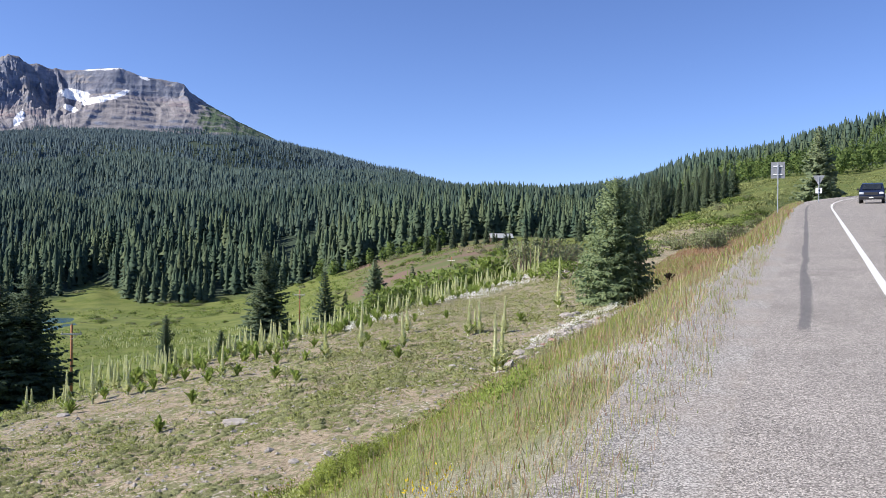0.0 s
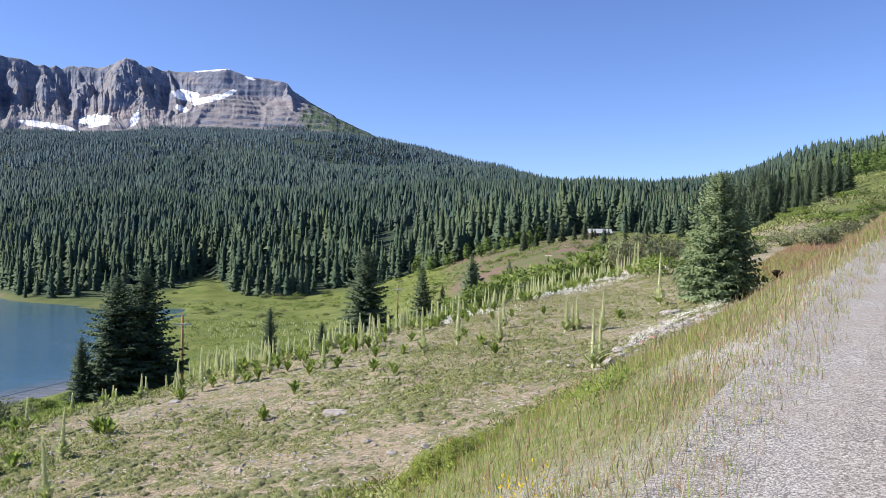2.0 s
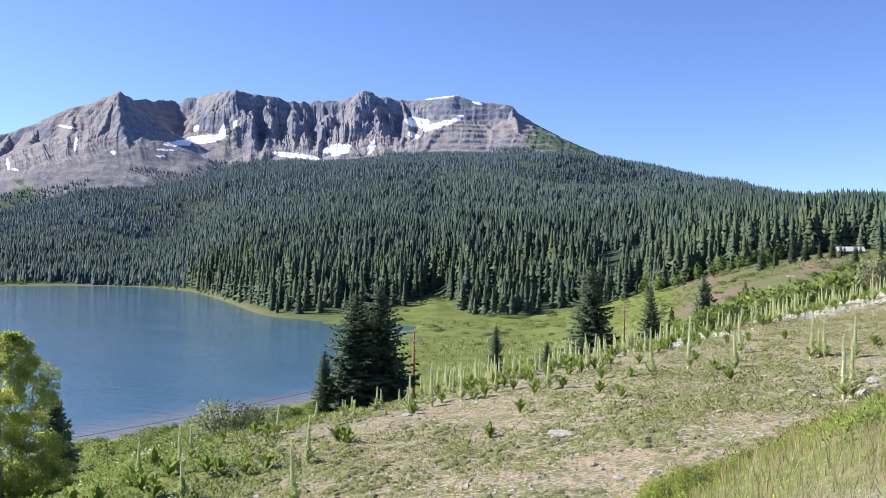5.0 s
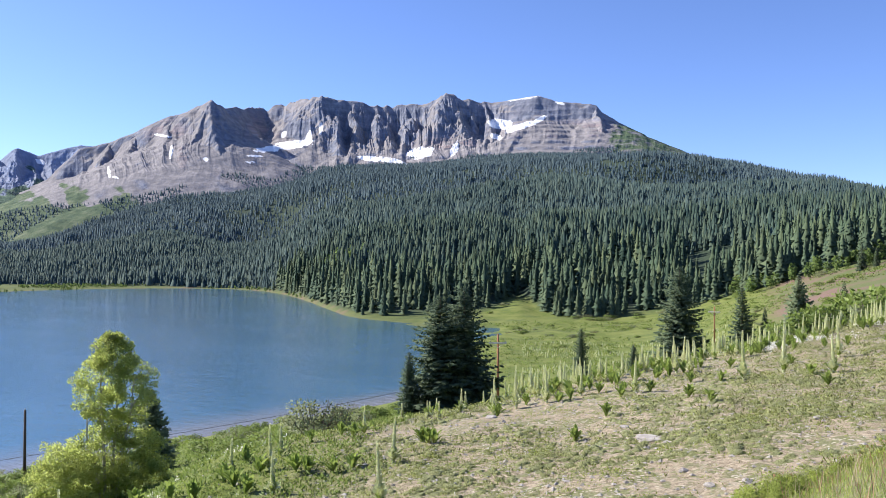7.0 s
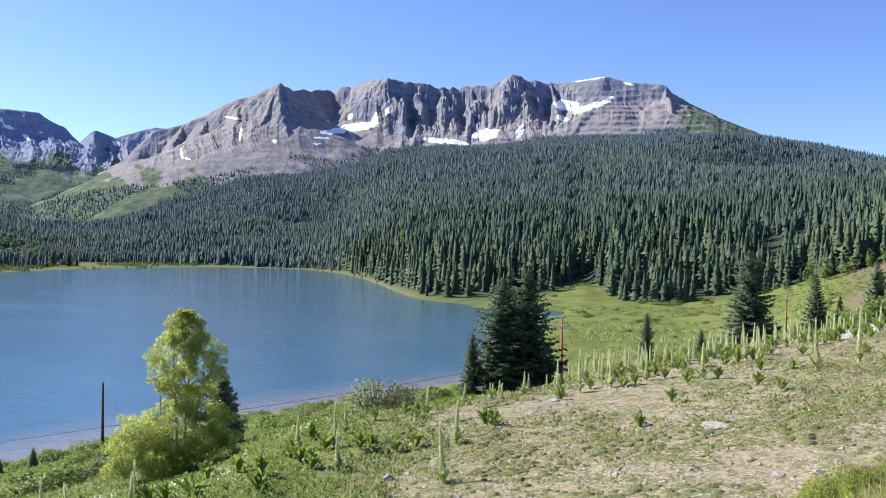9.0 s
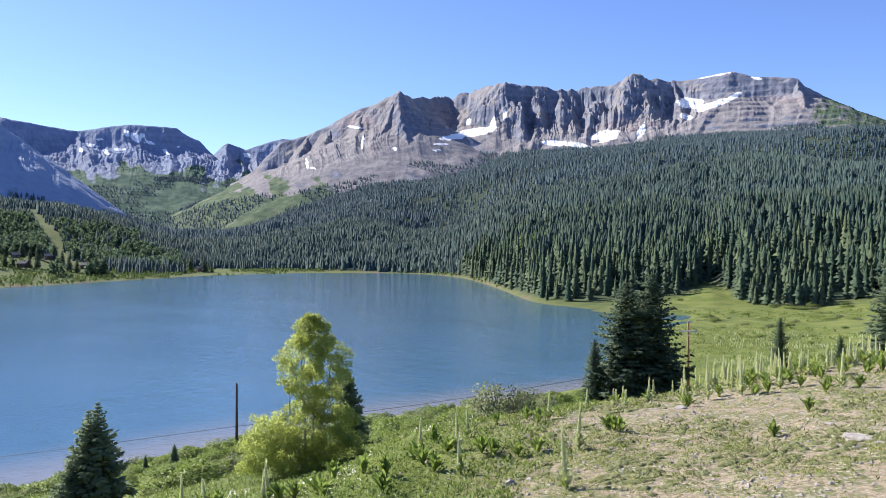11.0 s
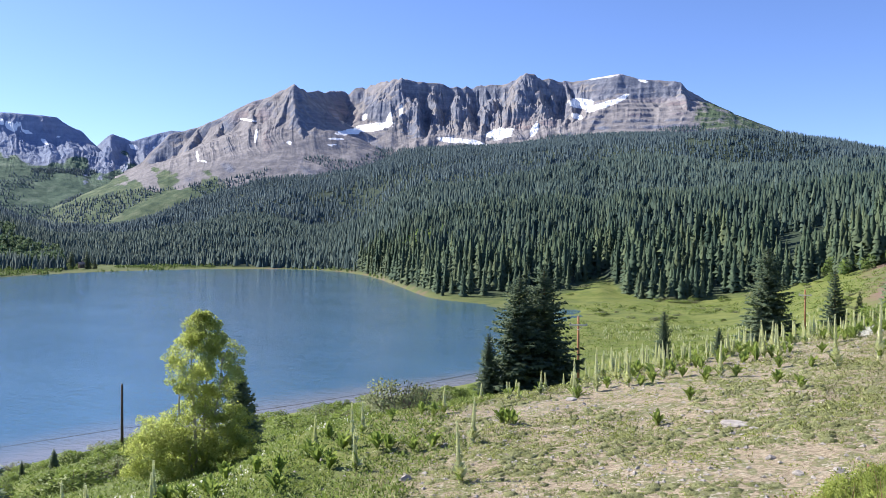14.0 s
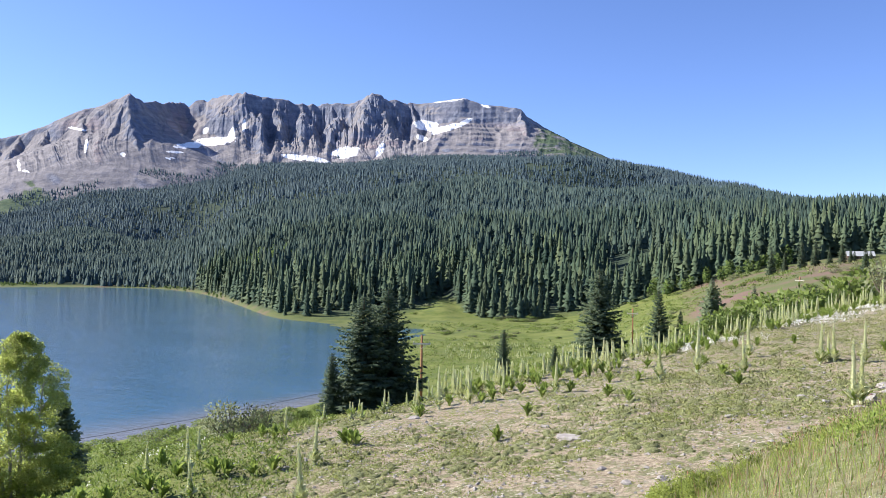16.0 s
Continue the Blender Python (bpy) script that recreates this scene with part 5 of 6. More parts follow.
def plant(az, r, h, k, leaves=8, big=1.0):
    """A pale flower spike over a rosette of long leaves; with h = 0 the leaves alone."""
    g = np.random.default_rng(1000 + k)
    x, y, z = at(az, r)
    name, cat = ("monument_plant", "wildflower") if h else ("hellebore_clump", "plant")
    text = "pale green flower spike rising from a leafy rosette" if h else "clump of broad bright green leaves on stony soil"
    t = tagged(empty(name, Matrix.Translation((x, y, z - 0.02)) @ pose(0, 0, 0, g.uniform(-4, 4), g.uniform(-4, 4), g.uniform(0, 360))), text, cat, "monument plants" if h else "leafy clumps")
    if h:
        s = part("flower_stalk", STALKS[k % 3], t)
        s.matrix_basis = Matrix.Diagonal((0.85 + 0.38 * h, 0.85 + 0.38 * h, h, 1))
    for j in range(leaves):
        s = big * g.uniform(0.7, 1.25)
        part("leaf", LEAF, t).matrix_basis = pose(0, 0, g.uniform(0, 0.10), g.uniform(-15, 15), g.uniform(-70, -16), 360 * j * 0.382 + g.uniform(-18, 18)) @ Matrix.Diagonal((s, s, s, 1))


DARK_LEAF = LEAF.copy()
DARK_LEAF.materials[0] = leafy("withered_leaf", (0.020, 0.016, 0.012), (0.065, 0.045, 0.030), 0.8, 0.1)
x, y, z = at(-15.3, 47.0)
t = tagged(empty("withered_plant", Matrix.Translation((x, y, z - 0.02))), "dark withered leafy clump on the grassy road bank", "plant")
for j in range(22):
    part("leaf", DARK_LEAF, t).matrix_basis = pose(0, 0, 0.02, 0, -18 - 9 * (j % 6), 137.5 * j) @ Matrix.Diagonal((1.25, 1.25, 1.25, 1))
SPIKES = [(22.9, 32.8, 1.72), (20.8, 33.0, 1.54), (18.5, 34.0, 1.2), (14.9, 32.8, 1.45), (12.2, 39.0, 1.69), (11.3, 38.4, 1.49), (8.0, 33.6, 1.89), (5.6, 35.2, 2.16), (2.7, 33.6, 1.45), (2.4, 38.4, 1.71),
          (-1.8, 34.5, 1.65), (-2.3, 34.8, 1.07), (-2.6, 34.5, 1.42), (-3.7, 25.6, 1.86), (-4.1, 26.0, 1.68), (-4.3, 34.1, 1.58), (-5.3, 60.8, 1.86), (-6.3, 64.8, 2.4), (-6.6, 64.3, 2.5), (-8.0, 40.6, 2.5),
          (58.2, 23.8, 1.05), (56.9, 23.9, 0.85), (56.7, 23.8, 0.83), (53.0, 21.5, 1.06), (52.7, 22.7, 1.23), (42.3, 25.4, 1.13), (39.7, 24.9, 1.4), (39.5, 22.2, 1.17), (39.0, 27.1, 1.08), (33.4, 29.6, 1.04),
          (31.4, 23.7, 1.36), (32.2, 19.6, 1.49)]
for k, (a, r, h) in enumerate(SPIKES):
    plant(a, r, h, k, 9)
CLUMPS = [(59.5, 23.3), (58.2, 22.8), (56.0, 22.9), (51.9, 22.5), (49.4, 22.5), (49.0, 21.6), (48.2, 24.3), (46.2, 23.6), (44.7, 22.6), (44.9, 20.8), (42.7, 24.6), (42.1, 23.8), (41.3, 27.0), (41.3, 22.9),
          (40.4, 25.0), (38.0, 24.1), (37.2, 23.8), (35.5, 23.8), (34.1, 23.9), (34.9, 29.9), (34.1, 29.1), (37.0, 29.0), (29.4, 26.4), (28.5, 25.9), (24.2, 30.8), (22.2, 33.3), (20.0, 32.5), (19.2, 33.0),
          (17.3, 34.1), (15.8, 32.1), (18.9, 24.9), (16.8, 28.4), (15.7, 33.5), (13.9, 32.8), (11.3, 34.4), (11.4, 30.1), (10.0, 28.5), (9.4, 33.7), (8.8, 38.8), (5.0, 42.8), (3.0, 31.0), (4.0, 33.6)]
CLUMPS += [(5.2, 37.9), (-0.3, 41.4), (-5.4, 36.7), (3.2, 41.8), (1.9, 42.4), (29.0, 26.1), (58.8, 22.6), (50.9, 22.3)]
for k, (a, r) in enumerate(CLUMPS):
    plant(a, r, 0, 200 + k, 26, 1.1 if a > 37 else 0.92)
g = np.random.default_rng(43)
for k in range(235):                                              # the long drift of spikes along the bench's edge
    s = g.uniform(0, 1) ** 1.2
    px, py = -13.5 + 20.5 * s + g.normal() * 0.3, 33.5 + 34 * s
    push = g.uniform(-1.5, 3.5)
    px, py = px - 0.856 * push, py + 0.517 * push
    r, a = math.hypot(px, py), math.degrees(math.atan2(-px, py))
    plant(a, r, g.uniform(0.7, 1.4), 700 + k, 3, 0.9)
for k in range(165):                                             # leafy clumps among the spikes
    s = g.uniform(0, 1)
    px, py = -13.5 + 20.5 * s, 33.5 + 34 * s
    push = g.uniform(-2.6, 1.2)
    px, py = px - 0.856 * push, py + 0.517 * push
    plant(math.degrees(math.atan2(-px, py)), math.hypot(px, py), 0, 900 + k, 13, g.uniform(0.85, 1.3))
for k in range(16):
    a = g.uniform(24, 31)
    plant(a, g.uniform(31.5, 35), g.uniform(0.5, 1.0), 500 + k, 4, 0.9)

# ---- stones ----
def rock_mesh(seed, mat, flat=0.5):
    g = np.random.default_rng(seed)
    bm = bmesh.new()
    bmesh.ops.create_icosphere(bm, subdivisions=2, radius=0.5)
    cuts = [(Vector(u), g.uniform(0.28, 0.44)) for u in unit(g, 9)]
    for v in bm.verts:
        for n, dd in cuts:
            k = v.co.dot(n) - dd
            if k > 0:
                v.co -= n * k
        v.co += Vector(g.normal(size=3) * 0.012)
        v.co.z *= flat
    return bm_mesh("rock", bm, mat)


ROCKS = [rock_mesh(700 + i, STONE, f) for i, f in enumerate((0.35, 0.6, 0.5, 0.7))]
RED_ROCKS = [rock_mesh(720 + i, RED_STONE, 0.6) for i in range(2)]


def rock(az, r, size, k, red=False):
    x, y, z = at(az, r)
    me = (RED_ROCKS if red else ROCKS)[k % (2 if red else 4)]
    ob = new("rock", me)
    ob.matrix_basis = Matrix.Translation((x, y, z + 0.02 * size)) @ pose(0, 0, 0, 0, 0, k * 53 % 360) @ Matrix.Diagonal((size, size * 0.75, size * 0.8, 1))
    tagged(ob, "reddish broken rock at the foot of the bank" if red else "pale grey angular rock half sunk in the soil", "rock", "loose rocks")


for k, (a, r, s) in enumerate([(13.9, 23.5, 1.05), (3.6, 24.7, 0.4), (7.8, 18.4, 0.38), (10.1, 18.3, 0.3), (2.3, 19.8, 0.36), (-2.1, 26.4, 0.35), (-0.7, 27.3, 0.4), (2.4, 35.5, 0.4), (-8.2, 33.7, 0.5), (12.8, 22.8, 0.3),
                               (-10.9, 33.0, 0.8), (11.8, 19.6, 0.3), (8.6, 17.2, 0.34), (15.6, 26.0, 0.35), (24.6, 30.4, 0.5), (36.0, 20.5, 0.4), (28.5, 21.0, 0.35), (-8.7, 36.5, 0.9), (-9.2, 36.9, 0.7)]):
    rock(a, r, s, k)
g = np.random.default_rng(47)
for k in range(46):                                              # the row of broken rock below the bank
    s = g.uniform(0, 1)
    a = -4.3 - 8.2 * s + g.normal() * 0.15
    rock(a, 26.3 + 10.0 * s + g.normal() * 0.35, g.uniform(0.2, 0.55), k, g.uniform() < 0.22)


def pebbles(name, x, y, size, mat, label, seed):
    """Many small stones in one mesh: squashed, turned octahedra."""
    g = np.random.default_rng(seed)
    n = len(x)
    z = height(x, y)
    base = np.array([(1, 0, 0), (0, 1, 0), (-1, 0, 0), (0, -1, 0), (0.15, 0.1, 0.6), (0, 0, -0.4)], float)
    tri = np.array([(0, 1, 4), (1, 2, 4), (2, 3, 4), (3, 0, 4), (1, 0, 5), (2, 1, 5), (3, 2, 5), (0, 3, 5)])
    v = base[None] * g.uniform(0.6, 1.3, (n, 6, 1)) * size[:, None, None] * 0.5
    a = g.uniform(0, 6.28, n)
    c, s = np.cos(a)[:, None], np.sin(a)[:, None]
    v = np.stack([v[..., 0] * c - v[..., 1] * s + x[:, None], v[..., 0] * s + v[..., 1] * c + y[:, None], v[..., 2] + z[:, None] + size[:, None] * 0.05], -1)
    tagged(new(name, mesh_of(name, v.reshape(-1, 3), (tri[None] + (np.arange(n) * 6)[:, None, None]).reshape(-1, 3), mat)), label, "stones", kind="stuff")


def on_bench(n, seed, r1=60.0):
    g = np.random.default_rng(seed)
    r, a = 5 + (r1 - 5) * g.uniform(0, 1, n) ** 0.9, g.uniform(-16, 72, n)
    x, y = -r * np.sin(np.radians(a)), r * np.cos(np.radians(a))
    u, v = road_uv(x, y)
    k = (v > 5.6) & (crest_dist(x, y) < 3)
    return x[k], y[k], r[k], a[k], g


x, y, r, a, g = on_bench(21000, 61)
k = (a < 37) | (g.uniform(0, 1, len(a)) < 0.2)
x, y = x[k], y[k]
pebbles("pebble_litter", x, y, 0.02 + 0.17 * g.uniform(0, 1, len(x)) ** 3, STONE, "pale broken stones littering the bench", 62)
s = g.uniform(0, 1, 700)
ang = np.radians(-5.5 - 9 * s + g.normal(size=700) * 0.15)
rr = 28.5 + 10 * s + g.normal(size=700) * 0.5
pebbles("rubble_row", -rr * np.sin(ang), rr * np.cos(ang), g.uniform(0.06, 0.22, 700), STONE, "row of white broken stones below the road bank", 63)
u = g.uniform(1.5, 32, 2600) ** 1.0
v = 0.5 + g.uniform(0, 2.2, 2600)
x, y = road_point(u, v)
pebbles("shoulder_gravel", x, y, g.uniform(0.008, 0.018, 2600), CHIPS, "loose grey gravel on the road shoulder", 64)


# ---- grass and low growth ----
def blades(name, x, y, h, mats, share, label, seed, width=0.012, lean=0.5, segments=1, pick=None):
    """Grass blades: bent ribbons, each its own island."""
    g = np.random.default_rng(seed)
    n = len(x)
    z = height(x, y)
    a, b = g.uniform(0, 6.28, n), g.uniform(0, 6.28, n)
    le = lean * g.uniform(0.1, 1, n) * h
    w = width * g.uniform(0.6, 1.3, n)
    V = []
    for i in range(segments + 1):
        t = i / segments
        cx, cy, cz = x + le * t * t * np.cos(b), y + le * t * t * np.sin(b), z - 0.02 + h * t * (1 - 0.15 * t)
        ww = w * (1 - t * 0.85)
        V += [np.stack([cx + ww * np.cos(a), cy + ww * np.sin(a), cz], 1), np.stack([cx - ww * np.cos(a), cy - ww * np.sin(a), cz], 1)]
    V = np.stack(V, 1).reshape(-1, 3)
    m = 2 * (segments + 1)
    F = np.concatenate([np.stack([np.arange(n) * m + 2 * i + q for q in (0, 1, 3, 2)], 1) for i in range(segments)])
    mi = np.tile(g.choice(len(mats), n, p=share) if pick is None else pick, segments)
    tagged(new(name, mesh_of(name, V, F, mats, mi)), label, "grass", kind="stuff")


def on_bank(n, seed, u1=75.0, v0=0.7, v1=8.0):
    g = np.random.default_rng(seed)
    u = (u1 + 7.0) * g.uniform(0, 1, n) ** 1.8
    u = np.where(g.uniform(0, 1, n) < 0.10, 2.0 - 12 * g.uniform(0, 1, n) ** 1.3, 1.0 + g.uniform(0, 1, n) * 0.8 + u * (u1 - 1.0) / (u1 + 7.0))
    v = v0 + (v1 - v0) * g.uniform(0, 1, n)
    foot = np.clip(8.6 - 0.13 * (u - 12), 5.2, 8.6) + 0.8
    x, y = road_point(u, v)
    dens = (0.13 + 0.87 * smooth01((v - 0.8) / 1.6)) * smooth01((v - 0.6) / 0.4) * (0.35 + 0.65 * smooth01((fbm(x / 1.3, y / 1.3, 3, 71) + 0.35) / 0.5)) * (v < foot)
    k = g.uniform(0, 1, n) < dens
    return x[k], y[k], u[k], v[k], g


x, y, u, v, g = on_bank(350000, 72)
dry_patch = fbm(x / 1.8, y / 1.8, 3, 171)
red_p, straw_p = 0.12 + 0.42 * smooth01((u - 16) / 25), np.clip(0.12 + 0.36 * smooth01((3.0 - v) / 1.2) + 0.25 * dry_patch, 0.05, 0.8)
q = g.uniform(0, 1, len(x))
pick = np.where(q < red_p, 2, np.where(q < red_p + straw_p, 1, 0))
blades("bank_grass", x, y, g.uniform(0.04, 0.17, len(x)) * (0.6 + 0.4 * smooth01((v - 1) / 2)), [GRASS_GREEN, GRASS_STRAW, GRASS_RED], (0.58, 0.34, 0.08), "yellow-green roadside grass mixed with dry stems", 73, 0.0032 + 0.0002 * u, 0.5, pick=pick)
g = np.random.default_rng(172)
n = 90000
u, v = g.uniform(24, 84, n), 0.75 + 9.0 * g.uniform(0, 1, n)
x, y = road_point(u, v)
k = g.uniform(0, 1, n) < smooth01((v - 0.7) / 0.9) * (v < np.where(u < 46, np.clip(9.0 - 0.13 * (u - 12), 5.6, 9.0), 9.6))
x, y, u, v = x[k], y[k], u[k], v[k]
red_p = 0.34 + 0.40 * smooth01((v - 1.5) / 2) * smooth01((fbm(x / 4, y / 4, 2, 173) + 0.5) / 0.8)
q = g.uniform(0, 1, len(x))
blades("far_bank_grass", x, y, g.uniform(0.12, 0.34, len(x)), [GRASS_GREEN, GRASS_STRAW, GRASS_RED], (0.5, 0.3, 0.2), "green and reddish grass along the road's far bank", 174, 0.012 + 0.0002 * u, 0.6, pick=np.where(q < red_p, 2, np.where(q < red_p + 0.22, 1, 0)))
x, y, u, v, g = on_bank(10000, 74, 80.0, 0.9, 5.0)
blades("grass_stems", x, y, g.uniform(0.2, 0.42, len(x)), [GRASS_STRAW, GRASS_RED, GRASS_GREEN], (0.6, 0.25, 0.15), "thin dry seed stems on the verge", 75, 0.0032 + 0.0002 * u, 0.35)
n = 3600
u, v = 2.0 + 28 * g.uniform(0, 1, n) ** 1.4, 0.55 + np.abs(g.normal(size=n)) * 0.4
pick = g.integers(0, 330, n)
cu, cv = u[pick] + g.normal(size=n) * 0.06, 0.25 + v[pick] + g.normal(size=n) * 0.05
x, y = road_point(cu, cv)
blades("gravel_tufts", x, y, g.uniform(0.05, 0.18, n), [GRASS_GREEN, GRASS_STRAW, GRASS_RED], (0.50, 0.38, 0.12), "small grass tufts sprouting through gravel", 76, 0.0028, 0.4)


def cushions(name, x, y, rad, high, mat, label, seed, per=16, leaf=0.5, up=0.9, face=None):
    """Low tufts: little domes of short leaves."""
    g = np.random.default_rng(seed)
    n = len(x)
    z = height(x, y)
    a, q = g.uniform(0, 6.28, (n, per)), np.sqrt(g.uniform(0, 1, (n, per)))
    px, py = x[:, None] + rad[:, None] * q * np.cos(a), y[:, None] + rad[:, None] * q * np.sin(a)
    pz = z[:, None] - 0.02 + high[:, None] * (1 - q * q) * 0.5
    c = np.stack([px, py, pz], -1).reshape(-1, 3)
    d = np.stack([q * np.cos(a), q * np.sin(a), 0.5 + 0.6 * (1 - q)], -1).reshape(-1, 3) + 0.35 * g.normal(size=(n * per, 3))
    flat = unit(g, n * per) if face is None else np.asarray(face) + 0.35 * g.normal(size=(n * per, 3))
    if face is not None:
        d = np.cross(flat, unit(g, n * per))
    v, f = diamonds(c, d, flat, np.repeat(rad, per) * leaf * g.uniform(0.7, 1.4, n * per), np.repeat(rad, per) * leaf * (0.42 if face is None else 0.7))
    nn = flat if face is not None else np.stack([q * np.cos(a), q * np.sin(a), up + 0 * q], -1).reshape(-1, 3) + 0.3 * g.normal(size=(n * per, 3))
    nn = np.repeat(nn / np.linalg.norm(nn, axis=1, keepdims=True), 4, 0)
    tagged(new(name, mesh_of(name, v, outward(v, f, nn), mat, normals=nn)), label, "ground cover", kind="stuff")


def mounds(name, x, y, rad, high, mat, label, seed):
    """Lumpy low domes, one for each mat of plants."""
    g = np.random.default_rng(seed)
    n, sides = len(x), 8
    ang = np.linspace(0, 2 * math.pi, sides, endpoint=False)[None, :] + g.uniform(0, 6.28, (n, 1))
    V = []
    for q, up in ((1.0, 0.0), (0.68, 0.62)):
        rr = rad[:, None] * q * g.uniform(0.7, 1.3, (n, sides))
        px, py = x[:, None] + rr * np.cos(ang), y[:, None] + rr * np.sin(ang)
        V.append(np.stack([px, py, height(px.ravel(), py.ravel()).reshape(n, sides) - 0.015 + high[:, None] * up * g.uniform(0.7, 1.3, (n, sides))], -1))
    V.append(np.stack([x, y, height(x, y) - 0.015 + high], -1)[:, None, :])
    V = np.concatenate(V, 1)
    k = np.arange(sides)
    tri = np.concatenate([np.stack([k, (k + 1) % sides, sides + k], 1), np.stack([(k + 1) % sides, sides + (k + 1) % sides, sides + k], 1), np.stack([sides + k, sides + (k + 1) % sides, np.full(sides, 2 * sides)], 1)])
    F = (tri[None] + (np.arange(n) * (2 * sides + 1))[:, None, None]).reshape(-1, 3)
    tagged(new(name, mesh_of(name, V.reshape(-1, 3), F, mat, smooth=True)), label, "ground cover", kind="stuff")


x, y, r, a, g = on_bench(19000, 81)
k = fbm(x / 2.2, y / 2.2, 3, 82) + 0.2 * smooth01((18 - a) / 20) > -0.25
k &= a < 38 + 5 * fbm(x / 3, y / 3, 2, 86)
x, y, r = x[k], y[k], r[k]
size = g.uniform(0, 1, len(x)) ** 1.5
k = g.uniform(0, 1, len(x)) < 0.62
mx, my = [np.concatenate([q[k] + 0.28 * g.normal(size=k.sum()) for _ in range(2)]) for q in (x, y)]
ms = np.tile(size[k], 2) * g.uniform(0.4, 1.1, 2 * k.sum())
mounds("mat_plants", mx, my, 0.04 + 0.15 * ms, 0.025 + 0.075 * ms, MAT_PLANT, "low grey-green mats hugging the stony soil", 182)
mx, my, mr, ma, g = on_bench(15000, 183, 34.0)
k = (ma < 30) & (mr > 9) & (fbm(mx / 1.7, my / 1.7, 3, 184) + 0.25 * smooth01((16 - ma) / 14) + 0.35 * smooth01((19 - mr) / 4) > 0.1)
ms = g.uniform(0, 1, k.sum()) ** 1.6
mounds("spreading_mats", mx[k], my[k], 0.05 + 0.16 * ms, 0.025 + 0.075 * ms, MAT_PLANT, "grey-green mats spreading between pale stones", 185)
cushions("mat_sprigs", mx[k], my[k], 0.06 + 0.20 * ms, 0.04 + 0.07 * ms, CUSHION, "short grey-green sprigs on the mats", 186, 14, 0.26)
for name, k, per, leaf in (("cushion_plants", r < 24, 46, 0.13), ("far_cushion_plants", r >= 24, 14, 0.22)):
    cushions(name, x[k], y[k], 0.11 + 0.36 * size[k], 0.07 + 0.19 * size[k], CUSHION, "grey-green cushion plants spread over stony soil", 83, per, leaf)
x, y, r, a, g = on_bench(16000, 84)
k = (a > 20) | (g.uniform(0, 1, len(a)) < 0.7)
x, y = x[k], y[k]
cushions("low_herbs", x, y, g.uniform(0.05, 0.16, len(x)), g.uniform(0.04, 0.14, len(x)), HERBS, "low green herbs between the stones", 85, 13, 0.36)
# taller green clumps in uneven patches
x, y, r, a, g = on_bench(14000, 90)
k = (fbm(x / 1.6, y / 1.6, 3, 91) > 0.05) & (a < 46) & (r > 9)
x, y = x[k], y[k]
cushions("bench_clumps", x, y, g.uniform(0.07, 0.24, len(x)), g.uniform(0.12, 0.36, len(x)), HERBS, "dark green leafy clumps between dry patches", 92, 20, 0.26)
# greener growth where the bench meets the bank's far end
n = 9000
a, r = g.uniform(-15, 9, n), g.uniform(24, 64, n)
x, y = -r * np.sin(np.radians(a)), r * np.cos(np.radians(a))
k = (road_uv(x, y)[1] > 6.2) & (crest_dist(x, y) < 3) & (fbm(x / 3, y / 3, 3, 186) > -0.25)
x, y = x[k], y[k]
cushions("bench_herbs", x, y, g.uniform(0.10, 0.30, len(x)), g.uniform(0.06, 0.20, len(x)), CUSHION, "green herbs thick along the bench", 187, 20, 0.2)
# lush slope towards the lake
n = 23000
a, r = g.uniform(30, 76, n), 17 + 105 * g.uniform(0, 1, n) ** 1.5
x, y = -r * np.sin(np.radians(a)), r * np.cos(np.radians(a))
k = (r < row_at(RF[1], a) - 3) & ((crest_dist(x, y) > -3) | (a > 35 + 5 * fbm(x / 3, y / 3, 2, 86)))
x, y, r = x[k], y[k], r[k]
cushions("slope_herbs", x, y, g.uniform(0.10, 0.24, len(x)) * (0.6 + r / 60), g.uniform(0.1, 0.35, len(x)), WILLOW, "lush green herbs on the slope above the lake", 87, 7, 0.55)
# rough growth beyond the bench and on the meadow
n = 15000
a = np.where(g.uniform(0, 1, n) < 0.45, g.uniform(-22, -6, n), g.uniform(-6, 26, n))
r = 45 + 340 * g.uniform(0, 1, n) ** np.where(a < -6, 1.5, 1.0)
x, y = -r * np.sin(np.radians(a)), r * np.cos(np.radians(a))
u, v = road_uv(x, y)
k = (v > 5.5) & ((crest_dist(x, y) > -2) | ((a < -9) & (r > 44))) & (r < row_at(RF[5], a)) & (height(x, y) > WL + 0.6) & (fbm(x / 22, y / 22, 3, 88) > -0.2)
x, y, r = x[k], y[k], r[k]
wide, high = g.uniform(0.25, 0.7, len(x)) * (0.6 + r / 260), g.uniform(0.2, 0.7, len(x))
for name, k, mat in (("meadow_growth", x < 6, WILLOW), ("slope_weeds", (x >= 6) & (g.uniform(0, 1, len(x)) < 0.6), CUSHION)):
    cushions(name, x[k], y[k], wide[k], high[k], mat, "rough green growth over the meadow and slope", 89, 8, 0.6)
# pale flower spikes crowd the far meadow
n = 5200
a, r = g.uniform(9, 22.5, n), g.uniform(205, 300, n)
x, y = -r * np.sin(np.radians(a)), r * np.cos(np.radians(a))
k = fbm(x / 26, y / 12, 3, 188) > 0.15
x, y = x[k], y[k]
blades("meadow_spikes", x, y, g.uniform(0.5, 1.2, len(x)), [STALK, HERBS], (0.55, 0.45), "pale green flower spikes crowding the meadow", 189, 0.11, 0.15)
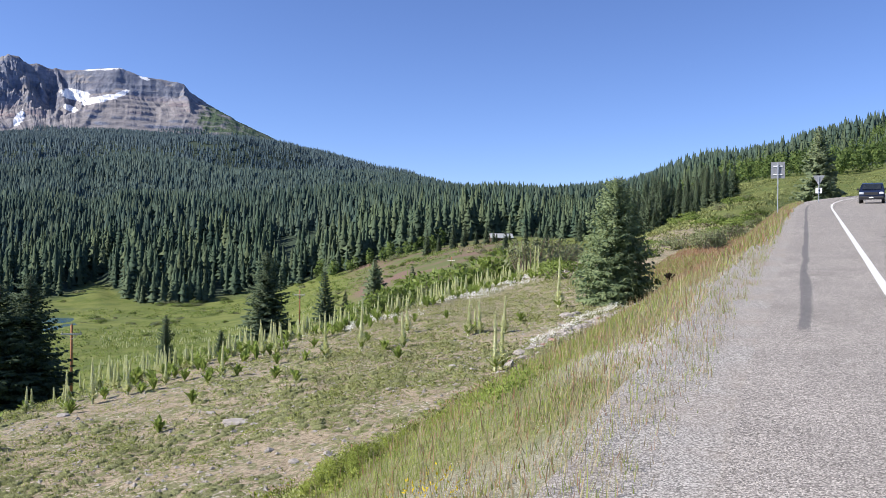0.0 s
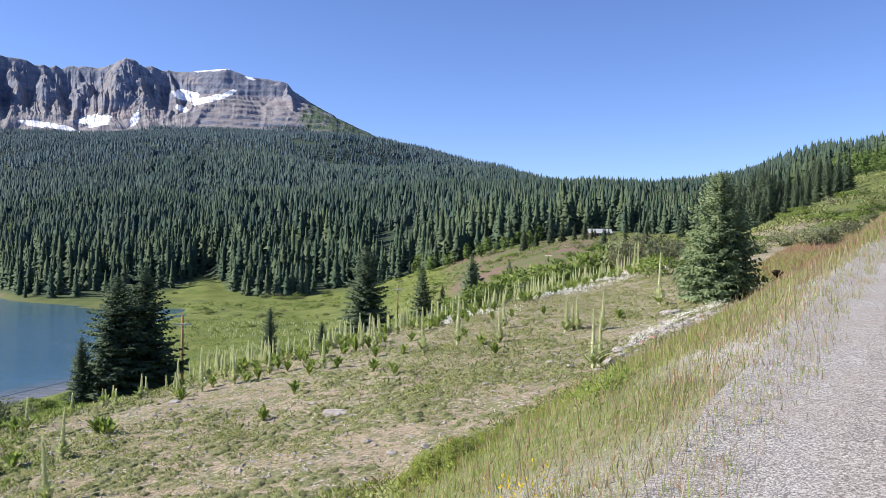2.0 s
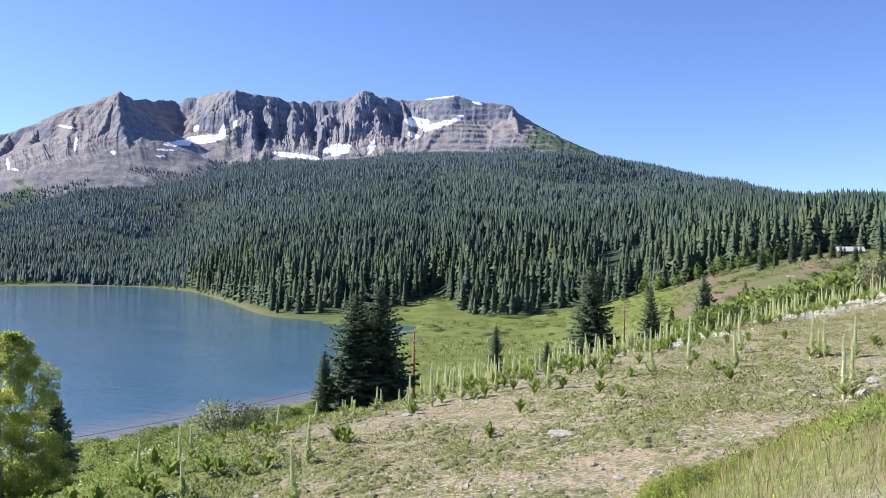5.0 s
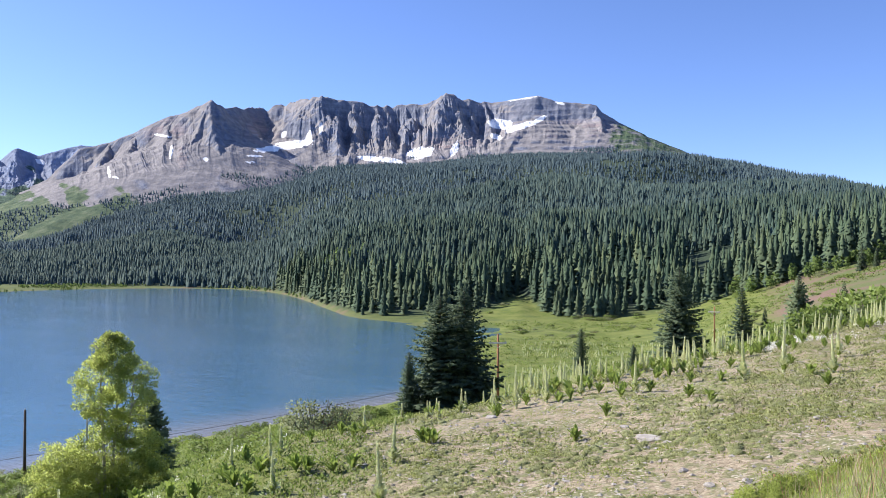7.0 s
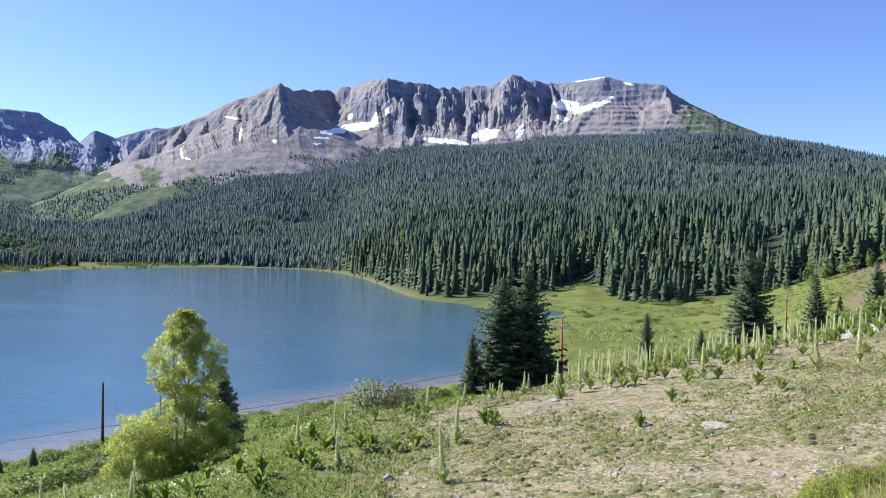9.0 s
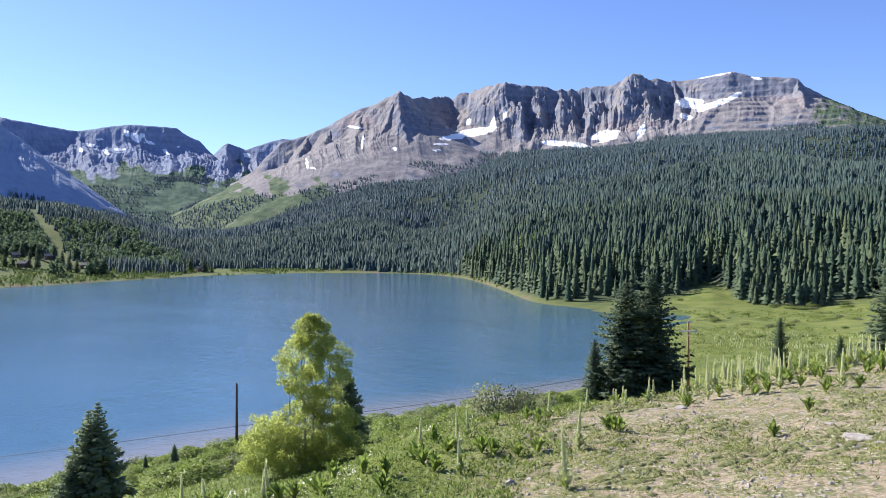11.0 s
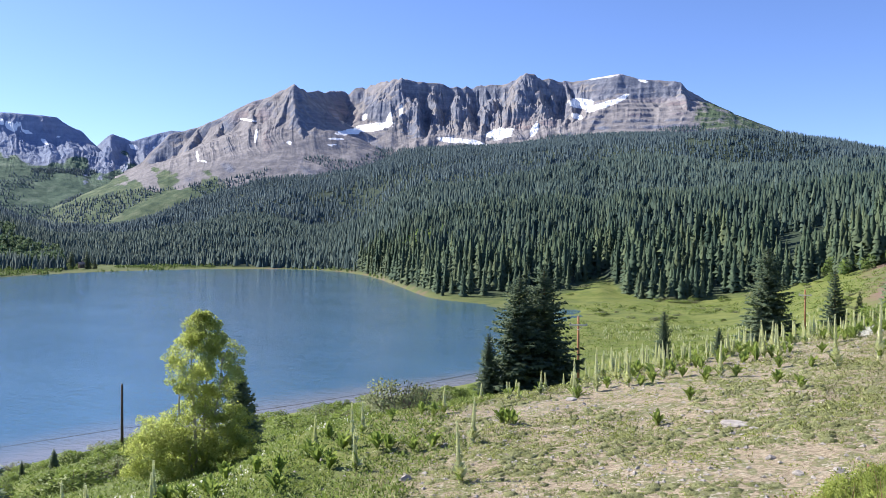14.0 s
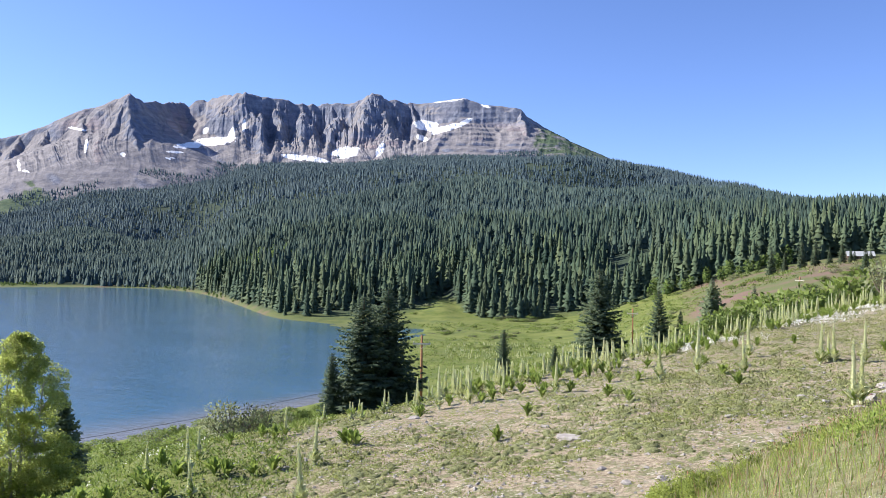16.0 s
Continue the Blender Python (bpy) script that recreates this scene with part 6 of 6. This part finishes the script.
# rough herbs on the open slope beside the road
n = 5200
a, r = g.uniform(-31, -8, n), g.uniform(100, 255, n)
x, y = -r * np.sin(np.radians(a)), r * np.cos(np.radians(a))
k = ((road_uv(x, y)[1] > 6) | (road_uv(x, y)[1] < -14)) & (r < row_at(RF[5], a)) & (fbm(x / 14, y / 14, 3, 193) > -0.35)
x, y = x[k], y[k]
cushions("slope_growth", x, y, g.uniform(0.3, 0.9, len(x)), g.uniform(0.1, 0.4, len(x)), CUSHION, "rough herbs and low bushes on the open slope", 194, 16, 0.3)
# weeds at the foot of the bank
n = 2600
u = g.uniform(5, 40, n)
v = np.clip(8.6 - 0.13 * (u - 12), 5.2, 8.6) + g.uniform(-1.6, 0.9, n)
x, y = road_point(u, v)
k = fbm(x / 1.1, y / 1.1, 3, 195) > -0.3
x, y = x[k], y[k]
half = g.uniform(0, 1, len(x)) < 0.35
cushions("bank_weeds", x[~half], y[~half], g.uniform(0.08, 0.24, (~half).sum()), g.uniform(0.15, 0.4, (~half).sum()), HERBS, "leafy green weeds at the foot of the bank", 196, 16, 0.4)
cushions("dry_weeds", x[half], y[half], g.uniform(0.06, 0.18, half.sum()), g.uniform(0.15, 0.45, half.sum()), GRASS_RED, "reddish dry weeds at the foot of the bank", 197, 12, 0.4)
n = 1700
u, v = g.uniform(2.5, 17, n), g.uniform(4.2, 9.0, n)
x, y = road_point(u, v)
k = fbm(x / 0.8, y / 0.8, 3, 198) > 0.0
x, y = x[k], y[k]
cushions("bank_herbs", x, y, g.uniform(0.06, 0.17, len(x)), g.uniform(0.12, 0.34, len(x)), YELLOW_WEED, "leafy yellow-green weeds on the lower bank", 199, 22, 0.32)
n = 300
u, v = g.uniform(6.0, 10.5, n), g.uniform(3.0, 5.2, n)
x, y = road_point(u, v)
k = fbm(x / 0.9, y / 0.9, 2, 200) > -0.05
x, y = x[k], y[k]
cushions("bank_thicket", x, y, g.uniform(0.10, 0.22, len(x)), g.uniform(0.25, 0.55, len(x)), BROAD_LEAF, "bushy bright green weeds on the bank", 201, 44, 0.24)
# daisies on the slope above the lake
n = 900
a, r = g.uniform(38, 66, n), g.uniform(21, 46, n)
x, y = -r * np.sin(np.radians(a)), r * np.cos(np.radians(a))
k = fbm(x / 2.5, y / 2.5, 3, 190) > 0.1
cushions("slope_daisies", x[k], y[k], g.uniform(0.05, 0.10, k.sum()), np.full(k.sum(), 0.45), WHITE_PETAL, "small white daisies in the green slope", 192, 5, 0.8, face=TO_SUN)
# daisies along the bench's edge
n = 5200
s = g.uniform(0, 1, n)
px, py = -7.5 + 14.5 * s, 44.0 + 21.5 * s
push = g.normal(size=n) * 1.5 - 0.9
x, y = px - 0.856 * push, py + 0.517 * push
k = fbm(x / 1.6, y / 1.6, 3, 90) > -0.25 + 0.5 * (s < 0.45)
cushions("white_daisies", x[k], y[k], g.uniform(0.05, 0.11, k.sum()), np.full(k.sum(), 0.5), WHITE_PETAL, "drift of small white daisies", 91, 5, 0.8, face=TO_SUN)
s = g.uniform(0, 1, 420)
ang, rr = np.radians(-6.2 - 5.8 * s + g.normal(size=420) * 0.22), 29.6 + 8.5 * s + g.normal(size=420) * 0.45
cushions("bank_daisies", -rr * np.sin(ang), rr * np.cos(ang), g.uniform(0.04, 0.08, 420), np.full(420, 0.45), WHITE_PETAL, "white daisies among the broken stones", 191, 5, 0.8, face=TO_SUN)
x, y, r, a, g = on_bench(1000, 92)
cushions("white_flower_specks", x, y, np.full(len(x), 0.05), np.full(len(x), 0.2), WHITE_PETAL, "scattered tiny white flowers", 93, 4, 0.7, face=TO_SUN)
n = 18
a, r = np.radians(g.uniform(-1.5, 3.5, n)), g.uniform(4.7, 5.6, n)
cushions("yellow_flowers", -r * np.sin(a), r * np.cos(a), np.full(n, 0.035), np.full(n, 0.42), YELLOW_PETAL, "a few yellow flowers in the verge", 94, 9, 0.8, 2.0)


# ---- road ----
def road_strip(name, u0, u1, v0, v1, lift, mat, label, nu=220, ragged=0.0, skew=0.0, kind="structure", category="road"):
    u = np.linspace(u0, u1, nu)
    v0, v1 = v0 - skew * np.clip(u, 0, 70), v1 - skew * np.clip(u, 0, 70)
    w0, w1 = v0 + ragged * fbm(u * 0.9, u * 0, 3, 95), v1 + ragged * fbm(u * 0.8, u * 0 + 3, 3, 96)
    V = []
    for t in np.linspace(0, 1, 5):
        x, y = road_point(u, w0 * (1 - t) + w1 * t)
        V.append(np.stack([x, y, road_z(u) + lift], 1))
    V = np.stack(V, 1).reshape(-1, 3)
    i = (np.arange(nu - 1)[:, None] * 5 + np.arange(4)[None]).ravel()
    me = mesh_of(name, V, np.stack([i, i + 1, i + 6, i + 5], 1), mat, smooth=True)
    end = np.minimum(1, np.minimum(u - u0, u1 - u) / 0.8)
    tar = np.outer(end, [0.0, 0.85, 1.0, 0.85, 0.0]).ravel()
    set_cover(me, "tar", np.stack([tar] * 3, 1))
    return tagged(new(name, me), label, category, kind=kind)


road_strip("road", -35, 158, -9.3, 0.45, 0.0, ASPHALT, "worn grey chip-sealed mountain road", 320, 0.06)
road_strip("shoulder", -35, 150, 0.35, 1.35, -0.008, GRAVEL, "gravel road shoulder", 320, 0.10)
line = road_strip("edge_line", -35, 158, -1.06, -0.93, 0.006, LINE, "white painted edge line", 320, 0.005, 0.0097)
for u0, u1, v0, v1 in [(9.6, 78, -0.10, 0.12)]:
    road_strip("tar_seam", u0, u1, v0, v1, 0.0022, TAR, "dark tar seam along the shoulder", 500, 0.05)
for u0, u1, v0, v1 in [(27.6, 29.6, -2.5, -1.95), (30.4, 31.2, -2.9, -1.8), (45.5, 47.2, -1.1, -0.6)]:
    road_strip("tar_patch", u0, u1, v0, v1, 0.006, TAR, "dark tar patch on the road", 14, 0.25)


# ---- signs, poles and wires ----
def face_from(az, r, lift=0.0):
    x, y, z = at(az, r)
    return Matrix.Translation((x, y, z + lift)) @ pose(0, 0, 0, 0, 0, az)


def road_sign():
    m = face_from(-22.0, 50)
    top = 1.62 + 50 * math.tan(radians(5.54)) - m.translation.z
    t = tagged(empty("road_sign", m), "back of a tall rectangular aluminium sign on a steel post", "road sign")
    bm = bmesh.new()
    add_box(bm, -0.37, 0.37, 0.03, 0.036, top - 0.92, top, 0.002)
    part("panel", bm_mesh("panel", bm, SIGN_BACK), t, "bare aluminium panel")
    for z in (top - 0.24, top - 0.70):
        bm = bmesh.new()
        add_box(bm, -0.24, 0.24, -0.005, 0.03, z - 0.03, z + 0.03, 0.004)
        part("bracket", bm_mesh("bracket", bm, SIGN_WHITE), t)
    bm = bmesh.new()
    add_box(bm, -0.03, 0.03, -0.06, -0.005, -0.3, top - 0.1, 0.004)
    part("post", bm_mesh("post", bm, GALV), t)


def yield_sign():
    m = face_from(-24.4, 84)
    top = 1.62 + 84 * math.tan(radians(4.62)) - m.translation.z
    t = tagged(empty("yield_sign", m), "back of a triangular sign above a small white plate", "road sign")
    bm = bmesh.new()
    f = [bm.verts.new((x, 0.03, z)) for x, z in ((-0.52, top), (0.52, top), (0.04, top - 0.88), (-0.04, top - 0.88))]
    face = bm.faces.new(f)
    e = bmesh.ops.extrude_face_region(bm, geom=[face])
    bmesh.ops.translate(bm, vec=(0, 0.006, 0), verts=[v for v in e["geom"] if isinstance(v, bmesh.types.BMVert)])
    part("panel", bm_mesh("panel", bm, SIGN_BACK), t, "bare triangular aluminium panel")
    bm = bmesh.new()
    add_box(bm, -0.28, 0.28, 0.03, 0.036, top - 1.65, top - 1.15, 0.002)
    part("plate", bm_mesh("plate", bm, SIGN_WHITE), t, "small white plate")
    bm = bmesh.new()
    add_box(bm, -0.05, 0.12, 0.018, 0.028, top - 1.5, top - 1.3, 0.002)
    part("clamp", bm_mesh("clamp", bm, BLACK_TRIM), t)
    bm = bmesh.new()
    add_box(bm, -0.03, 0.03, -0.03, 0.028, -0.3, top - 0.1, 0.004)
    part("post", bm_mesh("post", bm, GALV), t)


road_sign()
yield_sign()


def utility_pole(az, r, top_el, turn, arms=True, wood=POLE_WOOD, label="brown wooden utility pole with a pale crossarm"):
    x, y, z = at(az, r)
    top = 1.62 + r * math.tan(radians(top_el))
    h = top - z
    t = tagged(empty("utility_pole", Matrix.Translation((x, y, z)) @ pose(0, 0, 0, 0, 0, turn)), label, "utility pole", "utility poles")
    bm = bmesh.new()
    add_tube(bm, (0, 0, -0.4), (0, 0, h), 0.19, 0.14, 12)
    part("pole", bm_mesh("pole", bm, wood, True), t)
    if arms:
        bm = bmesh.new()
        add_box(bm, -1.25, 1.25, -0.28, -0.16, h - 1.30, h - 1.08, 0.01)
        part("crossarm", bm_mesh("crossarm", bm, ARM_WOOD), t, "pale weathered crossarm")
        for s in (-1, 1):
            bm = bmesh.new()
            add_tube(bm, (s * 0.75, -0.22, h - 1.28), (0, -0.19, h - 1.85), 0.03, 0.03, 6)
            part("brace", bm_mesh("brace", bm, ARM_WOOD), t)
            bm = bmesh.new()
            add_tube(bm, (s * 1.08, -0.22, h - 1.08), (s * 1.08, -0.22, h - 0.84), 0.06, 0.04, 8)
            part("insulator", bm_mesh("insulator", bm, CERAMIC, True), t)
    else:
        bm = bmesh.new()
        add_box(bm, -0.55, -0.10, 0.05, 0.13, h - 1.5, h - 1.1, 0.02)
        part("bracket", bm_mesh("bracket", bm, ARM_WOOD), t, "pale bracket near the top")
    bm = bmesh.new()
    add_tube(bm, (0.05, 0, h - 0.05), (0.05, 0, h + 0.22), 0.05, 0.03, 8)
    part("insulator", bm_mesh("insulator", bm, CERAMIC, True), t)
    return x, y, top


def wire(name, p, q, sag, radius=0.018):
    cu = bpy.data.curves.new(name, "CURVE")
    cu.dimensions, cu.bevel_depth, cu.bevel_resolution = "3D", radius, 1
    sp = cu.splines.new("POLY")
    sp.points.add(30)
    for i, pt in enumerate(sp.points):
        t = i / 30
        pt.co = (*(p[k] * (1 - t) + q[k] * t - (4 * sag * t * (1 - t) if k == 2 else 0) for k in range(3)), 1)
    cu.materials.append(WIRE)
    tmp = new("tmp", cu)
    me = bpy.data.meshes.new_from_object(tmp)
    bpy.data.objects.remove(tmp)
    tagged(new(name, me), "dark cable sagging between the utility poles", "cable", "overhead cables")


pa = utility_pole(24.15, 115, -5.17, 18)
pb = utility_pole(54.7, 112, -9.3, -35, False, BACKLIT_POLE, "wooden utility pole at the lake shore, backlit shade put into its colour")
pc = utility_pole(9.8, 190, -3.08, 4)
utility_pole(-0.6, 262, -0.75, -20)
off = (-150.0, 18.0)
wire("overhead_cable", (pb[0], pb[1], 1.62 - 112 * math.tan(radians(12.05))), (pa[0], pa[1], 1.62 - 115 * math.tan(radians(7.6))), 0.75, 0.03)
wire("overhead_cable", (*off, -31.6 + 0.0), (pb[0], pb[1], 1.62 - 112 * math.tan(radians(12.05))), 0.4, 0.03)
wire("power_line", (*off, -24.0), (pb[0], pb[1], pb[2] + 0.15), 1.0, 0.006)
wire("power_line", (pb[0], pb[1], pb[2] + 0.15), (pa[0], pa[1], pa[2] + 0.15), 1.2, 0.006)
wire("power_line", (pa[0], pa[1], pa[2] + 0.15), (pc[0], pc[1], pc[2] + 0.15), 1.2, 0.008)


# ---- car ----
def car():
    """A dark sport utility vehicle coming down the hill, nose towards the viewer."""
    x, y, z = at(-27.4, 80)
    u, v = road_uv(x, y)
    t = tagged(empty("car", Matrix.Translation((x, y, road_z(float(u)))) @ pose(0, 0, 0, 0, 0, -29) @ pose(0, 0, 0, 4, 0, 0)), "dark blue sport utility vehicle on the road", "car")
    # the nose points along -y
    bm = bmesh.new()
    prof = [(-2.35, 0.42), (-2.40, 0.62), (-2.34, 0.98), (-1.30, 1.12), (-0.62, 1.66), (0.6, 1.72), (1.9, 1.64), (2.28, 1.12), (2.34, 0.5), (2.2, 0.36), (-2.2, 0.34)]
    rows = []
    for s, inset in ((-1, 0.0), (1, 0.0)):
        rows.append([bm.verts.new((s * (0.95 - (0.18 if zz > 1.2 else 0.0) - (0.05 if zz < 0.5 else 0)), yy, zz)) for yy, zz in prof])
    n = len(prof)
    for i in range(n):
        bm.faces.new([rows[0][i], rows[0][(i + 1) % n], rows[1][(i + 1) % n], rows[1][i]])
    bm.faces.new(rows[0][::-1])
    bm.faces.new(rows[1])
    bmesh.ops.bevel(bm, geom=list(bm.edges), offset=0.05, segments=2, profile=0.5, affect="EDGES")
    body = part("body", bm_mesh("body", bm, CAR_PAINT, True), t)
    bm = bmesh.new()
    f = [bm.verts.new(p) for p in ((-0.72, -1.25, 1.17), (0.72, -1.25, 1.17), (0.66, -0.68, 1.62), (-0.66, -0.68, 1.62))]
    bm.faces.new(f)
    e = bmesh.ops.extrude_face_region(bm, geom=list(bm.faces))
    bmesh.ops.translate(bm, vec=(0, -0.03, 0.03), verts=[q for q in e["geom"] if isinstance(q, bmesh.types.BMVert)])
    part("windscreen", bm_mesh("windscreen", bm, CAR_GLASS), t, "dark tinted windscreen")
    for s in (-1, 1):
        bm = bmesh.new()
        add_box(bm, min(s * 0.80, s * 0.86), max(s * 0.80, s * 0.86), -0.5, 1.7, 1.2, 1.58, 0.02)
        part("side_window", bm_mesh("side_window", bm, CAR_GLASS), t)
        bm = bmesh.new()
        add_box(bm, s * 0.74 - 0.17, s * 0.74 + 0.17, -2.43, -2.30, 0.78, 0.96, 0.03)
        part("headlight", bm_mesh("headlight", bm, LAMP_GLASS), t, "clear headlight")
        bm = bmesh.new()
        add_box(bm, s * 1.06 - 0.11, s * 1.06 + 0.11, -0.95, -0.80, 1.12, 1.28, 0.03)
        part("mirror", bm_mesh("mirror", bm, BLACK_TRIM), t)
        for yy in (-1.45, 1.45):
            bm = bmesh.new()
            add_tube(bm, (s * 0.74, yy, 0.36), (s * 0.97, yy, 0.36), 0.37, 0.37, 24)
            bmesh.ops.bevel(bm, geom=[q for q in bm.edges if abs(q.calc_length() - 0.23) > 0.02], offset=0.04, segments=2, affect="EDGES")
            w = part("wheel", bm_mesh("wheel", bm, RUBBER, True), t)
            bm = bmesh.new()
            add_tube(bm, (s * 0.96, yy, 0.36), (s * 0.985, yy, 0.36), 0.24, 0.20, 18)
            part("rim", bm_mesh("rim", bm, RIM), w)
    bm = bmesh.new()
    add_box(bm, -0.52, 0.52, -2.44, -2.34, 0.72, 0.95, 0.02)
    part("grille", bm_mesh("grille", bm, BLACK_TRIM), t)
    bm = bmesh.new()
    add_box(bm, -0.92, 0.92, -2.46, -2.30, 0.40, 0.62, 0.05)
    part("bumper", bm_mesh("bumper", bm, BLACK_TRIM), t)
    bm = bmesh.new()
    add_box(bm, -0.16, 0.16, -2.475, -2.46, 0.46, 0.56)
    part("number_plate", bm_mesh("number_plate", bm, SIGN_WHITE), t, "blank pale plate")


car()


# ---- houses ----
def house(az, r, w, d, h, roof_h, turn, roof_mat, label, sink=0.4, z=None):
    x, y, zz = at(az, r)
    t = tagged(empty("house", Matrix.Translation((x, y, (zz if z is None else z) - sink)) @ pose(0, 0, 0, 0, 0, az + turn)), label, "house")
    bm = bmesh.new()
    add_box(bm, -w / 2, w / 2, -d / 2, d / 2, -1.0, h)
    pts = [bm.verts.new((s * w / 2, yy, zq)) for s in (-1, 1) for yy, zq in ((-d / 2, h), (d / 2, h), (0, h + roof_h))]
    for a in ((0, 1, 2), (3, 5, 4)):
        bm.faces.new([pts[i] for i in a])
    part("wall", bm_mesh("wall", bm, LOG_WALL), t)
    bm = bmesh.new()
    o, th = 0.5, 0.16
    for s in (-1, 1):
        q = [bm.verts.new(p) for p in ((-w / 2 - o, 0, h + roof_h + 0.05), (w / 2 + o, 0, h + roof_h + 0.05), (w / 2 + o, s * (d / 2 + o), h - o * roof_h / (d / 2) + 0.05), (-w / 2 - o, s * (d / 2 + o), h - o * roof_h / (d / 2) + 0.05))]
        f = bm.faces.new(q)
        e = bmesh.ops.extrude_face_region(bm, geom=[f])
        bmesh.ops.translate(bm, vec=(0, 0, th), verts=[b for b in e["geom"] if isinstance(b, bmesh.types.BMVert)])
    roof = part("roof", bm_mesh("roof", bm, roof_mat), t)
    bm = bmesh.new()
    add_box(bm, w * 0.2 - 0.3, w * 0.2 + 0.3, -0.3, 0.3, h + roof_h * 0.5, h + roof_h + 0.7)
    part("chimney", bm_mesh("chimney", bm, RED_STONE), roof)
    n = max(2, int(w / 3))
    for i in range(n):
        cx = -w / 2 + w * (i + 0.5) / n
        bm = bmesh.new()
        add_box(bm, cx - 0.55, cx + 0.55, -d / 2 - 0.04, -d / 2 + 0.05, h * 0.35, h * 0.8)
        win = part("window", bm_mesh("window", bm, ARM_WOOD), t)
        bm = bmesh.new()
        add_box(bm, cx - 0.45, cx + 0.45, -d / 2 - 0.06, -d / 2 - 0.03, h * 0.35 + 0.1, h * 0.8 - 0.1)
        part("pane", bm_mesh("pane", bm, CAR_GLASS), win)


house(-4.0, 378, 9.5, 7, 2.0, 1.7, 8, ROOF_METAL, "cabin with a pale metal roof among spruces", 4.3, 1.62 + 372 * math.tan(radians(0.95)))
for a, r, w, el, k in [(68.0, 860, 6.5, -0.75, 1), (66.2, 850, 6.5, -0.85, 1), (67.6, 800, 7.5, -1.3, 0), (70.0, 790, 8, -1.25, 0), (64.0, 800, 8, -1.45, 0), (57.1, 905, 5, -1.7, 1)]:
    house(a, r, w, 6, 2.8, 2.0, -25 + 40 * k, ROOF_DARK, "dark wooden lakeside cabin in the trees", 0.8, 1.62 + r * math.tan(radians(el)))
    for q in (-2, -1, 1, 2):
        b = a + q * 0.45 + 0.1
        spruce(b, r + 10, el + 0.75 + 0.25 * math.sin(7 * b), FAR_SPRUCES[q % 2], 1.2, "dark spruce beside a lakeside cabin", "spruces round the cabins")
